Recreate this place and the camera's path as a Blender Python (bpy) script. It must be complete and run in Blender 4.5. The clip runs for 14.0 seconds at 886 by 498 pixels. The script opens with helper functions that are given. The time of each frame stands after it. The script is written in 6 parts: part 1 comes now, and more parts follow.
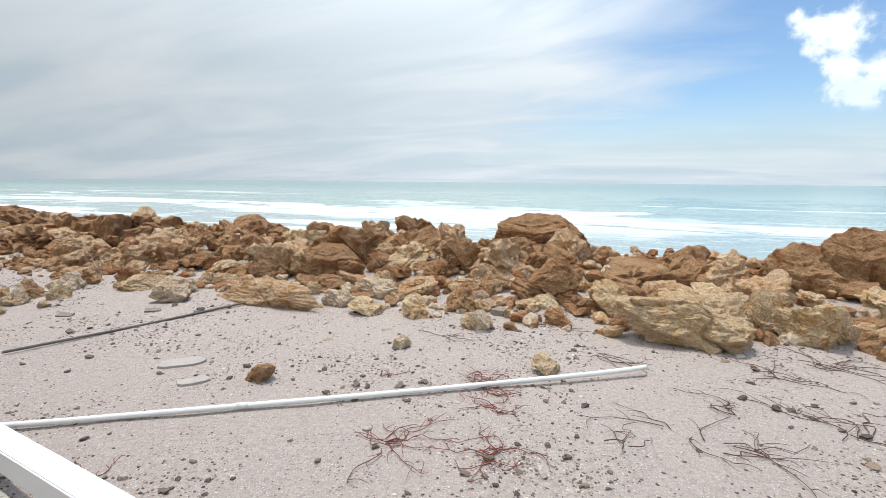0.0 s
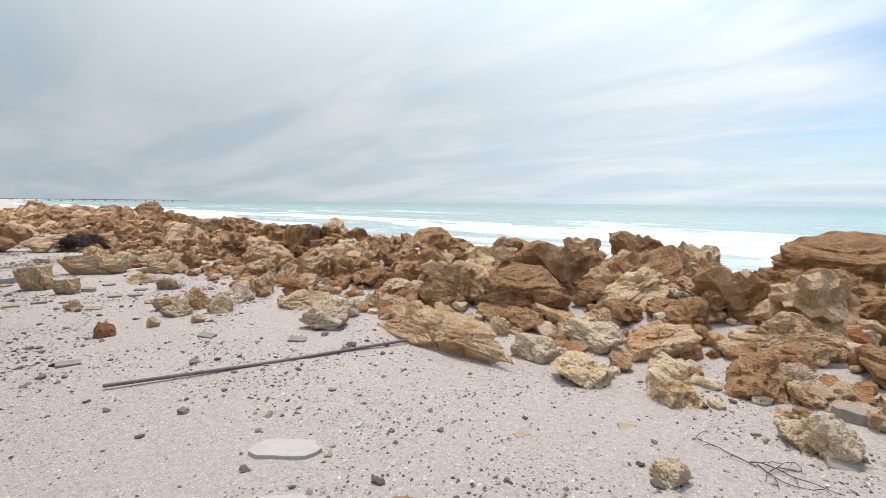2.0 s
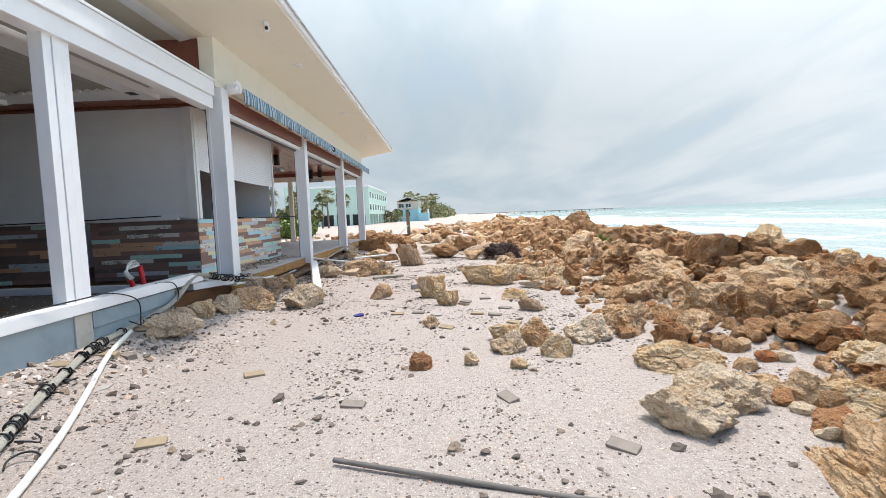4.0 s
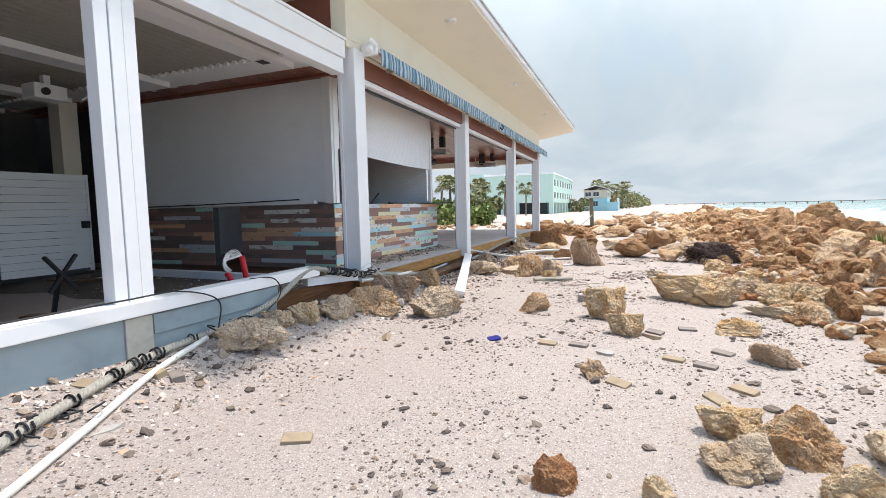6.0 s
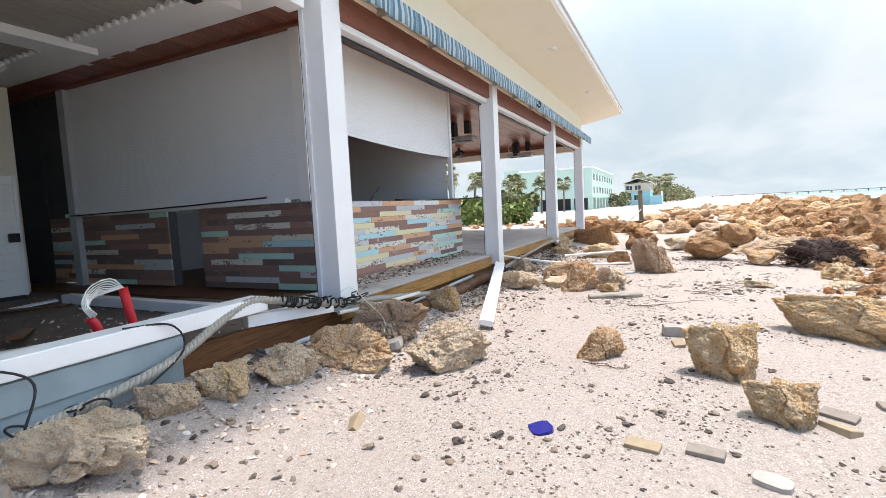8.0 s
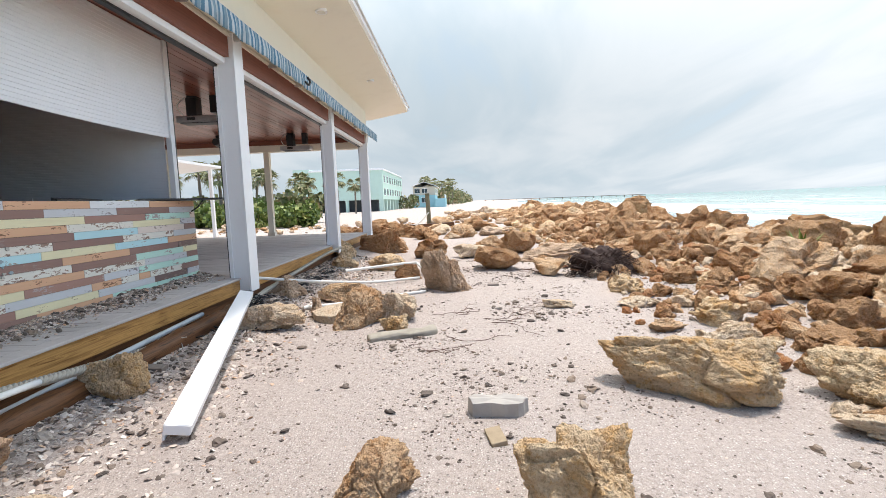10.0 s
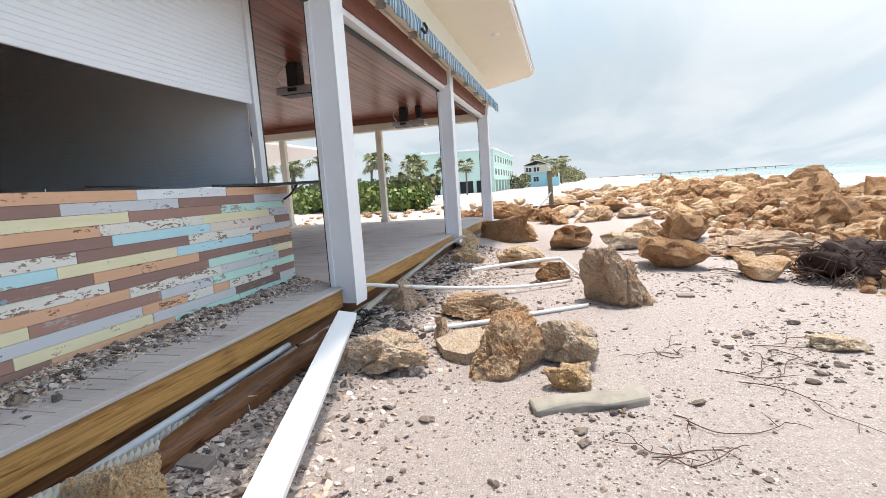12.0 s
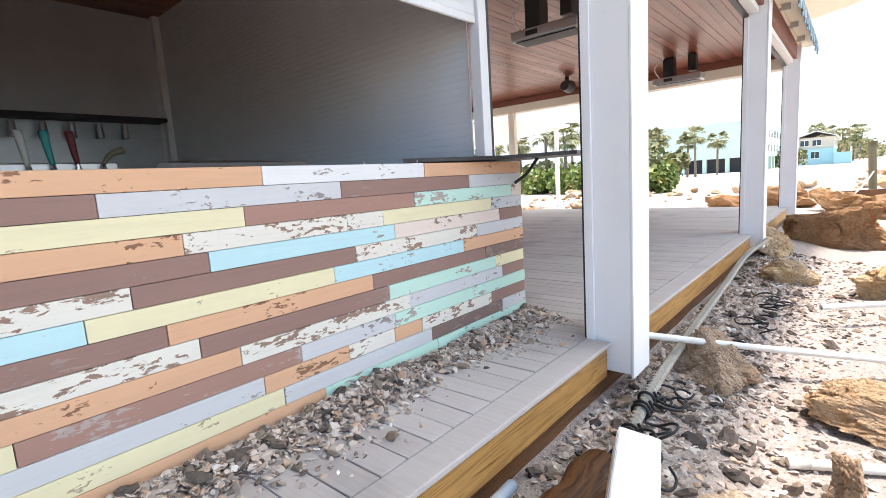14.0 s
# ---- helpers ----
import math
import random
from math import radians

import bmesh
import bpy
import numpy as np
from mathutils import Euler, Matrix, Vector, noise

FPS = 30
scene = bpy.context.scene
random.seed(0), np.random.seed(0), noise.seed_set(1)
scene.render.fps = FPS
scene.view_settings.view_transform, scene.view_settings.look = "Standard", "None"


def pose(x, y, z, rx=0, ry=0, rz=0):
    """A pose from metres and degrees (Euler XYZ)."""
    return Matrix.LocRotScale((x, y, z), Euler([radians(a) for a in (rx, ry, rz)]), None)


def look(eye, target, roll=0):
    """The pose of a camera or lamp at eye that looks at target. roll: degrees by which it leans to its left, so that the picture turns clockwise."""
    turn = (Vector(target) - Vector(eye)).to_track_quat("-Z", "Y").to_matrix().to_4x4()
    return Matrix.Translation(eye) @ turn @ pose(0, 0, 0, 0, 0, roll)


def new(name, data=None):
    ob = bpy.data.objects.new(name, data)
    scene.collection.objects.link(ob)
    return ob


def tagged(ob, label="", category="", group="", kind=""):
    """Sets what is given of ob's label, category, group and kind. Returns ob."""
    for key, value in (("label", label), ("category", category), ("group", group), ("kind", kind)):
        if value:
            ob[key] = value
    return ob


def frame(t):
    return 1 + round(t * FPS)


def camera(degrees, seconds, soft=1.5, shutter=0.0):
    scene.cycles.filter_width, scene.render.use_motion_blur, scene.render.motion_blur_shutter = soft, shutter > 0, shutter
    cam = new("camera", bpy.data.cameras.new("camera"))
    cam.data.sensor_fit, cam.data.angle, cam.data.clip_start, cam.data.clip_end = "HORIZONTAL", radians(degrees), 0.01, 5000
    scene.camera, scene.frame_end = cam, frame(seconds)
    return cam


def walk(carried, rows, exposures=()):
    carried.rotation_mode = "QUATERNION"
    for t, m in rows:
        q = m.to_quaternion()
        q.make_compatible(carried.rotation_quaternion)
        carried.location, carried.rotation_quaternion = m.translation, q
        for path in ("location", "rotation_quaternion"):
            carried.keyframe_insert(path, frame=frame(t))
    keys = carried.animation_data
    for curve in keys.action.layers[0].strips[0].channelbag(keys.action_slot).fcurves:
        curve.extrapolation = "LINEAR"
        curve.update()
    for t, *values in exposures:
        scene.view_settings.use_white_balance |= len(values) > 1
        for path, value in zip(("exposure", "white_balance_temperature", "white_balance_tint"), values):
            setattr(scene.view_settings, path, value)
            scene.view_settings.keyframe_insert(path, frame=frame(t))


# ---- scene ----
cam = camera(85.2, 14.0, soft=0.6)
METRES, EYE, TILT, LEAN, TURN = 17.4, 1.5, 0.0, 0.0, 19.2
ROWS = [
    (0.0, 0.0, 0.0, 0.0, 0.07, -7.97, -0.5),
    (0.5, -0.0016, 0.0295, -0.0086, 8.56, -8.56, -0.85),
    (1.0, -0.0155, 0.0647, -0.0144, 15.71, -8.13, -0.67),
    (1.5, -0.0288, 0.1039, -0.0185, 19.31, -6.51, -0.48),
    (2.0, -0.0422, 0.146, -0.0195, 21.89, -5.55, -0.52),
    (2.5, -0.0553, 0.1809, -0.0191, 26.43, -6.46, -0.17),
    (3.0, -0.0703, 0.2166, -0.0186, 39.45, -6.39, 1.2),
    (3.5, -0.087, 0.2483, -0.0194, 55.89, -5.15, 2.04),
    (4.0, -0.1027, 0.2801, -0.021, 70.42, -4.07, 2.29),
    (6.5, -0.2601, 0.3428, -0.0237, 94.82, -5.22, 1.52),
    (7.0, -0.2967, 0.3404, -0.025, 97.92, -5.42, 2.19),
    (7.5, -0.3336, 0.3392, -0.0254, 99.03, -5.19, 2.8),
    (8.0, -0.3699, 0.3387, -0.026, 96.34, -4.66, 2.92),
    (8.5, -0.4055, 0.3415, -0.024, 87.97, -4.29, 2.49),
    (9.0, -0.4404, 0.3535, -0.0234, 72.68, -4.87, 2.0),
    (11.5, -0.5996, 0.3827, -0.0242, 74.52, -8.28, 2.74),
    (12.0, -0.6368, 0.3735, -0.023, 85.07, -7.29, 3.71),
    (12.5, -0.6714, 0.3665, -0.0234, 93.44, -6.73, 3.77),
    (13.0, -0.7066, 0.3576, -0.0245, 99.83, -6.42, 3.38),
    (13.5, -0.7414, 0.348, -0.0226, 105.6, -6.74, 3.28),
    (14.0, -0.7727, 0.3384, -0.0217, 110.95, -7.96, 3.64),
]
walk(cam, [(t, pose(0, 0, EYE, TILT, LEAN, TURN) @ pose(METRES * x, METRES * y, METRES * z, 90 + pitch, roll, yaw)) for t, x, y, z, yaw, pitch, roll in ROWS],
     [(0.0, -0.12, 6580, 13), (1.5, -0.09, 6580, 13), (3.0, 0.12, 6600, 13), (4.0, 0.28, 6620, 13), (6.5, 0.48, 6680, 14),
      (8.5, 0.66, 6720, 14), (9.0, 0.54, 6720, 14), (11.5, 0.38, 6720, 14), (12.5, 0.80, 6750, 15), (13.3, 1.06, 6850, 16), (14.0, 1.26, 6950, 17)])

# ---- world, sun, exposure ----
SUN_DIR = Vector((-0.16, 0.15, 0.975)).normalized()
sun_data = bpy.data.lights.new("sun", "SUN")
sun_data.energy, sun_data.angle, sun_data.color = 2.9, radians(4), (1.0, 0.965, 0.91)
sun = new("sun", sun_data)
sun.matrix_world = look((0, 0, 40), Vector((0, 0, 40)) - SUN_DIR)

world = bpy.data.worlds.new("sky")
scene.world = world
world.use_nodes = True
wt = world.node_tree
wt.nodes.clear()


def wn(kind, **values):
    n = wt.nodes.new(kind)
    for k, v in values.items():
        n.inputs[k].default_value = v
    return n


sky = wt.nodes.new("ShaderNodeTexSky")
sky.sky_type = "NISHITA"
sky.sun_disc = False
sky.sun_elevation = math.asin(SUN_DIR.z)
sky.sun_rotation = math.atan2(SUN_DIR.x, SUN_DIR.y)
sky.air_density, sky.dust_density, sky.ozone_density = 1.0, 0.6, 1.5
coord = wt.nodes.new("ShaderNodeTexCoord")
split = wt.nodes.new("ShaderNodeSeparateXYZ")
wt.links.new(coord.outputs["Generated"], split.inputs[0])


def wmath(op, a, b=None):
    n = wt.nodes.new("ShaderNodeMath")
    n.operation = op
    for i, v in enumerate((a, b)):
        if v is None:
            continue
        if isinstance(v, (int, float)):
            n.inputs[i].default_value = v
        else:
            wt.links.new(v, n.inputs[i])
    return n.outputs[0]


up = wmath("ADD", wmath("MAXIMUM", split.outputs["Z"], 0.0), 0.16)
flat = wt.nodes.new("ShaderNodeCombineXYZ")
wt.links.new(wmath("DIVIDE", split.outputs["X"], up), flat.inputs[0])
wt.links.new(wmath("DIVIDE", split.outputs["Y"], up), flat.inputs[1])
turn = wt.nodes.new("ShaderNodeMapping")
turn.inputs["Rotation"].default_value = (0, 0, radians(25))
turn.inputs["Scale"].default_value = (0.55, 1.25, 1.0)
wt.links.new(flat.outputs[0], turn.inputs[0])
clouds = wn("ShaderNodeTexNoise", Scale=1.1, Detail=9.0, Roughness=0.52, Distortion=0.5)
wt.links.new(turn.outputs[0], clouds.inputs["Vector"])
cover = wt.nodes.new("ShaderNodeMapRange")
cover.interpolation_type = "SMOOTHSTEP"
cover.inputs["From Min"].default_value, cover.inputs["From Max"].default_value = 0.30, 0.74
wt.links.new(clouds.outputs["Fac"], cover.inputs["Value"])
# thinner cloud to the north-west, over the open sea
clear = wt.nodes.new("ShaderNodeMapRange")
clear.interpolation_type = "SMOOTHSTEP"
clear.inputs["From Min"].default_value, clear.inputs["From Max"].default_value = 0.0, 0.75
clear.inputs["To Min"].default_value, clear.inputs["To Max"].default_value = 0.93, -0.55
wt.links.new(wmath("ADD", wmath("MULTIPLY", split.outputs["X"], 0.9), wmath("MULTIPLY", split.outputs["Y"], 0.42)), clear.inputs["Value"])
total = wt.nodes.new("ShaderNodeMath")
total.operation, total.use_clamp = "ADD", True
wt.links.new(wmath("MULTIPLY", cover.outputs[0], 0.75), total.inputs[0])
wt.links.new(clear.outputs[0], total.inputs[1])
glow = wt.nodes.new("ShaderNodeVectorMath")
glow.operation = "DOT_PRODUCT"
glow.inputs[1].default_value = Vector((-0.5, 0.62, 0.6)).normalized()
wt.links.new(coord.outputs["Generated"], glow.inputs[0])
glow_amount = wt.nodes.new("ShaderNodeMapRange")
glow_amount.interpolation_type = "SMOOTHSTEP"
glow_amount.inputs["From Min"].default_value, glow_amount.inputs["From Max"].default_value = 0.55, 1.0
wt.links.new(glow.outputs["Value"], glow_amount.inputs["Value"])
tone = wt.nodes.new("ShaderNodeMixRGB")
tone.inputs[1].default_value, tone.inputs[2].default_value = (4.45, 5.55, 6.25, 1), (6.6, 7.25, 7.6, 1)
streak = wmath("ADD", wmath("MULTIPLY", cover.outputs[0], 0.72), wmath("MULTIPLY", glow_amount.outputs[0], 0.25))
wt.links.new(streak, tone.inputs[0])
# an overcast sky is brighter towards the zenith
high = wt.nodes.new("ShaderNodeMapRange")
high.interpolation_type = "SMOOTHSTEP"
high.inputs["From Min"].default_value, high.inputs["From Max"].default_value = 0.12, 0.85
high.inputs["To Min"].default_value, high.inputs["To Max"].default_value = 0.0, 1.5
wt.links.new(split.outputs["Z"], high.inputs["Value"])
# and on the sun's side
sunward = wt.nodes.new("ShaderNodeMapRange")
sunward.interpolation_type = "SMOOTHSTEP"
sunward.inputs["From Min"].default_value, sunward.inputs["From Max"].default_value = 0.1, 1.0
sunward.inputs["To Min"].default_value, sunward.inputs["To Max"].default_value = 1.18, 1.38
wt.links.new(wmath("ADD", wmath("MULTIPLY", split.outputs["X"], -0.15), wmath("MULTIPLY", split.outputs["Y"], 0.98)), sunward.inputs["Value"])
# dimmer away from the sun, along the shore
west = wt.nodes.new("ShaderNodeMapRange")
west.interpolation_type = "SMOOTHSTEP"
west.inputs["From Min"].default_value, west.inputs["From Max"].default_value = -0.2, -1.0
west.inputs["To Min"].default_value, west.inputs["To Max"].default_value = 1.0, 0.74
wt.links.new(split.outputs["X"], west.inputs["Value"])
zenith = wmath("MULTIPLY", wmath("ADD", sunward.outputs[0], high.outputs[0]), west.outputs[0])
lit = wt.nodes.new("ShaderNodeVectorMath")
lit.operation = "SCALE"
wt.links.new(tone.outputs[0], lit.inputs[0])
blue = wt.nodes.new("ShaderNodeVectorMath")
blue.operation = "MULTIPLY"
blue.inputs[1].default_value = (1.35, 1.6, 1.72)
wt.links.new(sky.outputs[0], blue.inputs[0])
haze = wt.nodes.new("ShaderNodeMapRange")
haze.interpolation_type = "SMOOTHSTEP"
haze.inputs["From Min"].default_value, haze.inputs["From Max"].default_value = 0.17, 0.01
wt.links.new(split.outputs["Z"], haze.inputs["Value"])
# one heap of fair-weather cloud low over the sea
heap = wt.nodes.new("ShaderNodeVectorMath")
heap.operation = "DOT_PRODUCT"
heap.inputs[1].default_value = Vector((0.40, 0.90, 0.14)).normalized()
wt.links.new(coord.outputs["Generated"], heap.inputs[0])
puffs = wn("ShaderNodeTexNoise", Scale=9.0, Detail=8.0, Roughness=0.55)
wt.links.new(coord.outputs["Generated"], puffs.inputs["Vector"])
heap_edge = wt.nodes.new("ShaderNodeMapRange")
heap_edge.interpolation_type = "SMOOTHSTEP"
heap_edge.inputs["From Min"].default_value, heap_edge.inputs["From Max"].default_value = 1.018, 1.032
wt.links.new(wmath("ADD", heap.outputs["Value"], wmath("MULTIPLY", wmath("SUBTRACT", puffs.outputs["Fac"], 0.33), 0.14)), heap_edge.inputs["Value"])
heap_low = wt.nodes.new("ShaderNodeMapRange")
heap_low.inputs["From Min"].default_value, heap_low.inputs["From Max"].default_value = 0.105, 0.125
wt.links.new(split.outputs["Z"], heap_low.inputs["Value"])
heap_amount = wmath("MULTIPLY", heap_edge.outputs[0], heap_low.outputs[0])
# its tops stand in full sun
wt.links.new(wmath("MULTIPLY", zenith, wmath("ADD", 1.0, wmath("MULTIPLY", heap_amount, 0.45))), lit.inputs["Scale"])
mix = wt.nodes.new("ShaderNodeMixRGB")
wt.links.new(wmath("MAXIMUM", heap_amount, wmath("MAXIMUM", total.outputs[0], haze.outputs[0])), mix.inputs[0])
wt.links.new(blue.outputs[0], mix.inputs[1])
wt.links.new(lit.outputs[0], mix.inputs[2])
backg = wn("ShaderNodeBackground", Strength=0.1)
wt.links.new(mix.outputs[0], backg.inputs["Color"])
out = wt.nodes.new("ShaderNodeOutputWorld")
wt.links.new(backg.outputs[0], out.inputs[0])

# ---- materials ----


class Nodes:
    """A material's node tree, written briefly."""

    def __init__(self, name, rough=0.6, metal=0.0, spec=0.4):
        self.mat = bpy.data.materials.new(name)
        self.mat.use_nodes = True
        self.t = self.mat.node_tree
        self.b = self.t.nodes["Principled BSDF"]
        self.b.inputs["Roughness"].default_value = rough
        self.b.inputs["Metallic"].default_value = metal
        self.b.inputs["Specular IOR Level"].default_value = spec
        self.co = self.t.nodes.new("ShaderNodeTexCoord")
        self.geo = self.t.nodes.new("ShaderNodeNewGeometry")
        self.obj = self.t.nodes.new("ShaderNodeObjectInfo")

    def node(self, kind, **values):
        n = self.t.nodes.new(kind)
        for k, v in values.items():
            n.inputs[k].default_value = v
        return n

    def link(self, a, b):
        self.t.links.new(a, b)

    def place(self, scale=(1, 1, 1), world=True):
        m = self.node("ShaderNodeMapping")
        m.inputs["Scale"].default_value = scale
        self.link(self.geo.outputs["Position"] if world else self.co.outputs["Object"], m.inputs[0])
        return m.outputs[0]

    def noise(self, scale, detail=5, rough=0.55, at=None, distort=0.0):
        n = self.node("ShaderNodeTexNoise", Scale=scale, Detail=detail, Roughness=rough, Distortion=distort)
        self.link(at if at is not None else self.place(), n.inputs["Vector"])
        return n.outputs["Fac"]

    def voronoi(self, scale, at=None, feature="F1"):
        n = self.t.nodes.new("ShaderNodeTexVoronoi")
        n.feature = feature
        n.inputs["Scale"].default_value = scale
        self.link(at if at is not None else self.place(), n.inputs["Vector"])
        return n

    def ramp(self, value, stops):
        n = self.node("ShaderNodeValToRGB")
        e = n.color_ramp.elements
        while len(e) < len(stops):
            e.new(0.5)
        for el, (p, c) in zip(e, stops):
            el.position = p
            el.color = (*c, 1) if len(c) == 3 else c
        self.link(value, n.inputs[0])
        return n.outputs[0]

    def mask(self, value, lo, hi):
        n = self.node("ShaderNodeMapRange")
        n.interpolation_type = "SMOOTHSTEP"
        n.inputs["From Min"].default_value, n.inputs["From Max"].default_value = lo, hi
        self.link(value, n.inputs["Value"])
        return n.outputs[0]

    def maths(self, op, a, b=0.0):
        n = self.t.nodes.new("ShaderNodeMath")
        n.operation = op
        for i, v in enumerate((a, b)):
            if isinstance(v, (int, float)):
                n.inputs[i].default_value = v
            else:
                self.link(v, n.inputs[i])
        return n.outputs[0]

    def mix(self, fac, a, b, blend="MIX"):
        n = self.t.nodes.new("ShaderNodeMixRGB")
        n.blend_type = blend
        for i, v in enumerate((fac, a, b)):
            if isinstance(v, (int, float)):
                n.inputs[i].default_value = v
            elif isinstance(v, tuple):
                n.inputs[i].default_value = (*v, 1)
            else:
                self.link(v, n.inputs[i])
        return n.outputs[0]

    def color(self, c):
        if isinstance(c, tuple):
            self.b.inputs["Base Color"].default_value = (*c, 1)
        else:
            self.link(c, self.b.inputs["Base Color"])
        return self

    def rough(self, v):
        self.link(v, self.b.inputs["Roughness"])
        return self

    def bump(self, height, strength=0.4, distance=0.01):
        n = self.node("ShaderNodeBump", Strength=strength, Distance=distance)
        self.link(height, n.inputs["Height"])
        self.link(n.outputs[0], self.b.inputs["Normal"])
        return self


def sand_material():
    m = Nodes("sand", 0.95, spec=0.1)
    big = m.noise(0.45, 5)
    mid = m.noise(7, 6, 0.65)
    fine = m.noise(95, 4, 0.75)
    base = m.ramp(big, [(0.3, (0.52, 0.425, 0.37)), (0.7, (0.61, 0.52, 0.465))])
    base = m.mix(0.35, base, m.ramp(mid, [(0.3, (0.42, 0.34, 0.29)), (0.6, (0.65, 0.56, 0.51))]))
    base = m.mix(0.72, base, m.ramp(fine, [(0.3, (0.24, 0.19, 0.155)), (0.5, (0.545, 0.46, 0.415)), (0.68, (0.79, 0.71, 0.65))]))
    clump = m.noise(24, 5, 0.7)
    base = m.mix(0.45, base, m.ramp(clump, [(0.32, (0.34, 0.275, 0.235)), (0.5, (0.55, 0.465, 0.415)), (0.66, (0.70, 0.61, 0.555))]))
    v = m.voronoi(48)
    shell = m.maths("MULTIPLY", m.mask(v.outputs["Distance"], 0.36, 0.26), m.mask(v.outputs["Color"], 0.52, 0.56))
    base = m.mix(m.maths("MULTIPLY", shell, 0.75), base, (0.82, 0.78, 0.72))
    v2 = m.voronoi(34, m.place((1.0, 1.0, 1.0)))
    dark = m.maths("MULTIPLY", m.mask(v2.outputs["Distance"], 0.30, 0.22), m.mask(v2.outputs["Color"], 0.52, 0.56))
    dark = m.maths("MULTIPLY", dark, m.mask(m.noise(1.1, 4), 0.38, 0.6))
    base = m.mix(m.maths("MULTIPLY", dark, 0.8), base, (0.17, 0.14, 0.12))
    m.color(m.mix(1.0, base, (0.90, 0.895, 0.89), "MULTIPLY"))
    h = m.maths("ADD", m.maths("ADD", m.noise(9, 7, 0.65), m.maths("MULTIPLY", clump, 0.35)), m.maths("MULTIPLY", fine, 0.4))
    h = m.maths("ADD", h, m.maths("MULTIPLY", m.maths("ADD", shell, dark), 0.22))
    return m.bump(h, 0.9, 0.04).mat


def rock_material(name, warm, pale, dark, stain):
    m = Nodes(name, 0.92, spec=0.15)
    at = m.place(world=False)
    shift = m.node("ShaderNodeVectorMath")
    shift.operation = "ADD"
    m.link(at, shift.inputs[0])
    m.link(m.obj.outputs["Random"], shift.inputs[1])
    at = m.place()
    n1 = m.noise(2.6, 6, 0.6, at, 0.4)
    n2 = m.noise(14, 7, 0.7, at)
    n3 = m.noise(38, 6, 0.75, at)
    pits = m.voronoi(22, at)
    pit2 = m.voronoi(55, at)
    c = m.ramp(n1, [(0.22, dark), (0.36, warm), (0.55, pale), (0.74, warm)])
    c = m.mix(m.maths("MULTIPLY", m.mask(n2, 0.52, 0.64), 0.6), c, stain)
    c = m.mix(m.maths("MULTIPLY", m.mask(m.noise(5, 6, 0.65, at), 0.50, 0.62), 0.75), c, pale)
    # crevice shade put into the colour: grain hollows and pits go dark
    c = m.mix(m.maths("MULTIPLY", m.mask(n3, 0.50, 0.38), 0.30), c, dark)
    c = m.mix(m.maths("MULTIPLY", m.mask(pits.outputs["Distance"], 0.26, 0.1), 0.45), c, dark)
    c = m.mix(m.obj.outputs["Random"], c, m.mix(1.0, c, (0.88, 0.85, 0.82), "MULTIPLY"))
    m.color(c)
    crease = m.maths("ABSOLUTE", m.maths("SUBTRACT", m.noise(11, 6, 0.7, at), 0.5))
    h = m.maths("ADD", m.maths("MULTIPLY", n2, 1.0), m.maths("MULTIPLY", crease, 4.0))
    h = m.maths("ADD", h, m.maths("MULTIPLY", m.mask(pits.outputs["Distance"], 0.02, 0.36), 0.55))
    h = m.maths("ADD", h, m.maths("MULTIPLY", m.mask(pit2.outputs["Distance"], 0.05, 0.45), 0.3))
    h = m.maths("ADD", h, m.maths("MULTIPLY", n3, 0.6))
    return m.bump(h, 0.95, 0.035).mat


def paint_material(name, c, rough=0.45, dirt=0.25):
    m = Nodes(name, rough)
    n = m.noise(1.7, 6, 0.6)
    fine = m.noise(30, 4, 0.6)
    dirty = tuple(v * f for v, f in zip(c, (0.72, 0.69, 0.64)))
    col = m.mix(m.maths("MULTIPLY", m.mask(n, 0.48, 0.75), dirt), c, dirty)
    col = m.mix(m.maths("MULTIPLY", m.mask(fine, 0.6, 0.75), dirt * 0.7), col, dirty)
    m.color(col)
    return m.bump(fine, 0.06, 0.004).mat


def wood_material(name, a, b, along=0, rough=0.65, world=True):
    m = Nodes(name, rough, spec=0.25)
    s = [26, 26, 26]
    s[along] = 1.3
    at = m.place(tuple(s), world)
    g = m.noise(1.0, 6, 0.6, at, 1.2)
    f = m.noise(4.0, 4, 0.6, at)
    c = m.ramp(g, [(0.3, a), (0.55, b), (0.7, a)])
    c = m.mix(m.maths("MULTIPLY", m.mask(m.noise(1.3, 4), 0.5, 0.7), 0.4), c, tuple(v * 0.55 for v in a))
    c = m.mix(m.maths("MULTIPLY", m.obj.outputs["Random"], 0.3), c, m.mix(1.0, c, (0.6, 0.58, 0.55), "MULTIPLY"))
    m.color(c)
    return m.bump(m.maths("ADD", g, m.maths("MULTIPLY", f, 0.4)), 0.35, 0.006).mat


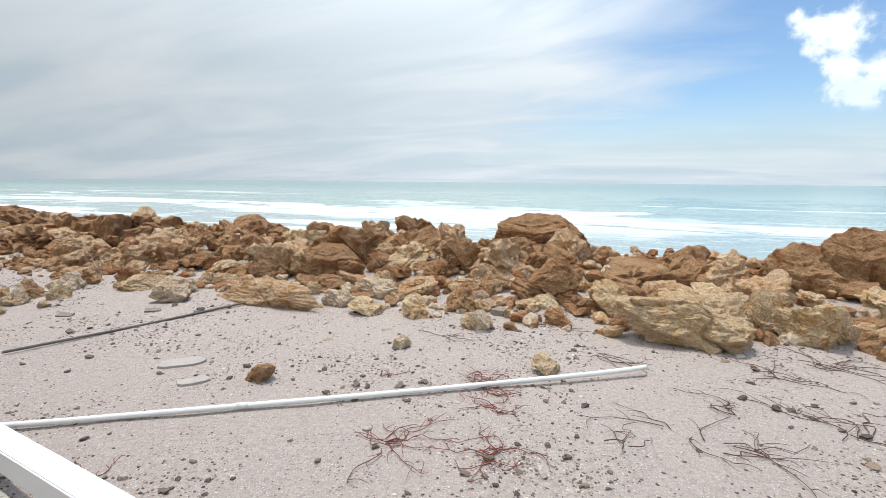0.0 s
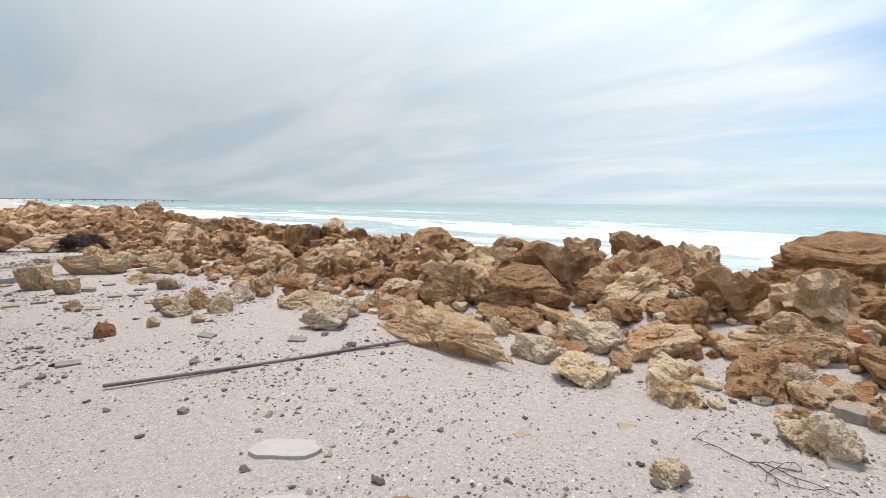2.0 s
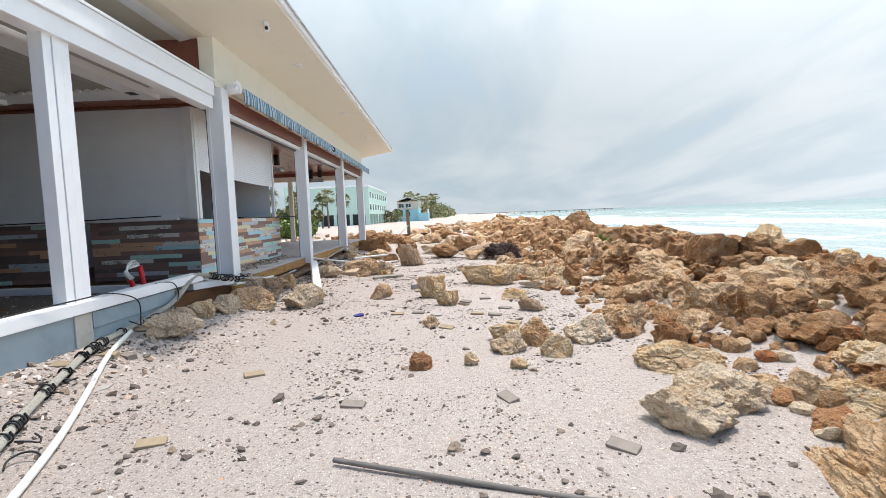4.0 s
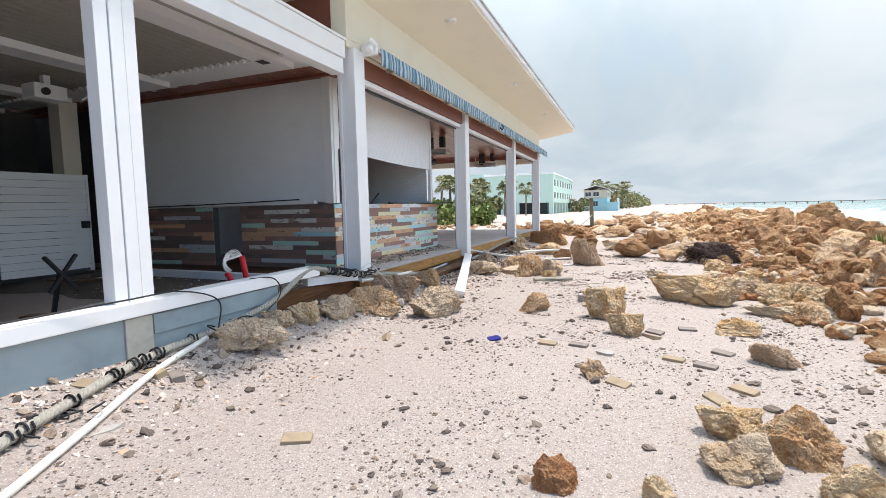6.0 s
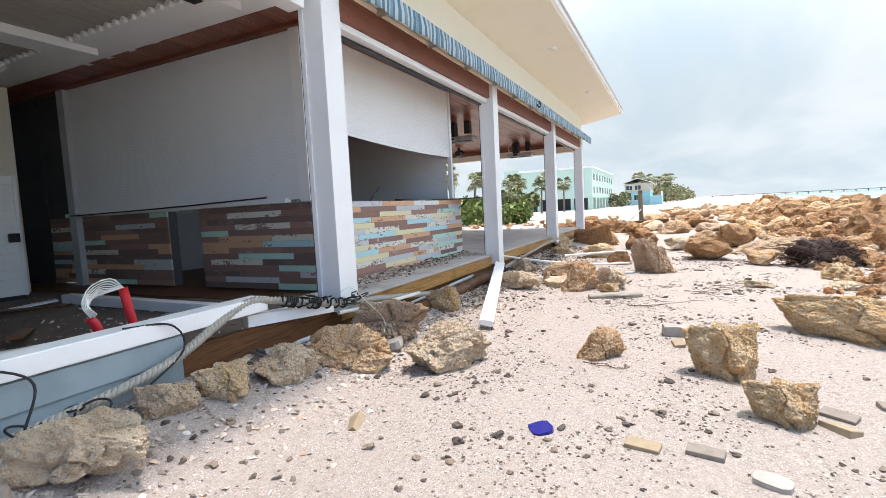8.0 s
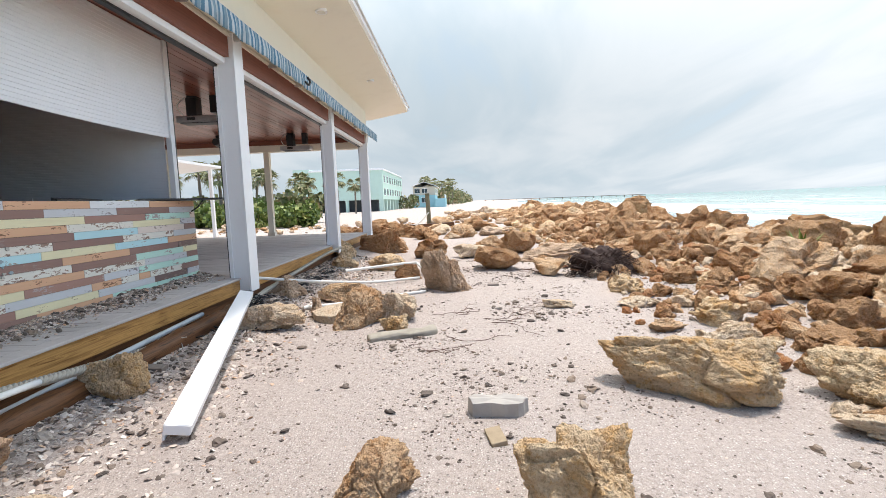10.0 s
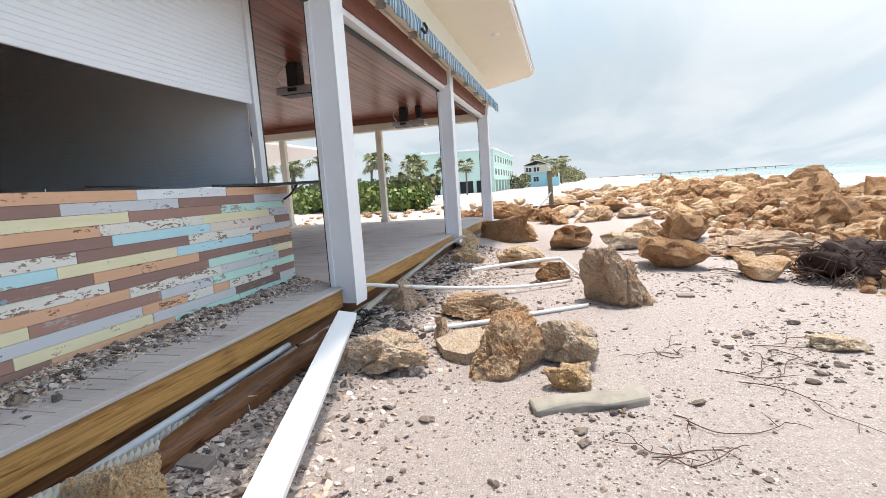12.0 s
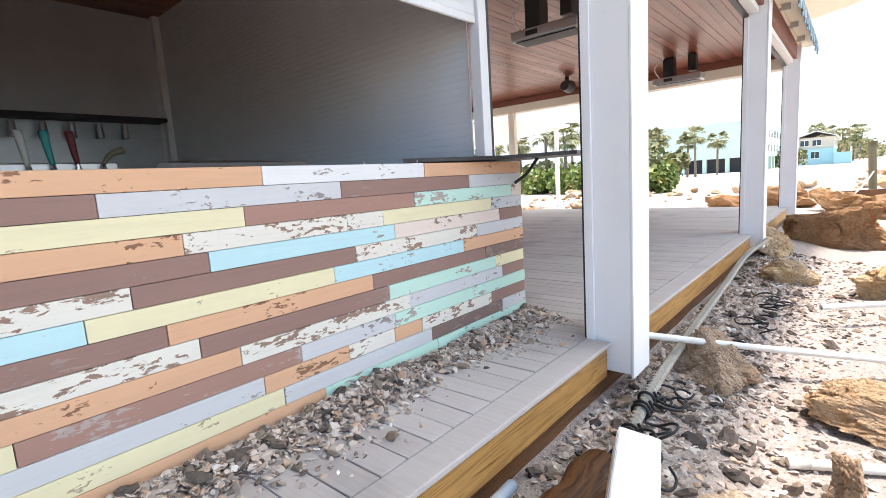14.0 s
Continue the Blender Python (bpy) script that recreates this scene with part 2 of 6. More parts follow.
def peeling_material(name, paint, wood, worn=0.5):
    m = Nodes(name, 0.6, spec=0.25)
    at = m.place((1, 1, 2.6))
    shift = m.node("ShaderNodeCombineXYZ")
    m.link(m.maths("MULTIPLY", m.obj.outputs["Random"], 40.0), shift.inputs[0])
    v = m.node("ShaderNodeVectorMath")
    v.operation = "ADD"
    m.link(at, v.inputs[0])
    m.link(shift.outputs[0], v.inputs[1])
    at = v.outputs[0]
    patch = m.noise(3.2, 5, 0.6, at)
    chip = m.noise(17, 6, 0.62, at, 0.6)
    bare = m.mask(m.maths("ADD", m.maths("MULTIPLY", patch, 0.7), m.maths("MULTIPLY", chip, 0.6)), 0.80 - 0.12 * worn, 0.83 - 0.12 * worn)
    grain_at = m.place((3, 3, 60))
    grain = m.noise(1.0, 5, 0.6, grain_at, 0.8)
    wc = m.mix(grain, wood, tuple(x * 0.5 for x in wood))
    pc = m.mix(m.maths("MULTIPLY", m.mask(grain, 0.45, 0.7), 0.18), paint, tuple(x * 0.7 for x in paint))
    pc = m.mix(m.maths("MULTIPLY", m.mask(patch, 0.35, 0.65), 0.25), pc, tuple(min(1, x * 1.12) for x in paint))
    m.color(m.mix(bare, pc, wc))
    h = m.maths("ADD", m.maths("MULTIPLY", grain, 0.3), m.maths("MULTIPLY", bare, -0.5))
    return m.bump(h, 0.4, 0.003).mat


def plain_material(name, c, rough=0.5, metal=0.0, vary=0.25, scale=8.0):
    m = Nodes(name, rough, metal)
    n = m.noise(scale, 5, 0.6)
    m.color(m.mix(m.maths("MULTIPLY", m.mask(n, 0.4, 0.7), vary), c, tuple(x * 0.6 for x in c)))
    return m.bump(n, 0.12, 0.004).mat


def sea_material():
    m = Nodes("sea", 0.12, spec=0.5)
    sep = m.node("ShaderNodeSeparateXYZ")
    m.link(m.geo.outputs["Position"], sep.inputs[0])
    y = sep.outputs["Y"]
    wob = m.noise(1.0, 4, 0.6, m.place((0.025, 0.05, 1)))
    far = m.mask(y, 40.0, 260.0)
    col = m.mix(far, (0.40, 0.49, 0.44), (0.085, 0.235, 0.215))
    col = m.mix(m.maths("MULTIPLY", m.noise(1.0, 5, 0.6, m.place((0.012, 0.05, 1))), 0.5), col, (0.16, 0.31, 0.28))
    # a pale wash inshore, one ragged line of breakers, then scattered crests
    lace = m.noise(1.0, 8, 0.68, m.place((0.10, 0.35, 1)), 1.2)
    wash = m.mask(m.maths("ADD", y, m.maths("MULTIPLY", wob, -30.0)), 42.0, 4.0)
    col = m.mix(m.maths("MULTIPLY", wash, 0.85), col, (0.37, 0.44, 0.43))
    line = m.maths("ABSOLUTE", m.maths("SUBTRACT", m.maths("ADD", y, m.maths("MULTIPLY", wob, -70.0)), 8.0))
    breakers = m.maths("MULTIPLY", m.mask(line, 10.0, 3.0), m.mask(lace, 0.36, 0.5))
    band = m.noise(1.0, 6, 0.6, m.place((0.016, 0.115, 1)), 0.5)
    break_here = m.mask(band, 0.58, 0.64)
    near = m.mask(y, 130.0, 35.0)
    caps = m.maths("MULTIPLY", break_here, m.maths("ADD", m.maths("MULTIPLY", near, 0.95), 0.05))
    streaks = m.maths("MULTIPLY", m.maths("MULTIPLY", m.mask(lace, 0.52, 0.66), wash), 0.5)
    foam = m.maths("MAXIMUM", breakers, m.maths("MAXIMUM", streaks, m.maths("MULTIPLY", caps, m.mask(lace, 0.36, 0.5))))
    col = m.mix(foam, col, (0.68, 0.72, 0.72))
    m.color(col)
    m.rough(m.maths("ADD", 0.14, m.maths("MULTIPLY", foam, 0.7)))
    h = m.noise(1.0, 5, 0.6, m.place((0.35, 1.2, 1)))
    return m.bump(h, 0.35, 0.25).mat


SAND = sand_material()
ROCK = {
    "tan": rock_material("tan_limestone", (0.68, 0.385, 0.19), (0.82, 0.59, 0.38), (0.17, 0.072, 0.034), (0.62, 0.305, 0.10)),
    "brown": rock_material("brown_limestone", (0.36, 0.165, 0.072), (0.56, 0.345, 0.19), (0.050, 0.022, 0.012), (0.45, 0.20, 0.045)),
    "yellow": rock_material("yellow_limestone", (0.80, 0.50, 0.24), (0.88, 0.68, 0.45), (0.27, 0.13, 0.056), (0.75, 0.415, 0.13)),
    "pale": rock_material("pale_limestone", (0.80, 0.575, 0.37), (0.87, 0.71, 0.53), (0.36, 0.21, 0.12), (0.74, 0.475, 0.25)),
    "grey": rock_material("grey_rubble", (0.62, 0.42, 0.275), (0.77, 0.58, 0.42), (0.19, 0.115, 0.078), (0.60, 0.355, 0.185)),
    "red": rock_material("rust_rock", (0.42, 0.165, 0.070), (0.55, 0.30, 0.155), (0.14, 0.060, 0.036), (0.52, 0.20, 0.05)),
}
WHITE = paint_material("white_paint", (0.87, 0.875, 0.875), 0.4, 0.18)
CREAM = paint_material("cream_stucco", (0.80, 0.75, 0.63), 0.75, 0.15)
SEA = sea_material()

# ---- building blocks ----


def thing(name, at=(0, 0, 0), label="", category="", group="", kind=""):
    ob = new(name)
    ob.empty_display_size = 0.1
    ob.location = at
    return tagged(ob, label, category, group, kind)


def world_at(ob):
    v = Vector((0, 0, 0))
    while ob is not None:
        v += ob.location
        ob = ob.parent
    return v


def to_mesh(name, bm, material, smooth=False):
    me = bpy.data.meshes.new(name)
    bm.to_mesh(me)
    bm.free()
    if smooth:
        for p in me.polygons:
            p.use_smooth = True
    if material is not None:
        me.materials.append(material)
    return me


def part(name, bm, material, parent, label="", smooth=False):
    """Link a bmesh in world coordinates as one mesh under a thing or a part."""
    bmesh.ops.translate(bm, verts=bm.verts, vec=-world_at(parent))
    ob = new(name, to_mesh(name, bm, material, smooth))
    ob.parent = parent
    return tagged(ob, label)


def solid(name, bm, material, label="", category="", group="", kind="", smooth=False, at=None):
    """Link a bmesh as one top-level mesh, with its origin at its base."""
    if at is None:
        lo = [min(v.co[i] for v in bm.verts) for i in range(3)]
        hi = [max(v.co[i] for v in bm.verts) for i in range(3)]
        at = Vector(((lo[0] + hi[0]) / 2, (lo[1] + hi[1]) / 2, lo[2]))
    bmesh.ops.translate(bm, verts=bm.verts, vec=-Vector(at))
    ob = new(name, to_mesh(name, bm, material, smooth))
    ob.location = at
    return tagged(ob, label, category, group, kind)


def box(x0, x1, y0, y1, z0, z1, bevel=0.0, bm=None, turn=None):
    bm = bm or bmesh.new()
    m = Matrix.Translation(((x0 + x1) / 2, (y0 + y1) / 2, (z0 + z1) / 2))
    if turn is not None:
        m = m @ turn
    m = m @ Matrix.Diagonal((abs(x1 - x0), abs(y1 - y0), abs(z1 - z0), 1))
    made = bmesh.ops.create_cube(bm, size=1, matrix=m)["verts"]
    if bevel:
        edges = list({e for v in made for e in v.link_edges})
        bmesh.ops.bevel(bm, geom=edges, offset=bevel, segments=2, profile=0.5, affect="EDGES")
    return bm


def beam(a, b, w, h, bevel=0.004, bm=None, roll=0.0):
    """A box that runs from a to b, w wide and h high across."""
    bm = bm or bmesh.new()
    a, b = Vector(a), Vector(b)
    d = b - a
    q = d.to_track_quat("X", "Z").to_matrix().to_4x4()
    m = Matrix.Translation((a + b) / 2) @ q @ Matrix.Rotation(radians(roll), 4, "X") @ Matrix.Diagonal((d.length, w, h, 1))
    made = bmesh.ops.create_cube(bm, size=1, matrix=m)["verts"]
    if bevel:
        bmesh.ops.bevel(bm, geom=list({e for v in made for e in v.link_edges}), offset=bevel, segments=2, affect="EDGES")
    return bm


def smooth_path(points, steps=8):
    p = [Vector(v) for v in points]
    if len(p) < 3:
        return p
    q = [p[0] * 2 - p[1], *p, p[-1] * 2 - p[-2]]
    res = []
    for i in range(1, len(q) - 2):
        for k in range(steps):
            t = k / steps
            a, b, c, d = q[i - 1], q[i], q[i + 1], q[i + 2]
            res.append(0.5 * ((2 * b) + (c - a) * t + (2 * a - 5 * b + 4 * c - d) * t * t + (3 * b - a - 3 * c + d) * t ** 3))
    res.append(p[-1])
    return res


def tube(points, radius, sides=8, steps=6, bm=None, taper=1.0, bumps=0.0, open_end=False):
    bm = bm or bmesh.new()
    path = smooth_path(points, steps)
    rings = []
    for i, p in enumerate(path):
        d = (path[min(i + 1, len(path) - 1)] - path[max(i - 1, 0)]).normalized()
        s = d.cross(Vector((0, 0, 1)))
        s = s.normalized() if s.length > 1e-3 else Vector((1, 0, 0))
        u = s.cross(d)
        r = radius * (1 + (taper - 1) * i / max(len(path) - 1, 1))
        if bumps:
            r *= 1 + bumps * noise.noise(p * 9)
        rings.append([bm.verts.new(p + r * (math.cos(a) * s + math.sin(a) * u)) for a in [2 * math.pi * k / sides for k in range(sides)]])
    for a, b in zip(rings, rings[1:]):
        for k in range(sides):
            bm.faces.new((a[k], a[(k + 1) % sides], b[(k + 1) % sides], b[k]))
    if not open_end:
        bm.faces.new(rings[0])
        bm.faces.new(rings[-1][::-1])
    return bm


def rope_mesh(points, radius, bm=None, strands=3, pitch=0.12):
    """A twisted rope: strands wound round one path."""
    bm = bm or bmesh.new()
    raw = smooth_path(points, 14)
    path = [raw[0]]
    for p, q in zip(raw, raw[1:]):
        n = max(1, round((q - p).length / 0.016))
        path += [p.lerp(q, (k + 1) / n) for k in range(n)]
    for s in range(strands):
        run, line = 0.0, []
        for i, p in enumerate(path):
            if i:
                run += (p - path[i - 1]).length
            d = (path[min(i + 1, len(path) - 1)] - path[max(i - 1, 0)]).normalized()
            side = d.cross(Vector((0, 0, 1))).normalized()
            top = side.cross(d)
            a = 2 * math.pi * (run / pitch + s / strands)
            line.append(p + radius * 0.55 * (math.cos(a) * side + math.sin(a) * top))
        tube(line, radius * 0.55, 5, 1, bm)
    return bm


def disc(at, radius, depth, axis="Z", sides=24, bm=None, r2=None):
    bm = bm or bmesh.new()
    m = Matrix.Translation(at)
    if axis == "X":
        m = m @ Matrix.Rotation(radians(90), 4, "Y")
    if axis == "Y":
        m = m @ Matrix.Rotation(radians(90), 4, "X")
    bmesh.ops.create_cone(bm, cap_ends=True, segments=sides, radius1=radius, radius2=radius if r2 is None else r2, depth=depth, matrix=m)
    return bm


# ---- ground and sea ----
def smooth01(a, b, v):
    t = min(1.0, max(0.0, (v - a) / (b - a)))
    return t * t * (3 - 2 * t)


def shore(x):
    """How far out the revetment's crest lies at x."""
    return 10.6 + 0.012 * max(0.0, -x - 14) ** 1.35 - 0.25 * max(0.0, x) * 0.6


def toe(x):
    """Where the loose rocks give way to open sand."""
    return 6.9 + 0.25 * math.sin(x * 0.9) - 0.8 * smooth01(-8, -16, x) + 0.05 * max(0.0, -x - 24)


def ground_z(x, y):
    z = -0.46 + 0.025 * noise.noise((x * 0.5, y * 0.5, 0)) + 0.012 * noise.noise((x * 2.3, y * 2.3, 3))
    z += 0.28 * smooth01(2.4, -0.6, math.hypot(x - 0.6, y + 0.6) - 0.8)
    z += 0.30 * smooth01(1.3, -0.1, y) * smooth01(-4, -6.5, x) * (1 - smooth01(-11.2, -12.6, x))
    z += 0.14 * smooth01(1.1, 0.1, y) * smooth01(-11.2, -12.6, x) * (1 - smooth01(-29, -33, x))
    c = shore(x)
    z += 0.26 * smooth01(toe(x), c - 1.0, y)
    z -= 1.55 * smooth01(c + 0.5, c + 3.2, y)
    z -= 1.2 * smooth01(c + 6, c + 60, y)
    return z


def steps_between(a, b, fine, lo, hi, grow=1.22):
    """Grid lines: fine from lo to hi, widening to a and b."""
    mid = list(np.arange(lo, hi + 1e-6, fine))
    res, s, v = mid[:], fine, hi
    while v < b:
        s *= grow
        v += s
        res.append(min(v, b))
    s, v = fine, lo
    while v > a:
        s *= grow
        v -= s
        res.insert(0, max(v, a))
    return res


def sheet(name, xs, ys, height, material, label, category):
    nx, ny = len(xs), len(ys)
    verts = [(x, y, height(x, y)) for y in ys for x in xs]
    faces = [(j * nx + i, j * nx + i + 1, (j + 1) * nx + i + 1, (j + 1) * nx + i) for j in range(ny - 1) for i in range(nx - 1)]
    me = bpy.data.meshes.new(name)
    me.from_pydata(verts, [], faces)
    me.polygons.foreach_set("use_smooth", [True] * len(faces))
    me.materials.append(material)
    return tagged(new(name, me), label, category, kind="structure")


sheet("ground", steps_between(-2500, 2500, 0.13, -21, 4), steps_between(-2500, 2500, 0.13, -0.5, 9.5),
      ground_z, SAND, "pale pink-grey shell sand strewn with grit", "ground")


def wave_z(x, y):
    z = -1.35
    k = smooth01(14, 30, y) * (1 - smooth01(120, 300, y))
    s = y + 5 * noise.noise((x * 0.02, y * 0.01, 7))
    z += k * 0.34 * max(0.0, math.sin(s * 0.42 + 2.0 * noise.noise((x * 0.03, 0, 2)))) ** 3 * (0.4 + 0.6 * noise.noise((x * 0.05, y * 0.04, 5)) ** 2 * 3)
    return z + 0.05 * noise.noise((x * 0.5, y * 0.9, 1)) * k


sheet("water", steps_between(-2500, 2500, 2.0, -120, 90, 1.3), steps_between(9, 2500, 0.55, 13, 75, 1.2),
      wave_z, SEA, "milky green sea with white surf and breakers", "sea")

# ---- rocks ----


def rock_bmesh(seed, level, rough=1.0):
    """A broken limestone boulder about 1 m across: random cleavage planes, then lumps and solution pits."""
    r = random.Random(seed)
    planes = []
    for _ in range(14):
        n = Vector((r.gauss(0, 1), r.gauss(0, 1), r.gauss(0, 1))).normalized()
        planes.append((n, r.uniform(0.24, 0.50)))
    planes.append((Vector((0, 0, -1)), 0.34))
    bm = bmesh.new()
    bmesh.ops.create_icosphere(bm, subdivisions=level, radius=1)
    off = Vector((r.uniform(-50, 50), r.uniform(-50, 50), r.uniform(-50, 50)))
    for v in bm.verts:
        d = v.co.normalized()
        rad = 0.66
        for n, h in planes:
            k = d.dot(n)
            if k > 0.1:
                rad = min(rad, h / k)
        p = d * rad
        crag = 0.12 if level < 5 else 0.065
        rad += rough * (0.11 * noise.noise(p * 2.1 + off) + 0.055 * noise.noise(p * 4.5 + off) + crag * abs(noise.noise(p * 6.1 + off)) - 0.045)
        # hollows eaten into the stone, and a few clefts
        pit = noise.voronoi(p * 4.2 + off)[0]
        rad -= rough * (0.34 if level < 5 else 0.25) * max(0.0, 0.34 - pit[0])
        cleft = abs(noise.noise(p * 2.1 + off * 1.7))
        rad -= rough * 0.07 * max(0.0, 1 - cleft / 0.06)
        if level > 3:
            fine = 1.0 if level < 5 else 0.62
            rad += rough * fine * (0.075 * abs(noise.noise(p * 11 + off)) + 0.028 * noise.noise(p * 22 + off))
            pit = noise.voronoi(p * 10 + off)[0]
            rad -= rough * fine * 0.19 * max(0.0, 0.37 - pit[0])
        if level > 4:
            rad += rough * (0.024 * abs(noise.noise(p * 28 + off)) + 0.011 * noise.noise(p * 55 + off))
        v.co = d * rad
    lo = [min(v.co[i] for v in bm.verts) for i in range(3)]
    hi = [max(v.co[i] for v in bm.verts) for i in range(3)]
    for v in bm.verts:
        v.co = Vector(((v.co[i] - (lo[i] + hi[i]) / 2) / (hi[i] - lo[i]) for i in range(2))).to_3d() + Vector((0, 0, (v.co.z - lo[2]) / (hi[2] - lo[2])))
    return bm


ROCK_WORDS = {
    "tan": "rough pitted tan limestone boulder", "brown": "dark brown weathered limestone boulder",
    "yellow": "yellow ochre limestone rock with pitted faces", "pale": "pale cream limestone rock",
    "grey": "grey crusted rubble rock", "red": "small rust-red rock",
}
POOLS = {}
for kind_name, mat in ROCK.items():
    for lev, many in ((6, 4), (5, 6), (4, 6), (3, 5)):
        meshes = []
        for i in range(many):
            bm = rock_bmesh(sum(map(ord, kind_name)) * 31 + lev * 977 + i * 13, lev)
            meshes.append(to_mesh("rock", bm, mat, smooth=False))
        POOLS[kind_name, lev] = meshes
rock_rng = random.Random(5)


def rock(x, y, z, w, d, h, yaw=0.0, kind="tan", lev=4, lean=0.0, where="lying on the sand", pick=None, group="loose rocks", sink=0.32):
    if abs(z + 0.46) < 0.001:
        z = ground_z(x, y)
    pool = POOLS[kind, lev]
    k = rock_rng.randrange(1000) if pick is None else pick
    ob = new("rock", pool[k % len(pool)])
    ob.matrix_world = pose(x, y, z - sink * h, lean, lean * 0.4, yaw + (180 if k % 2 else 0)) @ Matrix.Diagonal((w, d, h * (1 + sink), 1))
    return tagged(ob, f"{ROCK_WORDS[kind]} {where}", "rock", group)

# ---- the beach restaurant ----
BROWN = wood_material("brown_fascia", (0.20, 0.072, 0.048), (0.26, 0.10, 0.066), 0, 0.5)
DECK = wood_material("grey_composite_deck", (0.50, 0.455, 0.43), (0.56, 0.515, 0.49), 1, 0.75)
RIM = wood_material("treated_pine_rim", (0.24, 0.105, 0.03), (0.60, 0.33, 0.11), 0, 0.45)
OLD_WOOD = wood_material("wet_old_timber", (0.05, 0.021, 0.010), (0.20, 0.088, 0.036), 0, 0.45)
GREY_WALL = plain_material("blue_grey_wall", (0.30, 0.37, 0.40), 0.7, vary=0.5, scale=2.0)
CONCRETE = plain_material("chipped_concrete", (0.50, 0.48, 0.42), 0.9, vary=0.5, scale=6)
SHUTTER = paint_material("shutter_white", (0.84, 0.85, 0.86), 0.5, 0.1)
# shaded copy of the shutter white, a little shade in its colour
SHUTTER_IN = paint_material("shutter_white_shaded", (0.82, 0.84, 0.86), 0.36, 0.12)
CEILING = Nodes("varnished_red_boards", 0.3, spec=0.35)
_n = CEILING.noise(1.0, 4, 0.5, CEILING.place((0.9, 9, 1)))
_b = CEILING.ramp(CEILING.geo.outputs["Random Per Island"], [(0.0, (0.13, 0.034, 0.020)), (0.4, (0.19, 0.054, 0.032)), (0.8, (0.25, 0.080, 0.048)), (1.0, (0.33, 0.125, 0.080))])
CEILING.color(CEILING.mix(CEILING.maths("MULTIPLY", _n, 0.5), _b, (0.24, 0.075, 0.045)))
CEILING = CEILING.mat
DARK = plain_material("black_metal", (0.03, 0.03, 0.032), 0.45, 0.3)
STEEL = plain_material("brushed_steel", (0.55, 0.55, 0.55), 0.35, 0.9, 0.2)
# near-black colour stands in for the shade of unlit rooms
DARK_WALL = plain_material("unlit_room_wall", (0.07, 0.075, 0.08), 0.8, vary=0.4, scale=2)
RED = plain_material("red_plastic", (0.55, 0.02, 0.03), 0.35, vary=0.15)
PVC = plain_material("white_pvc", (0.78, 0.77, 0.72), 0.4, vary=0.2, scale=12)
LAMP_GLASS = plain_material("lamp_lens", (0.75, 0.72, 0.62), 0.3, vary=0.1)

AWNING = Nodes("striped_awning_cloth", 0.85, spec=0.1)
_sep = AWNING.node("ShaderNodeSeparateXYZ")
AWNING.link(AWNING.geo.outputs["Position"], _sep.inputs[0])
_w = AWNING.maths("FRACT", AWNING.maths("MULTIPLY", _sep.outputs["X"], 7.5))
_w2 = AWNING.maths("FRACT", AWNING.maths("MULTIPLY", _sep.outputs["X"], 3.1))
_c = AWNING.mix(AWNING.maths("GREATER_THAN", _w, 0.5), (0.10, 0.22, 0.32), (0.52, 0.60, 0.64))
_c = AWNING.mix(AWNING.maths("GREATER_THAN", _w2, 0.8), _c, (0.22, 0.34, 0.42))
AWNING.color(AWNING.mix(AWNING.maths("MULTIPLY", AWNING.mask(AWNING.noise(3), 0.5, 0.7), 0.4), _c, (0.16, 0.2, 0.22)))
AWNING = AWNING.mat

DECK_Z = 0.06
POSTS = (-12.56, -17.86, -23.34, -28.30)


def building_post(x, bottom):
    w = 0.34
    t = thing("building_post", (x + w / 2, 0.0, bottom), "white painted square post of the restaurant front", "post", "front posts", "structure")
    part("shaft", box(x, x + w, -0.13, 0.135, bottom, 3.60, 0.006), WHITE, t)
    part("corner_trim", box(x + w + 0.003, x + w + 0.022, -0.145, -0.09, bottom, 3.3, 0.003), WHITE, t)
    part("track", box(x + w + 0.002, x + w + 0.012, -0.16, -0.148, bottom, 3.2), DARK, t, "narrow dark strip")
    part("front_trim", box(x + 0.05, x + w + 0.004, 0.137, 0.152, bottom - 0.02, 3.60, 0.003), WHITE, t)
    return t


building_post(POSTS[0], -0.02)
for px in POSTS[1:]:
    building_post(px, -0.14)

# double post of the pergola front
p0 = thing("pergola_post", (-8.45, 0.1, -0.3), "white double pergola post with grooved joints", "post", "", "structure")
for x0, x1, y1 in ((-8.785, -8.67, -0.01), (-8.66, -8.545, 0.0), (-8.535, -8.42, -0.01)):
    part("stile", box(x0, x1, -0.16, y1, 0.30, 3.25, 0.004), WHITE, p0)
p9 = thing("pergola_post", (-4.6, 0.1, -0.3), "white pergola post at the far end", "post", "", "structure")
part("stile", box(-4.75, -4.45, -0.06, 0.18, -0.46, 3.25, 0.004), WHITE, p9)

# pergola front beam, in two steps
pb = thing("pergola_beam", (-8.3, 0.1, 3.18), "white stepped header beam over the pergola front", "beam", "", "structure")
part("lower_board", box(-12.08, -4.4, -0.16, 0.05, 3.18, 3.40, 0.006), WHITE, pb)
part("upper_board", box(-12.08, -4.4, -0.16, 0.09, 3.404, 3.66, 0.006), WHITE, pb)
part("upper_lip", box(-12.08, -4.4, -0.16, 0.11, 3.664, 3.70, 0.004), WHITE, pb)

# roof with its soffit, the upper wall and the side panel
roof = thing("roof", (-18, -3, 4.45), "flat roof with a deep cream soffit and a white metal edge", "roof", "", "structure")


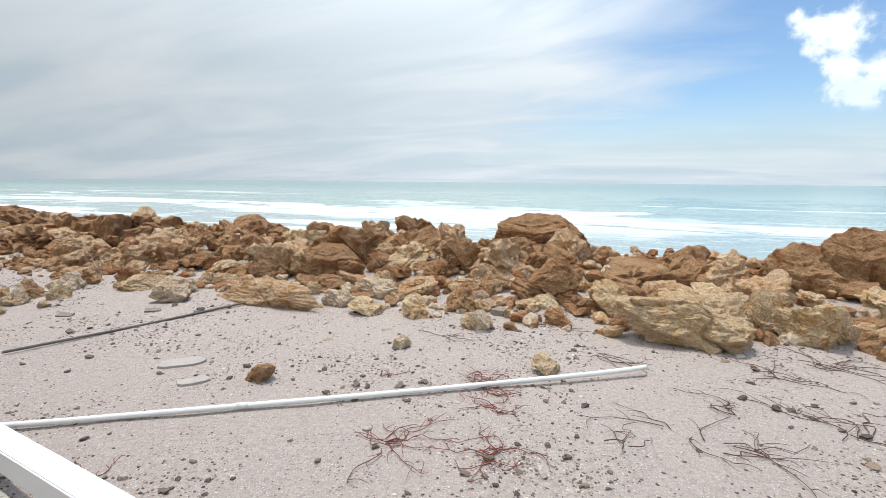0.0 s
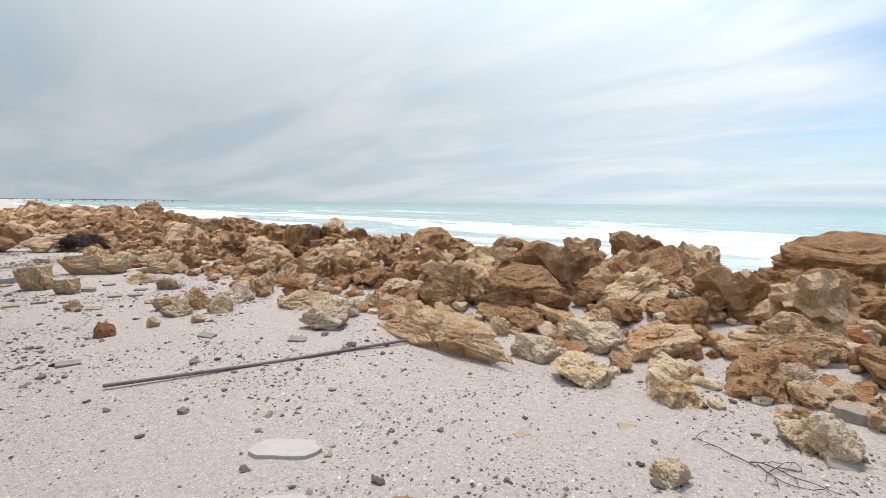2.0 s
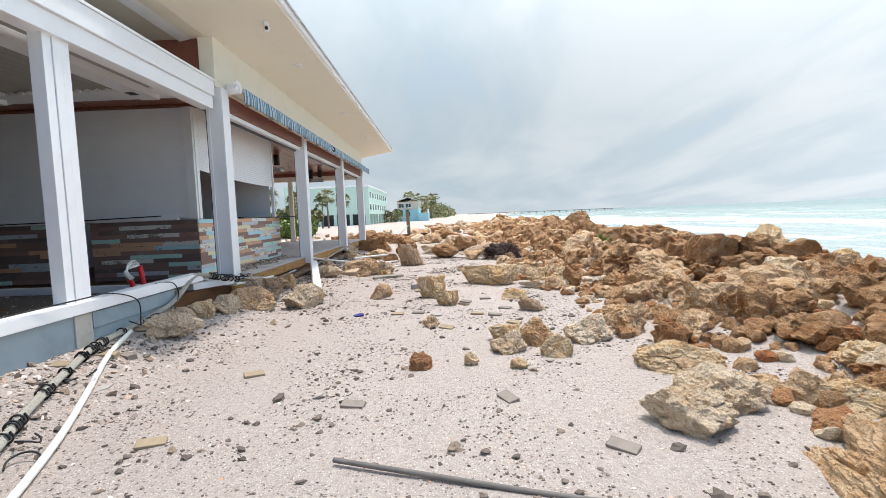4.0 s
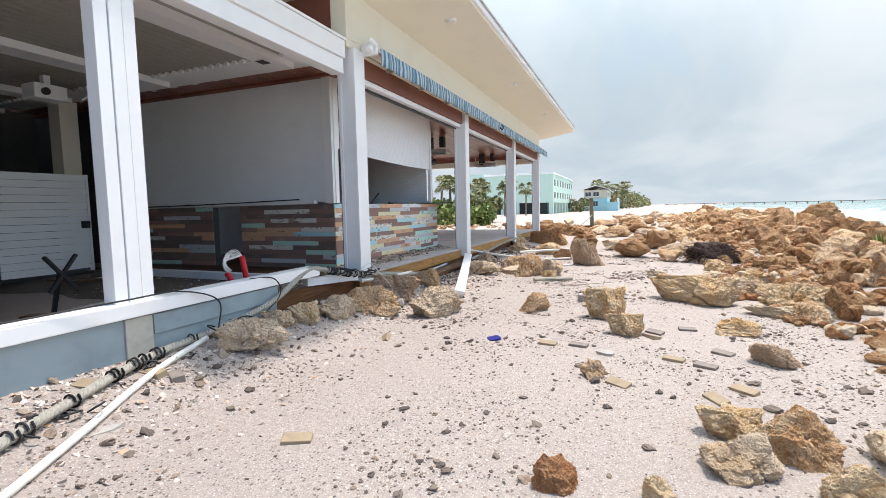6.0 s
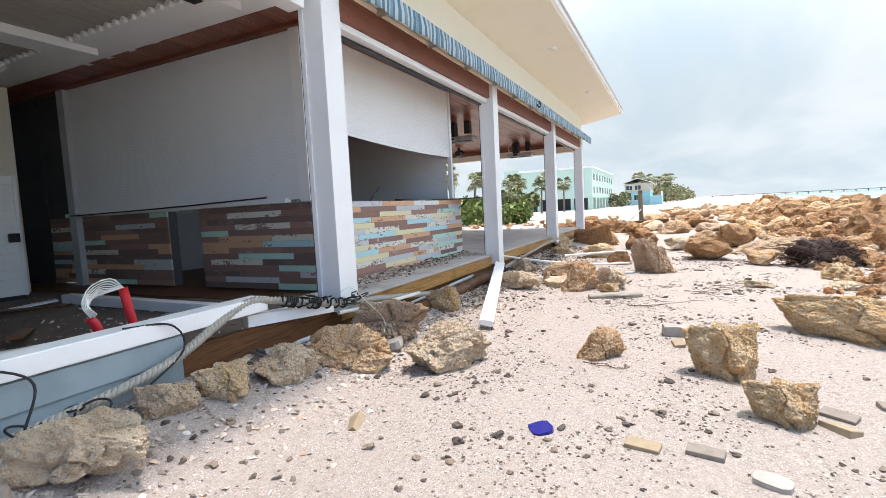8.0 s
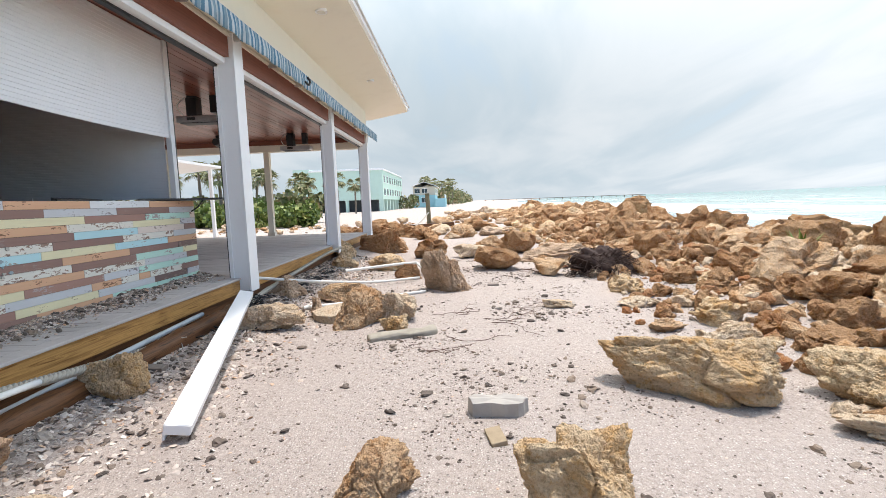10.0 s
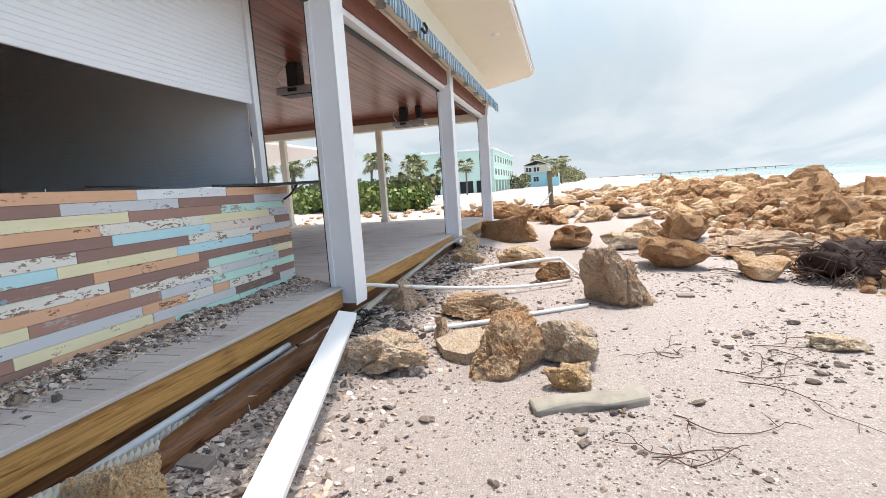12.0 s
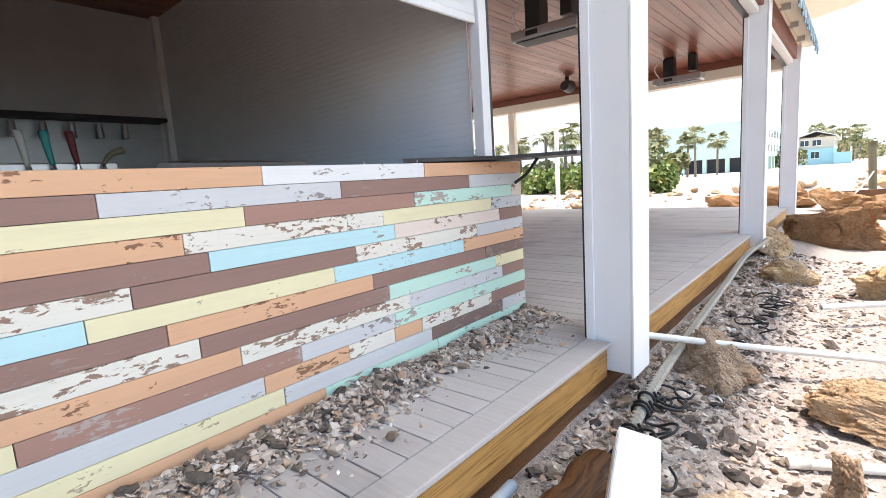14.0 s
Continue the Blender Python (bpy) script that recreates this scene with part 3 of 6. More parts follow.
def sloped(x0, x1, y0, y1, z0, z1, thick):
    """A slab whose underside rises from z0 at y0 to z1 at y1."""
    bm = bmesh.new()
    v = [bm.verts.new(c) for c in ((x0, y0, z0), (x1, y0, z0), (x1, y1, z1), (x0, y1, z1), (x0, y0, z0 + thick), (x1, y0, z0 + thick), (x1, y1, z1 + thick), (x0, y1, z1 + thick))]
    for q in ((3, 2, 1, 0), (4, 5, 6, 7), (0, 1, 5, 4), (1, 2, 6, 5), (2, 3, 7, 6), (3, 0, 4, 7)):
        bm.faces.new([v[i] for i in q])
    return bm


EAST = -9.6
part("soffit", sloped(-30.15, EAST, 0.0, 1.47, 4.44, 4.71, 0.04), CREAM, roof)
part("soffit", box(-30.15, EAST, -9.5, -0.003, 4.44, 4.48), CREAM, roof)
part("roof_edge", sloped(-30.2, EAST + 0.06, -0.5, 1.52, 4.40, 4.765, 0.10), WHITE, roof)
part("drip_edge", sloped(-30.24, EAST + 0.08, -0.5, 1.56, 4.504, 4.868, 0.03), STEEL, roof)
part("roof_sheet", box(-30.2, EAST + 0.06, -9.6, -0.505, 4.49, 4.56), WHITE, roof)
solid("wall_upper", box(-28.30, -12.10, -0.14, 0.10, 3.59, 4.455), CREAM, "cream upper wall between awning and soffit", "wall", kind="structure")
solid("wall_side", box(-12.40, -12.16, -9.0, -0.16, 3.70, 4.438), BROWN, "brown boarded side wall above the pergola", "wall", kind="structure")
solid("corner_board", box(-12.40, -12.085, -0.15, 0.115, 3.71, 4.45, 0.005), CREAM, "cream corner board of the upper wall", "trim", kind="structure")


def downlight(x, y, z=4.4):
    t = thing("downlight", (x, y, z - 0.012), "small round recessed soffit light", "ceiling light", "soffit lights")
    part("ring", disc((x, y, z - 0.006), 0.11, 0.05), WHITE, t)
    part("lens", disc((x, y, z - 0.034), 0.075, 0.012), LAMP_GLASS, t, "frosted lens")


for x in (-14.4, -19.5, -24.6):
    downlight(x, 0.95, 4.615)
cam_t = thing("security_camera", (-12.03, 1.10, 4.5), "small white dome camera under the soffit", "camera")
part("mount", disc((-12.03, 1.10, 4.60), 0.05, 0.06), WHITE, cam_t)
bmc = bmesh.new()
bmesh.ops.create_uvsphere(bmc, u_segments=16, v_segments=10, radius=0.06, matrix=Matrix.Translation((-12.03, 1.10, 4.52)))
part("dome", bmc, WHITE, cam_t, smooth=True)
part("lens", disc((-11.98, 1.12, 4.51), 0.03, 0.02, "X"), DARK, cam_t, "black lens")

# frieze under the awning, bay by bay
for x0, x1 in ((-17.51, -12.42), (-22.99, -17.86), (-27.95, -23.34)):
    f = thing("frieze", ((x0 + x1) / 2, 0.1, 3.1), "brown wooden fascia with white header trim", "fascia", "frieze bays", "structure")
    part("brown_board", box(x0 + 0.01, x1 - 0.01, -0.05, 0.09, 3.26, 3.585, 0.004), BROWN, f, "red-brown board")
    part("white_header", box(x0 + 0.01, x1 - 0.01, -0.12, 0.03, 3.175, 3.255, 0.004), WHITE, f, "white header")
    part("lower_strip", box(x0 + 0.01, x1 - 0.01, -0.16, -0.09, 3.14, 3.172), DARK, f, "narrow dark strip")
    part("rail", box(x0 + 0.01, x1 - 0.01, 0.092, 0.13, 3.54, 3.58), CREAM, f)

# rolled awning
aw = thing("awning", (-20.3, 0.4, 3.4), "rolled-in retractable awning with a striped blue-grey valance", "awning")
part("cassette", box(-28.75, -12.55, 0.105, 0.36, 3.60, 3.72, 0.02), CREAM, aw, "white cassette")
part("front_bar", box(-28.75, -12.6, 0.34, 0.39, 3.585, 3.64, 0.012), STEEL, aw, "dull metal front bar")
bmv = bmesh.new()
rng = random.Random(3)
xs = list(np.arange(-28.8, -12.62, 0.06))
ring = []
for i, x in enumerate(xs):
    w = 0.012 * math.sin(x * 11) + 0.010 * noise.noise((x * 2.1, 0, 0))
    low = 3.41 + 0.02 * noise.noise((x * 0.8, 2, 0))
    ring.append([bmv.verts.new(p) for p in ((x, 0.395 + w * 0.2, 3.68), (x, 0.41 + w, 3.54), (x, 0.402 + 1.6 * w, low), (x, 0.392 + 1.6 * w, low), (x, 0.395 + w, 3.54), (x, 0.38 + w * 0.2, 3.68))])
for a, b in zip(ring, ring[1:]):
    for k in range(5):
        bmv.faces.new((a[k], a[k + 1], b[k + 1], b[k]))
part("valance", bmv, AWNING, aw, "striped faded cloth", smooth=True)
for x in np.arange(-27.4, -13, 1.4):
    part("bracket", box(x, x + 0.05, 0.101, 0.25, 3.50, 3.60, 0.008), STEEL, aw)
part("end_cap", box(-12.60, -12.52, 0.103, 0.38, 3.55, 3.74, 0.02), WHITE, aw)
part("arm_head", tube([(-12.5, 0.30, 3.60), (-12.42, 0.34, 3.64), (-12.36, 0.33, 3.58)], 0.045, 10), WHITE, aw)
part("arm_head", tube([(-12.5, 0.36, 3.66), (-12.40, 0.40, 3.68), (-12.34, 0.36, 3.72)], 0.04, 10), WHITE, aw)
part("elbow", tube([(-19.95, 0.44, 3.50), (-20.0, 0.49, 3.44), (-20.08, 0.50, 3.52), (-20.0, 0.48, 3.58)], 0.022, 8), DARK, aw, "dark snagged hook")

# deck frame; its boards come last in the file
deck = thing("deck_frame", (-20, -4, -0.2), "timber frame under the deck", "deck", "", "structure")
part("subfloor", box(-28.3, -12.42, -9.0, -0.06, -0.44, 0.028), OLD_WOOD, deck)
part("rim_board", box(-17.50, -12.42, -0.055, -0.01, -0.17, 0.028, 0.006), RIM, deck, "wet yellow-brown pine rim")
part("rim_board", box(-28.3, -17.87, -0.055, -0.01, -0.17, 0.028, 0.006), RIM, deck, "wet yellow-brown pine rim")
solid("deck_nosing", box(-17.50, -12.42, -0.145, 0.015, 0.030, DECK_Z, 0.006), DECK, "grey composite nosing board along the deck edge", "deck board", kind="structure")
solid("deck_nosing", box(-28.3, -17.87, -0.145, 0.015, 0.030, DECK_Z, 0.006), DECK, "grey composite nosing board along the deck edge", "deck board", kind="structure")

# dining room ceiling, beams and back posts
bmc = bmesh.new()
box(-28.3, -12.45, -9.0, -0.17, 3.52, 3.56, bm=bmc)
y = -8.9
k = 0
while y < -0.25:
    x = -28.0 - (k * 0.37) % 1.5
    while x < -12.5:
        x1 = min(x + 2.4, -12.46)
        if x1 - max(x, -27.98) > 0.1:
            box(max(x, -27.98), x1 - 0.004, y, y + 0.131, 3.495 + 0.002 * ((k * 7) % 3), 3.519, bm=bmc)
        x += 2.4
    y += 0.136
    k += 1
solid("ceiling", bmc, CEILING, "varnished red-brown boarded ceiling", "ceiling", kind="structure")
wb = thing("west_beam", (-28.1, -4, 3.1), "white beam across the open end of the dining room", "beam", "", "structure")
part("board", box(-28.3, -27.95, -9.0, -0.16, 3.10, 3.33, 0.006), CREAM, wb)
part("lip", box(-28.3, -27.9, -9.0, -0.16, 3.335, 3.49, 0.004), BROWN, wb)
for y in (-3.65, -7.3):
    t = thing("back_post", (-28.1, y, 0), "slim cream post at the open end of the dining room", "post", "back posts", "structure")
    part("shaft", box(-28.2, -28.02, y, y + 0.2, -0.1, 3.1, 0.006), CREAM, t)
    part("base_collar", box(-28.23, -27.99, y - 0.03, y + 0.23, DECK_Z, 0.18, 0.006), CREAM, t)
t = thing("back_beam", (-23, -8.8, 3.1), "cream beam along the back of the dining room", "beam", "", "structure")
part("board", box(-27.9, -17.9, -9.0, -8.7, 3.10, 3.45), CREAM, t)
for x in (-25.2, -22.3):
    t = thing("back_post", (x, -8.85, 0), "slim cream post at the back of the dining room", "post", "back posts", "structure")
    part("shaft", box(x, x + 0.18, -8.95, -8.75, -0.1, 3.1, 0.006), CREAM, t)


def heater(x, y):
    t = thing("patio_heater", (x, y, 2.92), "ceiling-hung steel patio heater on a black bracket", "heater", "patio heaters")
    part("ceiling_plate", box(x - 0.12, x + 0.12, y - 0.22, y - 0.02, 3.46, 3.49, 0.004), DARK, t)
    part("hanger", box(x - 0.13, x + 0.13, y - 0.24, y - 0.02, 3.08, 3.46, 0.015), DARK, t, "black control box")
    part("strap", box(x - 0.10, x + 0.10, y + 0.26, y + 0.42, 3.14, 3.49, 0.01), DARK, t)
    hb = box(x - 0.19, x + 0.19, y - 0.44, y + 0.54, 2.94, 3.075, 0.02)
    part("housing", hb, STEEL, t, "steel housing")
    part("grille", box(x - 0.15, x + 0.15, y - 0.38, y + 0.48, 2.925, 2.938, 0.002), DARK, t, "dark burner grille")
    part("label_plate", box(x + 0.191, x + 0.195, y - 0.20, y - 0.02, 2.98, 3.04), DARK, t)
    part("cable", tube([(x + 0.1, y - 0.3, 3.06), (x + 0.16, y - 0.40, 3.28), (x + 0.05, y - 0.3, 3.47)], 0.012, 6), PVC, t, "pale cable")



heater(-20.8, -2.1)
heater(-26.45, -1.95)
sp = thing("loudspeaker", (-26.2, -4.4, 3.1), "black round speaker hung under the ceiling", "speaker")
part("body", disc((-26.2, -4.4, 3.27), 0.16, 0.3, "X", 20, r2=0.11), DARK, sp)
part("bracket", box(-26.24, -26.16, -4.44, -4.36, 3.35, 3.49), DARK, sp)

# ---- the bar ----
BAR_X0, BAR_X1, BAR_Y = -17.90, -13.00, -0.83
BAR_TOP = 1.24
bar = thing("bar", (-15.4, -3.5, DECK_Z), "bar front clad in peeling multicoloured reclaimed planks", "bar")
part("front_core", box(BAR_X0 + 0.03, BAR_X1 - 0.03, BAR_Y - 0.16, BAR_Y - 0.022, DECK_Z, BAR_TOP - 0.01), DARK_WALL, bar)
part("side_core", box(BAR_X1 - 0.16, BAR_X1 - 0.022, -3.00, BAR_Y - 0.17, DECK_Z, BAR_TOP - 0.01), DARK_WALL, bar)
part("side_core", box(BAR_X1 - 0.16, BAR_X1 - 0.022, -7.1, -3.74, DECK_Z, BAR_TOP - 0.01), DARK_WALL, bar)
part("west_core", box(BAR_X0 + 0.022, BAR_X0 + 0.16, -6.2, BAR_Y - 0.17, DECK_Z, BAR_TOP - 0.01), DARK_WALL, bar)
PLANK = {
    "O": peeling_material("orange_plank", (0.683, 0.408, 0.253), (0.33, 0.17, 0.10), 0.35),
    "B": peeling_material("brown_plank", (0.292, 0.180, 0.149), (0.42, 0.30, 0.26), 0.3),
    "R": peeling_material("red_brown_plank", (0.372, 0.217, 0.174), (0.56, 0.46, 0.42), 0.55),
    "D": peeling_material("dark_plank", (0.211, 0.143, 0.124), (0.40, 0.29, 0.24), 0.6),
    "Y": peeling_material("yellow_plank", (0.76, 0.70, 0.46), (0.55, 0.45, 0.30), 0.15),
    "W": peeling_material("off_white_plank", (0.740, 0.716, 0.638), (0.38, 0.25, 0.19), 0.75),
    "P": peeling_material("pinkish_plank", (0.740, 0.638, 0.562), (0.36, 0.26, 0.22), 0.5),
    "G": peeling_material("grey_plank", (0.583, 0.594, 0.605), (0.37, 0.33, 0.32), 0.5),
    "L": peeling_material("sky_blue_plank", (0.463, 0.704, 0.740), (0.48, 0.42, 0.37), 0.35),
    "M": peeling_material("mint_plank", (0.507, 0.740, 0.638), (0.50, 0.44, 0.40), 0.5),
    "I": peeling_material("ice_plank", (0.727, 0.740, 0.740), (0.45, 0.40, 0.38), 0.3),
}
ROW_H = 0.0843
FRONT = [
    "O15.75 I16.80 O", "B15.13 G16.17 B17.24 G", "Y15.65 R16.70 M17.76 P", "O15.39 W16.19 W16.44 Y17.49 G",
    "B15.48 L16.52 P17.59 B", "W15.19 B16.23 W17.30 G", "L15.04 Y16.08 L17.14 O", "B15.29 O16.33 B17.39 D",
    "W15.40 B16.44 M17.50 Y", "O15.56 W16.60 G17.59 B", "Y14.81 R15.85 G16.47 M", "G15.65 O16.13 W16.46 O16.69 W17.43 B",
    "Y15.74 G16.77 D17.57 G", "O15.96 M16.82 M",
]
BEFORE = ["GL", "OY", "BW", "LB", "YO", "GR", "WM", "GO", "YB", "LB", "BO", "WG", "RL", "BY"]


def plank(a, b, z0, code, axis, at, jut):
    """One board from a to b along the axis, its face at the given plane."""
    t = 0.02 + jut
    if axis == "x":
        bm = box(a + 0.0015, b - 0.0015, at - 0.02, at + jut, z0 + 0.001, z0 + ROW_H - 0.001, 0.0025)
    else:
        bm = box(at - 0.02, at + jut, a + 0.0015, b - 0.0015, z0 + 0.001, z0 + ROW_H - 0.001, 0.0025)
    return part("plank", bm, PLANK[code], bar)


plank_rng = random.Random(11)
for k, row in enumerate(FRONT):
    z0 = BAR_TOP - ROW_H * (k + 1)
    left = None
    marks = [(s[0], -float(s[1:]) if len(s) > 1 else BAR_X0) for s in row.split()]
    start = marks[0][1] + 1.045
    edges = []
    for code, end in marks:
        edges.append((code, start if start < BAR_X1 else BAR_X1, end))
        start = end
    first = edges[0][1]
    for code in BEFORE[k]:
        if first < BAR_X1 - 0.03:
            edges.append((code, min(first + 1.045, BAR_X1), first))
            first += 1.045
    for code, hi, lo in edges:
        plank(lo, min(hi, BAR_X1 - 0.001), z0, code, "x", BAR_Y, plank_rng.uniform(-0.002, 0.003))
codes = "OBRDBRDBGOMBDLBW"
for k in range(14):
    z0 = BAR_TOP - ROW_H * (k + 1)
    for lo, hi in ((-3.0, BAR_Y - 0.022), (-7.1, -3.74)):
        y = hi
        step = plank_rng.uniform(0.25, 1.0)
        while y > lo + 0.02:
            y1 = max(y - step, lo)
            plank(y1, y, z0, plank_rng.choice(codes), "y", BAR_X1, plank_rng.uniform(-0.002, 0.002))
            y, step = y1, 1.045

# counter top remains, broken off to thin splinters along the edge
COUNTER = plain_material("broken_black_counter", (0.045, 0.043, 0.042), 0.35, vary=0.5)
ct = thing("broken_worktop", (-18.2, -1.0, 1.245), "broken dark counter top on a bracket over the bar end", "counter")
bmk = bmesh.new()
pts = [(-17.72, -0.28), (-18.1, -0.35), (-18.0, -1.25), (-17.3, -1.1), (-16.75, -0.95), (-17.0, -0.86), (-17.5, -0.72)]
lo = [bmk.verts.new((x, y, 1.25)) for x, y in pts]
hi = [bmk.verts.new((x, y, 1.275)) for x, y in pts]
bmk.faces.new(lo[::-1])
bmk.faces.new(hi)
for i in range(len(pts)):
    bmk.faces.new((lo[i], lo[(i + 1) % len(pts)], hi[(i + 1) % len(pts)], hi[i]))
part("slab", bmk, COUNTER, ct)
part("bracket", tube([(-17.8, -0.82, 1.08), (-17.8, -0.72, 1.14), (-17.8, -0.62, 1.25)], 0.012, 6), DARK, ct)
sh = thing("broken_worktop", (-15.6, -0.95, 1.245), "thin broken shard of dark counter top", "counter")
bmk = bmesh.new()
pts = [(-16.0, -0.86), (-16.05, -1.2), (-15.55, -1.1), (-15.35, -0.86)]
lo = [bmk.verts.new((x, y, 1.242)) for x, y in pts]
hi = [bmk.verts.new((x, y, 1.258 + (0.03 if i in (1, 2) else 0))) for i, (x, y) in enumerate(pts)]
bmk.faces.new(lo[::-1])
bmk.faces.new(hi)
for i in range(len(pts)):
    bmk.faces.new((lo[i], lo[(i + 1) % len(pts)], hi[(i + 1) % len(pts)], hi[i]))
part("slab", bmk, COUNTER, sh)


def roller_shutter(name, axis, at, a, b, z_low, z_high, material, label, outward, bend=None, ridge=1.0):
    """A shutter of horizontal slats along the axis; its lower edge may be bowed."""
    t = thing(name, ((a + b) / 2, at, z_high) if axis == "x" else (at, (a + b) / 2, z_high), label, "roller shutter")
    bm = bmesh.new()
    n = max(8, int((b - a) / 0.12))
    z = z_high
    rows = []
    while z > z_low + 0.01:
        rows.append((z, 0.0))
        rows.append((z - 0.004, 0.0045 * ridge))
        rows.append((z - 0.042, 0.006 * ridge))
        rows.append((z - 0.048, 0.0))
        z -= 0.048
    grid = []
    for z, d in rows:
        line = []
        for i in range(n + 1):
            s = a + (b - a) * i / n
            zz = z
            if bend is not None:
                low = bend((i / n))
                zz = z_high - (z_high - z) * (z_high - low) / (z_high - z_low)
            wav = 0.012 * noise.noise((s * 0.7, z * 0.9, 4))
            p = at + outward * (d + wav)
            line.append(bm.verts.new((s, p, zz) if axis == "x" else (p, s, zz)))
        grid.append(line)
    for u, v in zip(grid, grid[1:]):
        for i in range(n):
            bm.faces.new((u[i], u[i + 1], v[i + 1], v[i]))
    got = bmesh.ops.extrude_face_region(bm, geom=bm.faces[:])["geom"]
    moved = [v for v in got if isinstance(v, bmesh.types.BMVert)]
    bmesh.ops.translate(bm, verts=moved, vec=(0, -0.012 * outward, 0) if axis == "x" else (-0.012 * outward, 0, 0))
    part("slats", bm, material, t)
    return t


rs = roller_shutter("roller_shutter", "x", BAR_Y + 0.02, -17.36, -13.12, 2.14, 3.49, SHUTTER,
                    "white roller shutter hanging half open and bowed", 1, lambda s: 2.13 + 0.10 * s - 0.10 * math.sin(math.pi * s) * 0.5)
part("side_rail", box(-17.46, -17.37, BAR_Y - 0.03, BAR_Y + 0.05, 1.25, 3.5, 0.004), WHITE, rs)
part("rail_edge", box(-17.50, -17.465, BAR_Y - 0.03, BAR_Y + 0.04, 1.25, 3.5), DARK, rs, "dark rail edge")
part("side_rail", box(-13.11, -13.0, BAR_Y - 0.06, BAR_Y + 0.05, 1.25, 3.5, 0.004), WHITE, rs)
rs = roller_shutter("roller_shutter", "y", BAR_X1 + 0.02, -6.4, -0.98, 1.32, 3.445, SHUTTER_IN,
                    "closed white roller shutter in shade over the bar side", 1, ridge=0.5)
part("side_rail", box(BAR_X1 - 0.05, BAR_X1 + 0.06, -0.97, -0.80, 1.25, 3.46, 0.004), WHITE, rs)
part("bottom_bar", box(BAR_X1 - 0.02, BAR_X1 + 0.09, -6.4, -1.2, 1.245, 1.31, 0.008), WHITE, rs, "bent white bottom rail")
part("track", tube([(BAR_X1 + 0.1, -6.2, 1.27), (BAR_X1 + 0.12, -3.6, 1.29), (BAR_X1 + 0.12, -1.5, 1.33)], 0.012, 6), DARK, rs)
rs = roller_shutter("roller_shutter", "y", -17.42, -5.9, -0.92, 1.28, 3.49, SHUTTER_IN, "closed white roller shutter in shade seen from inside the bar", 1, ridge=0.3)
part("side_rail", box(-17.42, -17.34, -6.0, -5.9, 1.25, 3.49), WHITE, rs)
solid("brown_header", box(BAR_X1 - 0.1, BAR_X1 + 0.12, -9.0, -0.45, 3.45, 3.62, 0.004), BROWN, "red-brown header over the bar side", "beam", kind="structure")
solid("header_bar", box(-17.5, BAR_X1, BAR_Y - 0.1, BAR_Y + 0.1, 3.50, 3.519), BROWN, "red-brown header over the bar front", "beam", kind="structure")
solid("wall_bar_back", box(-17.9, -12.9, -6.25, -6.05, 0.0, 3.49), paint_material("grey_bar_wall", (0.50, 0.51, 0.52), 0.6, 0.3), "grey painted back wall of the bar", "wall", kind="structure")

# added panel closes a gap that let daylight show behind the bar
solid("wall_infill", box(BAR_X1 - 0.18, BAR_X1 - 0.03, -7.15, -6.42, 1.245, 3.44), DARK_WALL, "dark filler panel added beside the bar shutter", "wall", kind="structure")
# ---- pergola interior ----
floor_in = sheet("floor_pergola", list(np.arange(-12.4, -4.3, 0.15)), list(np.arange(-9.0, -0.04, 0.15)),
                 lambda x, y: 0.0 - 0.28 * smooth01(-11.6, -9.5, x) + 0.05 * noise.noise((x * 1.1, y * 1.1, 0)), plain_material("muddy_floor", (0.16, 0.125, 0.10), 0.8, vary=0.6, scale=3), "muddy broken floor inside the pergola", "floor")
solid("wall_sill", box(-8.465, -4.4, -0.14, 0.0, -0.7, 0.19), GREY_WALL, "blue-grey low wall under the sill", "wall", kind="structure")
solid("wall_sill", box(-10.42, -8.735, -0.14, 0.0, -0.7, 0.19), GREY_WALL, "blue-grey low wall under the sill", "wall", kind="structure")
solid("wall_pier", box(-8.73, -8.47, -0.14, 0.018, -0.7, 0.19, 0.006), CONCRETE, "chipped concrete pier between low walls", "pier", kind="structure")
solid("wall_lip", box(-10.43, -8.74, -0.13, 0.02, 0.0, 0.185, 0.004), GREY_WALL, "painted board along the low wall", "wall", kind="structure")
sill = thing("sill_beam", (-8, 0.12, 0.2), "long white aluminium sill profile", "sill")
part("profile", beam((-4.3, -0.03, 0.265), (-11.28, -0.06, 0.27), 0.21, 0.13, 0.008), WHITE, sill)
bmf = beam((-11.15, -0.12, 0.12), (-12.0, 0.18, 0.10), 0.13, 0.11, 0.004)
t = thing("box_profile", (-11.6, 0.15, 0.06), "short white hollow metal profile", "profile")
part("tube", bmf, WHITE, t)
# thin black plate colours in the shade of the profile's inside
part("hollow", beam((-12.0, 0.18, 0.10), (-12.004, 0.1815, 0.10), 0.105, 0.085, 0), DARK, t, "black cap for the shade inside")
solid("rim_beam", beam((-10.4, -0.07, -0.08), (-12.6, -0.07, -0.12), 0.10, 0.30, 0.015), OLD_WOOD, "dark wet timber rim beam", "beam", kind="structure")
solid("white_profile", beam((-11.75, -4.25, 0.08), (-11.72, -0.9, 0.06), 0.14, 0.12, 0.006), WHITE, "long white profile fallen on the floor", "profile")

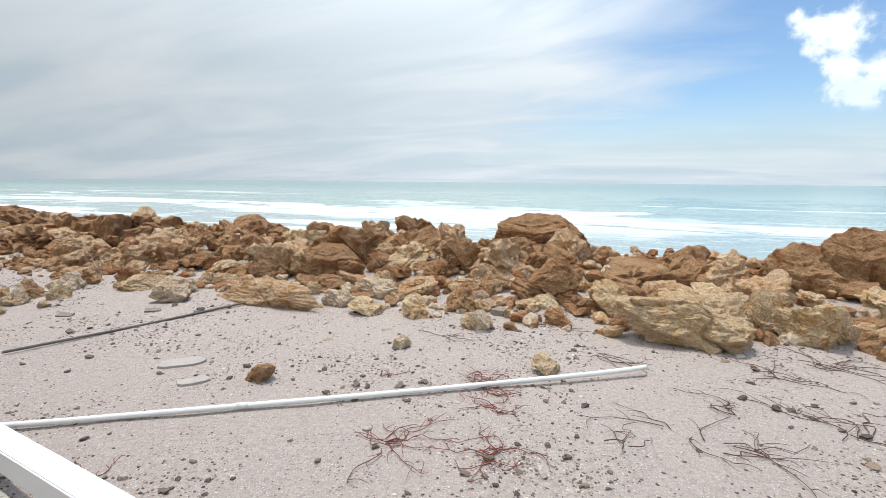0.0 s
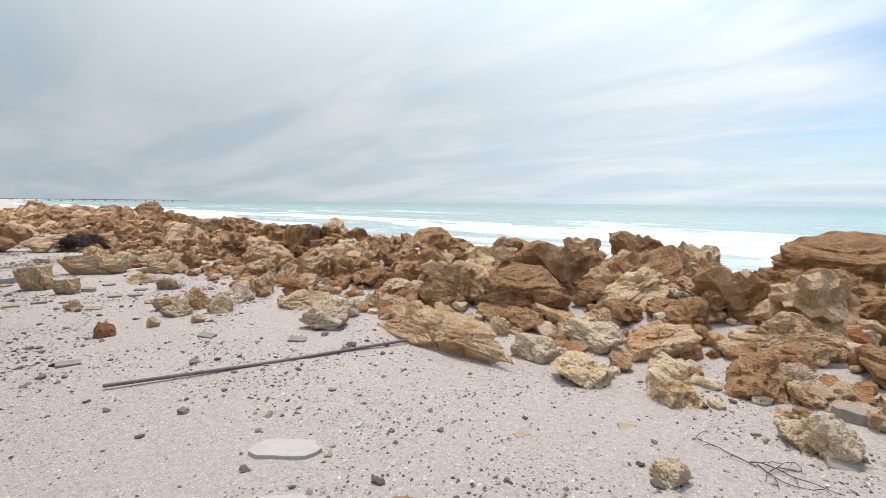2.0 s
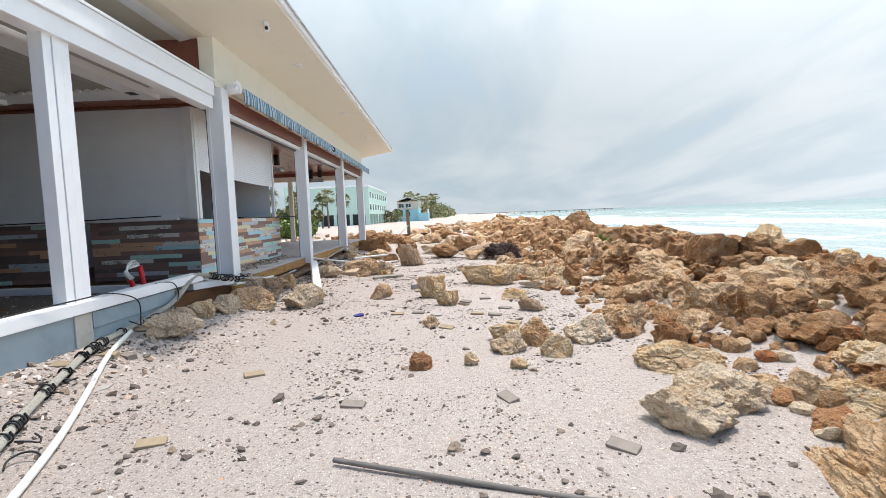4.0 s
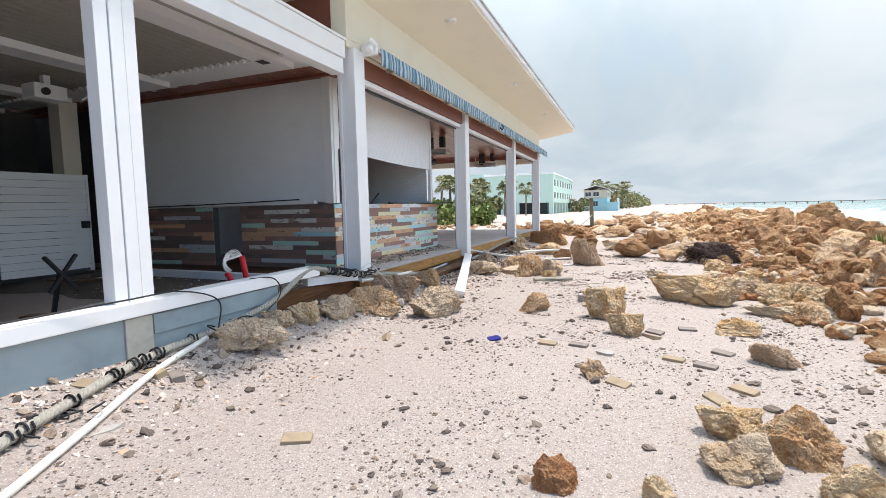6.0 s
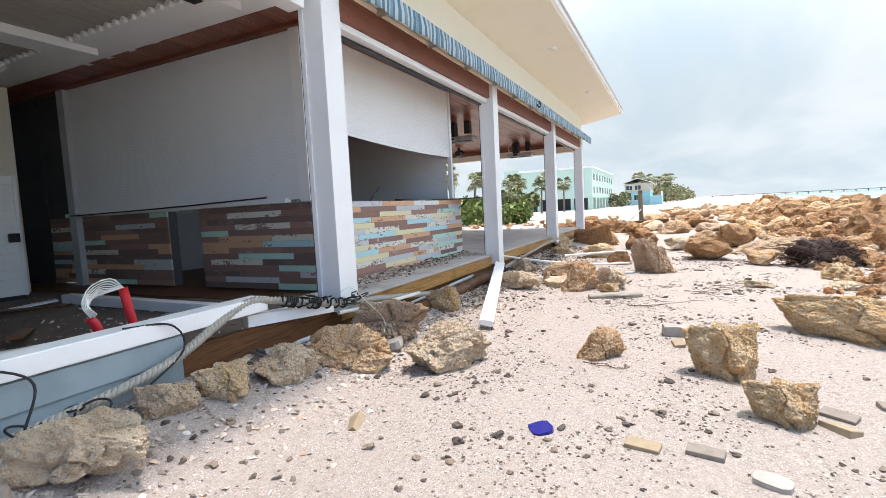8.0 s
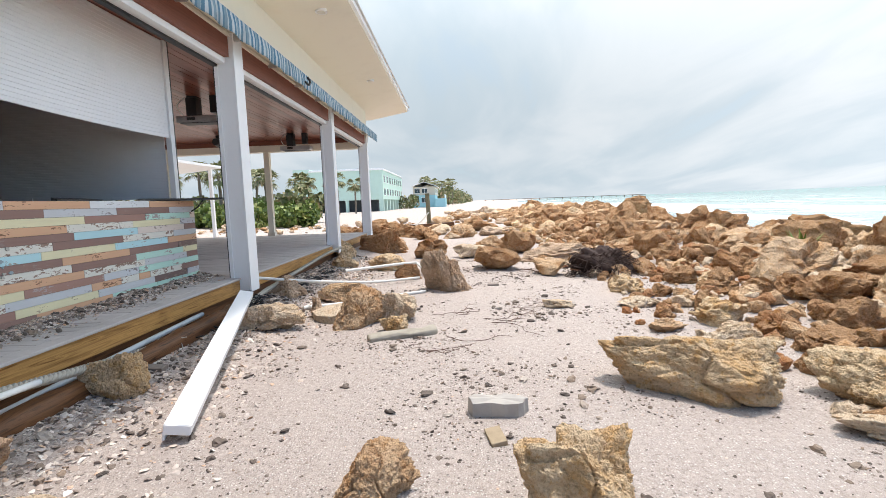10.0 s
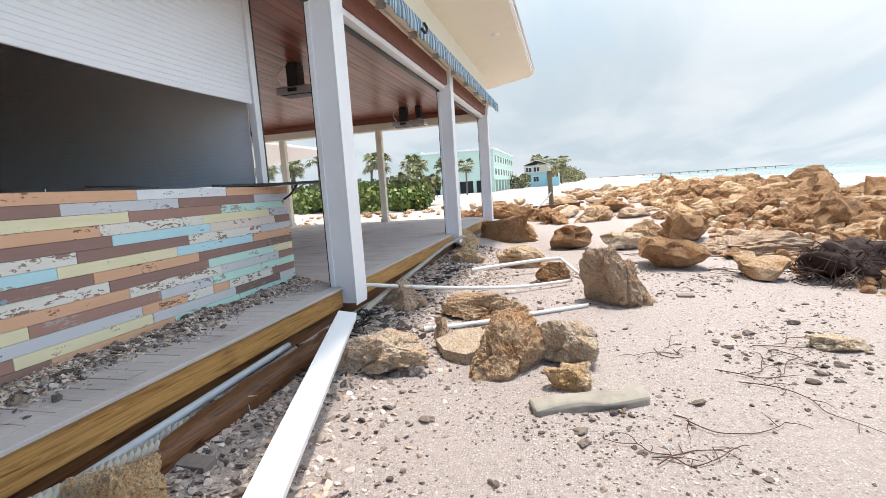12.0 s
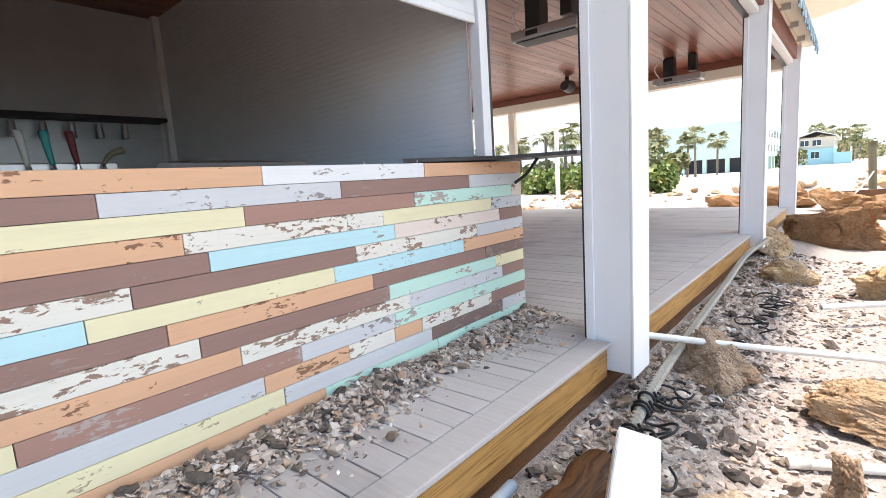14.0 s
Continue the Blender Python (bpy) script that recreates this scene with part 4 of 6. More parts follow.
# louvred pergola roof
LOUVRE = paint_material("louvre_grey", (0.33, 0.315, 0.285), 0.4, 0.25)
pr = thing("pergola_roof", (-8.5, -4, 3.3), "louvred pergola roof with white beams", "pergola roof", "", "structure")
for y0, y1 in ((-1.28, -0.95), (-4.12, -3.70), (-6.85, -6.45), (-9.0, -8.7)):
    part("cross_beam", box(-12.2, -4.4, y0, y1, 3.41, 3.55, 0.006), WHITE, pr)
for x0, x1 in ((-12.87, -11.82), (-4.9, -4.4)):
    part("gutter_panel", box(x0, x1, -8.7, -0.165, 3.50, 3.555, 0.004), WHITE, pr)
bml = bmesh.new()
for lo, hi in ((-0.93, -0.15), (-3.68, -1.30), (-6.43, -4.14), (-8.68, -6.87)):
    y = lo
    while y < hi:
        beam((-11.80, y + 0.08, 3.555), (-4.9, y + 0.08, 3.555), 0.185, 0.02, 0.005, bml, roll=20)
        beam((-11.80, y + 0.155, 3.535), (-4.9, y + 0.155, 3.535), 0.02, 0.05, 0.004, bml)
        y += 0.165
part("louvres", bml, LOUVRE, pr, "grey metal louvre blades")
for lo, hi in ((-0.93, -0.15), (-3.68, -1.30), (-6.43, -4.14), (-8.68, -6.87)):
    y = lo + 0.08
    while y < hi:
        part("pivot", disc((-11.80, y, 3.50), 0.036, 0.05, "X", 10), WHITE, pr)
        y += 0.165
part("vent", box(-11.80, -11.63, -1.22, -1.08, 3.400, 3.407), DARK, pr, "small dark vent")
# rooms behind, their shade put into near-black walls
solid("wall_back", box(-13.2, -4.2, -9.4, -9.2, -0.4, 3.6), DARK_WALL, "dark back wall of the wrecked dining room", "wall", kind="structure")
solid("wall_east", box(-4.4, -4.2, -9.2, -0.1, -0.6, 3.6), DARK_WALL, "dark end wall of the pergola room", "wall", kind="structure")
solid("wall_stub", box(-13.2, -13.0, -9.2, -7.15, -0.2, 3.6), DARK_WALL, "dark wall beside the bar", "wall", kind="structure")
col = solid("column", box(-12.35, -12.0, -6.9, -6.55, 0.0, 3.44, 0.008), CREAM, "square cream column inside the pergola", "column", kind="structure")
gate = thing("slatted_door", (-11.4, -6.0, 0.0), "white horizontally slatted door standing ajar", "door")
for k in range(14):
    part("slat", beam((-10.55, -6.05, 0.10 + 0.135 * k), (-12.0, -5.95, 0.10 + 0.135 * k), 0.03, 0.129, 0.004), WHITE, gate)
part("stile", beam((-12.02, -5.945, 0.03), (-12.02, -5.945, 1.93), 0.05, 0.05, 0.004), WHITE, gate)
part("bottom_seal", beam((-10.55, -6.05, 0.0), (-12.0, -5.95, 0.0), 0.04, 0.07, 0.004), DARK, gate, "black bottom seal")
part("latch", box(-12.0, -11.86, -5.94, -5.88, 0.88, 1.02, 0.008), DARK, gate, "black latch box")
pj = thing("projector", (-10.9, -5.0, 3.1), "white projector hung from the pergola roof", "projector")
part("body", box(-11.15, -10.65, -5.2, -4.85, 3.06, 3.30, 0.02), WHITE, pj)
part("lens", disc((-10.8, -4.83, 3.17), 0.06, 0.06, "Y"), DARK, pj, "dark lens")
part("mount", box(-10.95, -10.85, -5.05, -4.95, 3.30, 3.46), WHITE, pj)
part("bracket_plate", beam((-11.45, -5.0, 3.15), (-11.65, -4.9, 3.35), 0.25, 0.02, 0.004), WHITE, pj)

# ---- single rocks on the sand and the largest of the revetment ----
rock(-12.61, 3.78, -0.46, 0.58, 0.46, 0.44, 82, "yellow", 6, pick=1)
rock(-12.85, 2.79, -0.46, 0.49, 0.36, 0.28, 98, "tan", 6)
rock(-14.10, 5.02, -0.46, 1.35, 0.62, 0.44, 62, "yellow", 6, 9)
rock(-15.01, 5.90, -0.46, 0.59, 0.45, 0.31, 66, "pale", 6)
rock(-13.79, 6.29, -0.46, 1.01, 0.76, 0.43, 56, "yellow", 6)
rock(-13.42, 6.02, -0.46, 0.71, 0.53, 0.16, 57, "pale", 6)
rock(-13.42, 6.74, -0.46, 0.62, 0.46, 0.43, 50, "brown", 6)
rock(-30.76, 3.44, -0.46, 1.49, 1.12, 0.59, 90, "tan", 6)
rock(-11.77, 4.06, -0.46, 0.44, 0.33, 0.26, 73, "yellow", 6)
rock(-17.25, 4.68, -0.46, 0.46, 0.35, 0.11, 80, "pale", 6)
rock(-17.12, 5.80, -0.46, 0.63, 0.48, 0.12, 72, "pale", 6)
rock(-10.10, 3.84, -0.46, 0.26, 0.20, 0.16, 95, "tan", 4)
rock(-11.01, 5.47, -0.46, 0.50, 0.37, 0.21, 74, "grey", 6)
rock(-9.22, 4.76, -0.46, 0.41, 0.31, 0.20, 78, "yellow", 6)
rock(-12.18, 5.35, -0.46, 0.49, 0.37, 0.18, 79, "yellow", 6)
rock(-8.26, 3.75, -0.46, 0.26, 0.20, 0.19, 93, "red", 4)
rock(-8.29, 4.29, -0.46, 0.17, 0.12, 0.14, 87, "yellow", 4)
rock(-8.71, 4.74, -0.46, 0.44, 0.33, 0.24, 82, "pale", 5)
rock(-9.05, 5.13, -0.46, 0.54, 0.40, 0.32, 79, "tan", 5)
rock(-8.53, 5.25, -0.46, 0.37, 0.28, 0.26, 77, "yellow", 5)
rock(-9.10, 5.77, -0.46, 0.61, 0.46, 0.32, 73, "pale", 5)
rock(-7.95, 6.31, -0.46, 0.86, 0.64, 0.28, 64, "yellow", 5)
rock(-6.97, 6.14, -0.46, 0.72, 0.54, 0.32, 60, "pale", 5)
rock(-11.98, 7.84, -0.46, 1.00, 0.75, 0.48, 66, "tan", 5)
rock(-8.11, 4.77, -0.46, 0.20, 0.15, 0.11, 81, "yellow", 4)
rock(-3.35, 6.22, -0.46, 0.60, 0.45, 0.24, 26, "yellow", 5)
rock(-6.66, 5.74, -0.46, 0.63, 0.48, 0.29, 53, "pale", 5)
rock(-3.70, 7.32, -0.46, 0.93, 0.69, 0.30, 24, "pale", 5)
rock(-2.13, 8.03, -0.46, 1.12, 0.84, 0.45, 9, "tan", 5)
rock(-1.87, 7.14, -0.46, 0.55, 0.41, 0.25, 8, "grey", 5)
rock(-1.46, 6.97, -0.46, 0.43, 0.32, 0.09, 4, "grey", 5)
rock(-1.69, 6.17, -0.46, 0.41, 0.31, 0.23, 8, "pale", 5)
rock(-3.17, 3.68, -0.46, 0.29, 0.22, 0.18, 45, "brown", 4)
rock(-2.27, 5.06, -0.46, 0.21, 0.16, 0.15, 19, "pale", 4)
rock(-7.14, 7.66, -0.46, 0.50, 0.38, 0.31, 45, "pale", 5)
rock(-4.85, 7.04, -0.46, 0.28, 0.21, 0.24, 35, "yellow", 4)
rock(-0.87, 7.90, -0.46, 1.02, 0.76, 0.67, -2, "brown", 5)
rock(-6.85, 7.09, -0.46, 0.56, 0.42, 0.22, 46, "yellow", 5)
rock(-4.00, 6.54, -0.46, 0.61, 0.45, 0.26, 30, "pale", 5)
rock(-5.21, 8.20, -0.46, 1.33, 1.00, 0.63, 32, "brown", 5)
rock(-6.26, 7.72, -0.46, 0.93, 0.70, 0.62, 40, "brown", 5)
rock(-3.09, 7.50, -0.46, 0.76, 0.57, 0.33, 19, "tan", 5)
rock(0.90, 6.50, -0.46, 1.70, 1.05, 0.60, 8, "yellow", 6, pick=1)
rock(1.92, 7.36, -0.46, 0.60, 0.45, 0.59, -15, "yellow", 5)
rock(2.46, 7.12, -0.46, 1.01, 0.76, 0.56, -19, "yellow", 5)
rock(0.11, 7.35, -0.46, 0.65, 0.49, 0.54, -1, "yellow", 5)
rock(-0.56, 4.88, -0.46, 0.32, 0.24, 0.20, 7, "yellow", 5)
rock(-1.57, 6.07, -0.46, 0.34, 0.25, 0.25, 15, "pale", 5)
rock(0.76, 8.35, -0.46, 0.68, 0.51, 0.30, -5, "tan", 5)
rock(-2.29, 5.12, -0.46, 0.24, 0.18, 0.12, 24, "yellow", 4)
rock(-1.54, 11.20, -0.09, 2.28, 1.71, 0.89, 3, "brown", 5, where="in the stone revetment", group="revetment rocks")
rock(-3.23, 9.70, -0.51, 1.52, 1.14, 0.70, 15, "tan", 5, where="in the stone revetment", group="revetment rocks")
rock(-7.37, 11.00, -0.14, 1.00, 0.75, 0.59, 34, "brown", 4, where="in the stone revetment", group="revetment rocks")
rock(-9.36, 10.50, -0.43, 2.01, 1.51, 1.01, 43, "brown", 5, where="in the stone revetment", group="revetment rocks")
rock(-14.05, 9.50, -0.63, 2.62, 1.97, 1.16, 59, "brown", 5, where="in the stone revetment", group="revetment rocks")
rock(-5.60, 10.80, -0.03, 1.07, 0.80, 0.58, 26, "tan", 4, where="in the stone revetment", group="revetment rocks")
rock(-4.59, 11.00, 0.11, 0.96, 0.72, 0.58, 20, "brown", 4, where="in the stone revetment", group="revetment rocks")
rock(-1.98, 10.30, -0.30, 1.94, 1.46, 0.68, 6, "brown", 5, where="in the stone revetment", group="revetment rocks")
rock(-0.78, 10.00, -0.11, 1.00, 0.75, 0.72, -2, "tan", 4, where="in the stone revetment", group="revetment rocks")
rock(-24.66, 14.00, -0.32, 2.44, 1.83, 0.67, 62, "brown", 4, where="in the stone revetment", group="revetment rocks")
rock(-29.54, 13.00, -0.70, 2.19, 1.65, 0.93, 68, "brown", 4, where="in the stone revetment", group="revetment rocks")
rock(-53.48, 15.50, -1.08, 3.57, 2.68, 1.78, 75, "brown", 4, where="in the stone revetment", group="revetment rocks")
rock(-44.71, 16.00, -0.36, 2.48, 1.86, 1.37, 72, "brown", 4, where="in the stone revetment", group="revetment rocks")
rock(-10.50, 10.00, -0.40, 1.33, 1.00, 0.74, 48, "tan", 5, where="in the stone revetment", group="revetment rocks")
rock(3.02, 9.30, -0.53, 1.31, 0.98, 1.09, -18, "brown", 5, where="in the stone revetment", group="revetment rocks")
rock(3.81, 9.30, -0.46, 1.36, 1.02, 1.05, -22, "brown", 5, where="in the stone revetment", group="revetment rocks")
rock(4.26, 9.80, 0.04, 0.93, 0.70, 0.52, -23, "brown", 4, where="in the stone revetment", group="revetment rocks")
rock(-10.44, 9.20, -0.75, 1.82, 1.37, 0.99, 51, "tan", 5, where="in the stone revetment", group="revetment rocks")
rock(-8.15, 9.20, -0.65, 1.85, 1.39, 0.89, 43, "brown", 5, where="in the stone revetment", group="revetment rocks")
rock(-5.60, 9.20, -0.38, 1.57, 1.18, 0.88, 31, "brown", 5, where="in the stone revetment", group="revetment rocks")
rock(-4.17, 9.40, -0.25, 1.25, 0.94, 0.73, 22, "tan", 5, where="in the stone revetment", group="revetment rocks")
rock(-13.45, 9.20, -1.05, 1.79, 1.34, 0.80, 58, "brown", 5, where="in the stone revetment", group="revetment rocks")
rock(-2.67, 9.00, -0.21, 0.98, 0.73, 0.64, 12, "brown", 4, where="in the stone revetment", group="revetment rocks")
rock(-5.42, 10.20, -0.25, 1.12, 0.84, 0.60, 27, "tan", 4, where="in the stone revetment", group="revetment rocks")
rock(-5.12, 6.19, -0.46, 2.42, 0.50, 0.40, -12, "tan", 6, pick=1)
rock(-5.80, 6.52, -0.50, 1.35, 0.52, 0.40, -20, "tan", 5, pick=3)
rock(-11.62, 0.68, -0.46, 0.80, 0.52, 0.38, 140, "tan", 6)
rock(-12.12, 1.48, -0.46, 0.90, 0.55, 0.42, 125, "pale", 6)
rock(-12.62, 0.52, -0.46, 0.88, 0.62, 0.46, 120, "grey", 6)
rock(-10.98, 0.52, -0.46, 0.60, 0.42, 0.28, 135, "pale", 6)
rock(-10.43, 0.40, -0.46, 0.40, 0.30, 0.24, 140, "yellow", 6)
rock(-10.08, 0.30, -0.46, 0.40, 0.30, 0.22, 150, "pale", 6)
rock(-9.45, 0.48, -0.46, 0.70, 0.50, 0.33, 140, "pale", 6)
rock(-14.15, 0.45, -0.46, 0.50, 0.40, 0.34, 120, "yellow", 6)
rock(-16.42, 0.86, -0.46, 0.86, 0.62, 0.33, 110, "pale", 6)
rock(-18.25, 0.42, -0.46, 0.66, 0.50, 0.32, 100, "grey", 6)
rock(-18.15, 1.50, -0.46, 1.10, 0.55, 0.30, 95, "tan", 6)
rock(-16.50, 1.98, -0.46, 0.74, 0.52, 0.50, 110, "tan", 6)
rock(-16.78, 2.46, -0.46, 0.58, 0.46, 0.38, 80, "pale", 6)
rock(-16.18, 2.46, -0.46, 0.37, 0.24, 0.17, 100, "yellow", 6)
rock(-18.80, 3.08, -0.46, 0.98, 0.70, 0.74, 75, "grey", 6)
rock(-21.75, 1.75, -0.46, 1.24, 0.80, 0.40, 95, "yellow", 5)
rock(-20.15, 2.26, -0.46, 0.57, 0.42, 0.32, 80, "brown", 5)
rock(-23.45, 0.15, -0.46, 0.75, 0.50, 0.52, 100, "yellow", 5)
rock(-21.80, 0.58, -0.46, 0.63, 0.45, 0.30, 90, "yellow", 5)
rock(-22.40, 5.65, -0.46, 1.98, 1.10, 0.42, 85, "grey", 5)
rock(-25.10, 4.37, -0.46, 1.21, 0.80, 0.48, 88, "tan", 5)

# ---- revetment fill: the nearest rocks singly, the rest joined as rubble ----
def join_shapes(name, shapes, places, material, label, category, parent=None, smooth=True):
    """One mesh of many copies: places holds (shape index, 4x4 matrix)."""
    V, F, base = [], [], 0
    for k, m in places:
        v, f = shapes[k]
        a = np.array(m)
        V.append(v @ a[:3, :3].T + a[:3, 3])
        F.append(f + base)
        base += len(v)
    V, F = np.concatenate(V), np.concatenate(F)
    me = bpy.data.meshes.new(name)
    me.vertices.add(len(V))
    me.vertices.foreach_set("co", V.astype(np.float32).ravel())
    me.loops.add(F.size)
    me.loops.foreach_set("vertex_index", F.astype(np.int32).ravel())
    me.polygons.add(len(F))
    me.polygons.foreach_set("loop_start", np.arange(0, F.size, 3, dtype=np.int32))
    me.polygons.foreach_set("use_smooth", np.full(len(F), False))
    me.update(calc_edges=True)
    me.validate()
    me.materials.append(material)
    ob = new(name, me)
    if parent is not None:
        ob.parent = parent
    return tagged(ob, label, category, kind="stuff")


def shape_of(me):
    v = np.array([p.co[:] for p in me.vertices])
    f = np.array([p.vertices[:] for p in me.polygons])
    return v, f


def place_matrix(x, y, z, sx, sy, sz, rx, ry, rz):
    return pose(x, y, z, rx, ry, rz) @ Matrix.Diagonal((sx, sy, sz, 1))


fill = random.Random(21)
placed = []
for attempt in range(9000):
    x = fill.uniform(-66, 11)
    c = shore(x)
    y = fill.uniform(toe(x) - 0.3, c + 2.6)
    inner = smooth01(toe(x), c - 1.6, y)
    size = min(1.25, max(0.22, fill.lognormvariate(-0.5 if inner > 0.5 else -0.95, 0.42)))
    if inner < 0.3:
        size = min(size, 0.55)
        if fill.random() > 0.22 + inner * 1.6:
            continue
    if x < -30:
        size = max(size, 0.5) * 1.35
    if any((x - a) ** 2 + (y - b) ** 2 < (0.36 * (size + s)) ** 2 for a, b, s in placed):
        continue
    placed.append((x, y, size))
rubble = {}
single = 0
for x, y, size in sorted(placed, key=lambda r: -r[2]):
    c = shore(x)
    lift = (0.16 - 0.22 * smooth01(-1.6, 0.2, x) * (1 - smooth01(2.2, 3.4, x))) * smooth01(toe(x) + 0.5, c - 0.6, y) * (1 - smooth01(c + 0.2, c + 1.6, y))
    kind_name = fill.choice(("tan", "brown", "brown", "brown", "brown", "tan", "yellow", "red" if size < 0.5 else "brown"))
    h = size * fill.uniform(0.42, 0.85)
    z = ground_z(x, y) + lift - 0.16 * h
    w, d, yaw, lean = size * fill.uniform(0.95, 1.35), size * fill.uniform(0.8, 1.1), fill.uniform(0, 360), fill.uniform(-38, 38)
    if -19 < x < 6 and y < c + 0.9 and size > 0.45 and single < 185:
        single += 1
        rock(x, y, z, w, d, h, yaw, kind_name, 4, lean, "in the stone revetment", group="revetment rocks", sink=0.15)
    else:
        rubble.setdefault(kind_name, []).append((fill.randrange(5), place_matrix(x, y, z - 0.1 * h, w, d, h * 1.1, lean, lean * 0.5, yaw)))
# rocks strewn over the far sand, thinning towards the houses
strewn = []
while len(strewn) < 230:
    x, y = fill.uniform(-75, -20), fill.uniform(1.5, 9.0)
    if y > toe(x) + 0.8 or fill.random() > 0.25 + 0.75 * smooth01(2.0, 6.5, y):
        continue
    size = min(1.3, max(0.25, fill.lognormvariate(-0.75, 0.5)))
    if any((x - a) ** 2 + (y - b) ** 2 < (0.55 * (size + q)) ** 2 for a, b, q in strewn):
        continue
    strewn.append((x, y, size))
while len(strewn) < 350:
    x, y = fill.uniform(-47, -31.5), fill.uniform(-15, 1.8)
    if fill.random() < 0.25 + 0.75 * smooth01(-38, -46, x + 0.4 * y):
        strewn.append((x, y, max(0.14, fill.lognormvariate(-1.35, 0.5))))
for x, y, size in strewn:
    rubble.setdefault(fill.choice(("tan", "brown", "brown", "pale", "grey")), []).append(
        (fill.randrange(5), place_matrix(x, y, ground_z(x, y) - 0.05 * size, size * 1.25, size, size * fill.uniform(0.4, 0.7), fill.uniform(-18, 18), fill.uniform(-10, 10), fill.uniform(0, 360))))
# small stones filling the gaps
for i in range(2600):
    x = fill.uniform(-34, 9)
    c = shore(x)
    y = fill.uniform(toe(x) - 0.5, c + 0.8)
    s = fill.uniform(0.07, 0.24)
    lift = 0.26 * smooth01(toe(x) + 0.5, c - 0.6, y)
    rubble.setdefault(fill.choice(("tan", "pale", "brown", "red")), []).append(
        (fill.randrange(5), place_matrix(x, y, ground_z(x, y) + lift * fill.uniform(0.2, 1) - 0.03, s * 1.3, s, s * 0.8, fill.uniform(-30, 30), 0, fill.uniform(0, 360))))
small = {k: [shape_of(to_mesh("stone", rock_bmesh(900 + i, 2), None)) for i in range(5)] for k in ("s",)}["s"]
for kind_name, places in rubble.items():
    big = [p for p in places if abs(p[1].determinant()) > 0.02]
    little = [p for p in places if abs(p[1].determinant()) <= 0.02]
    if big:
        join_shapes("revetment_rubble", [shape_of(m) for m in POOLS[kind_name, 3]], big, ROCK[kind_name], f"heaped {kind_name} limestone rubble of the revetment", "rubble")
    if little:
        join_shapes("revetment_stones", small, little, ROCK[kind_name], f"small {kind_name} stones between the revetment rocks", "stones")

# ---- pebbles, grit and shells ----
PEBBLE = Nodes("mixed_pebbles", 0.85, spec=0.2)
_r = PEBBLE.ramp(PEBBLE.geo.outputs["Random Per Island"], [(0.0, (0.05, 0.04, 0.035)), (0.4, (0.12, 0.092, 0.075)), (0.7, (0.20, 0.155, 0.12)), (0.86, (0.28, 0.20, 0.14)), (0.96, (0.50, 0.44, 0.38))])
PEBBLE.color(PEBBLE.mix(PEBBLE.maths("MULTIPLY", PEBBLE.noise(60, 4), 0.3), _r, (0.34, 0.28, 0.24)))
PEBBLE = PEBBLE.bump(PEBBLE.noise(90, 4, 0.7), 0.5, 0.008).mat
SHELL = Nodes("shell_hash", 0.7, spec=0.3)
_r = SHELL.ramp(SHELL.geo.outputs["Random Per Island"], [(0.0, (0.14, 0.11, 0.09)), (0.2, (0.34, 0.27, 0.225)), (0.45, (0.54, 0.455, 0.39)), (0.72, (0.68, 0.59, 0.52)), (0.88, (0.55, 0.34, 0.21)), (1.0, (0.82, 0.78, 0.72))])
SHELL.color(_r)
SHELL = SHELL.bump(SHELL.noise(120, 3), 0.3, 0.004).mat


def chip_shapes(seed, level, flat):
    r = random.Random(seed)
    res = []
    for i in range(8):
        bm = bmesh.new()
        bmesh.ops.create_icosphere(bm, subdivisions=level, radius=0.5)
        off = Vector((r.uniform(-9, 9), r.uniform(-9, 9), r.uniform(-9, 9)))
        for v in bm.verts:
            v.co *= 1 + 0.75 * noise.noise(v.co * 2.3 + off) + r.uniform(-0.2, 0.2)
            v.co.z *= flat
        res.append(shape_of(to_mesh("chip", bm, None)))
    return res


def scatter(name, shapes, n, spot, size, material, label, category, seed, above=None, tilt=20):
    r = random.Random(seed)
    places = []
    while len(places) < n:
        x, y, keep = spot(r)
        if r.random() > keep:
            continue
        s = size(r)
        z = (ground_z(x, y) if above is None else above(x, y)) + s * 0.10
        places.append((r.randrange(8), place_matrix(x, y, z, s * r.uniform(0.8, 1.4), s, s * r.uniform(0.6, 1.0), r.uniform(-tilt, tilt), r.uniform(-tilt, tilt), r.uniform(0, 360))))
    return join_shapes(name, shapes, places, material, label, category, smooth=False)


def open_sand(r):
    x = r.uniform(-22, 3.5)
    y = r.uniform(0.2, 7.6)
    k = noise.noise((x * 0.8, y * 0.8, 11)) + 0.5 * noise.noise((x * 2.4, y * 2.4, 5))
    return x, y, min(1.0, max(0.06, 0.26 + 1.3 * k))


def wall_foot(r):
    x = r.uniform(-24, -7)
    y = 0.0 + abs(r.gauss(0, 0.62))
    return x, y, (1.0 if y < 1.7 else 0.2) * (0.35 + 0.65 * smooth01(-10, -13.5, x))


def bar_foot(r):
    x = r.uniform(-17.9, -13.0)
    y = -0.80 + abs(r.gauss(0, 0.22)) * (0.75 + 0.5 * noise.noise((x * 1.3, 0, 2)))
    return x, y, 1.0 if y < -0.2 else 0.0


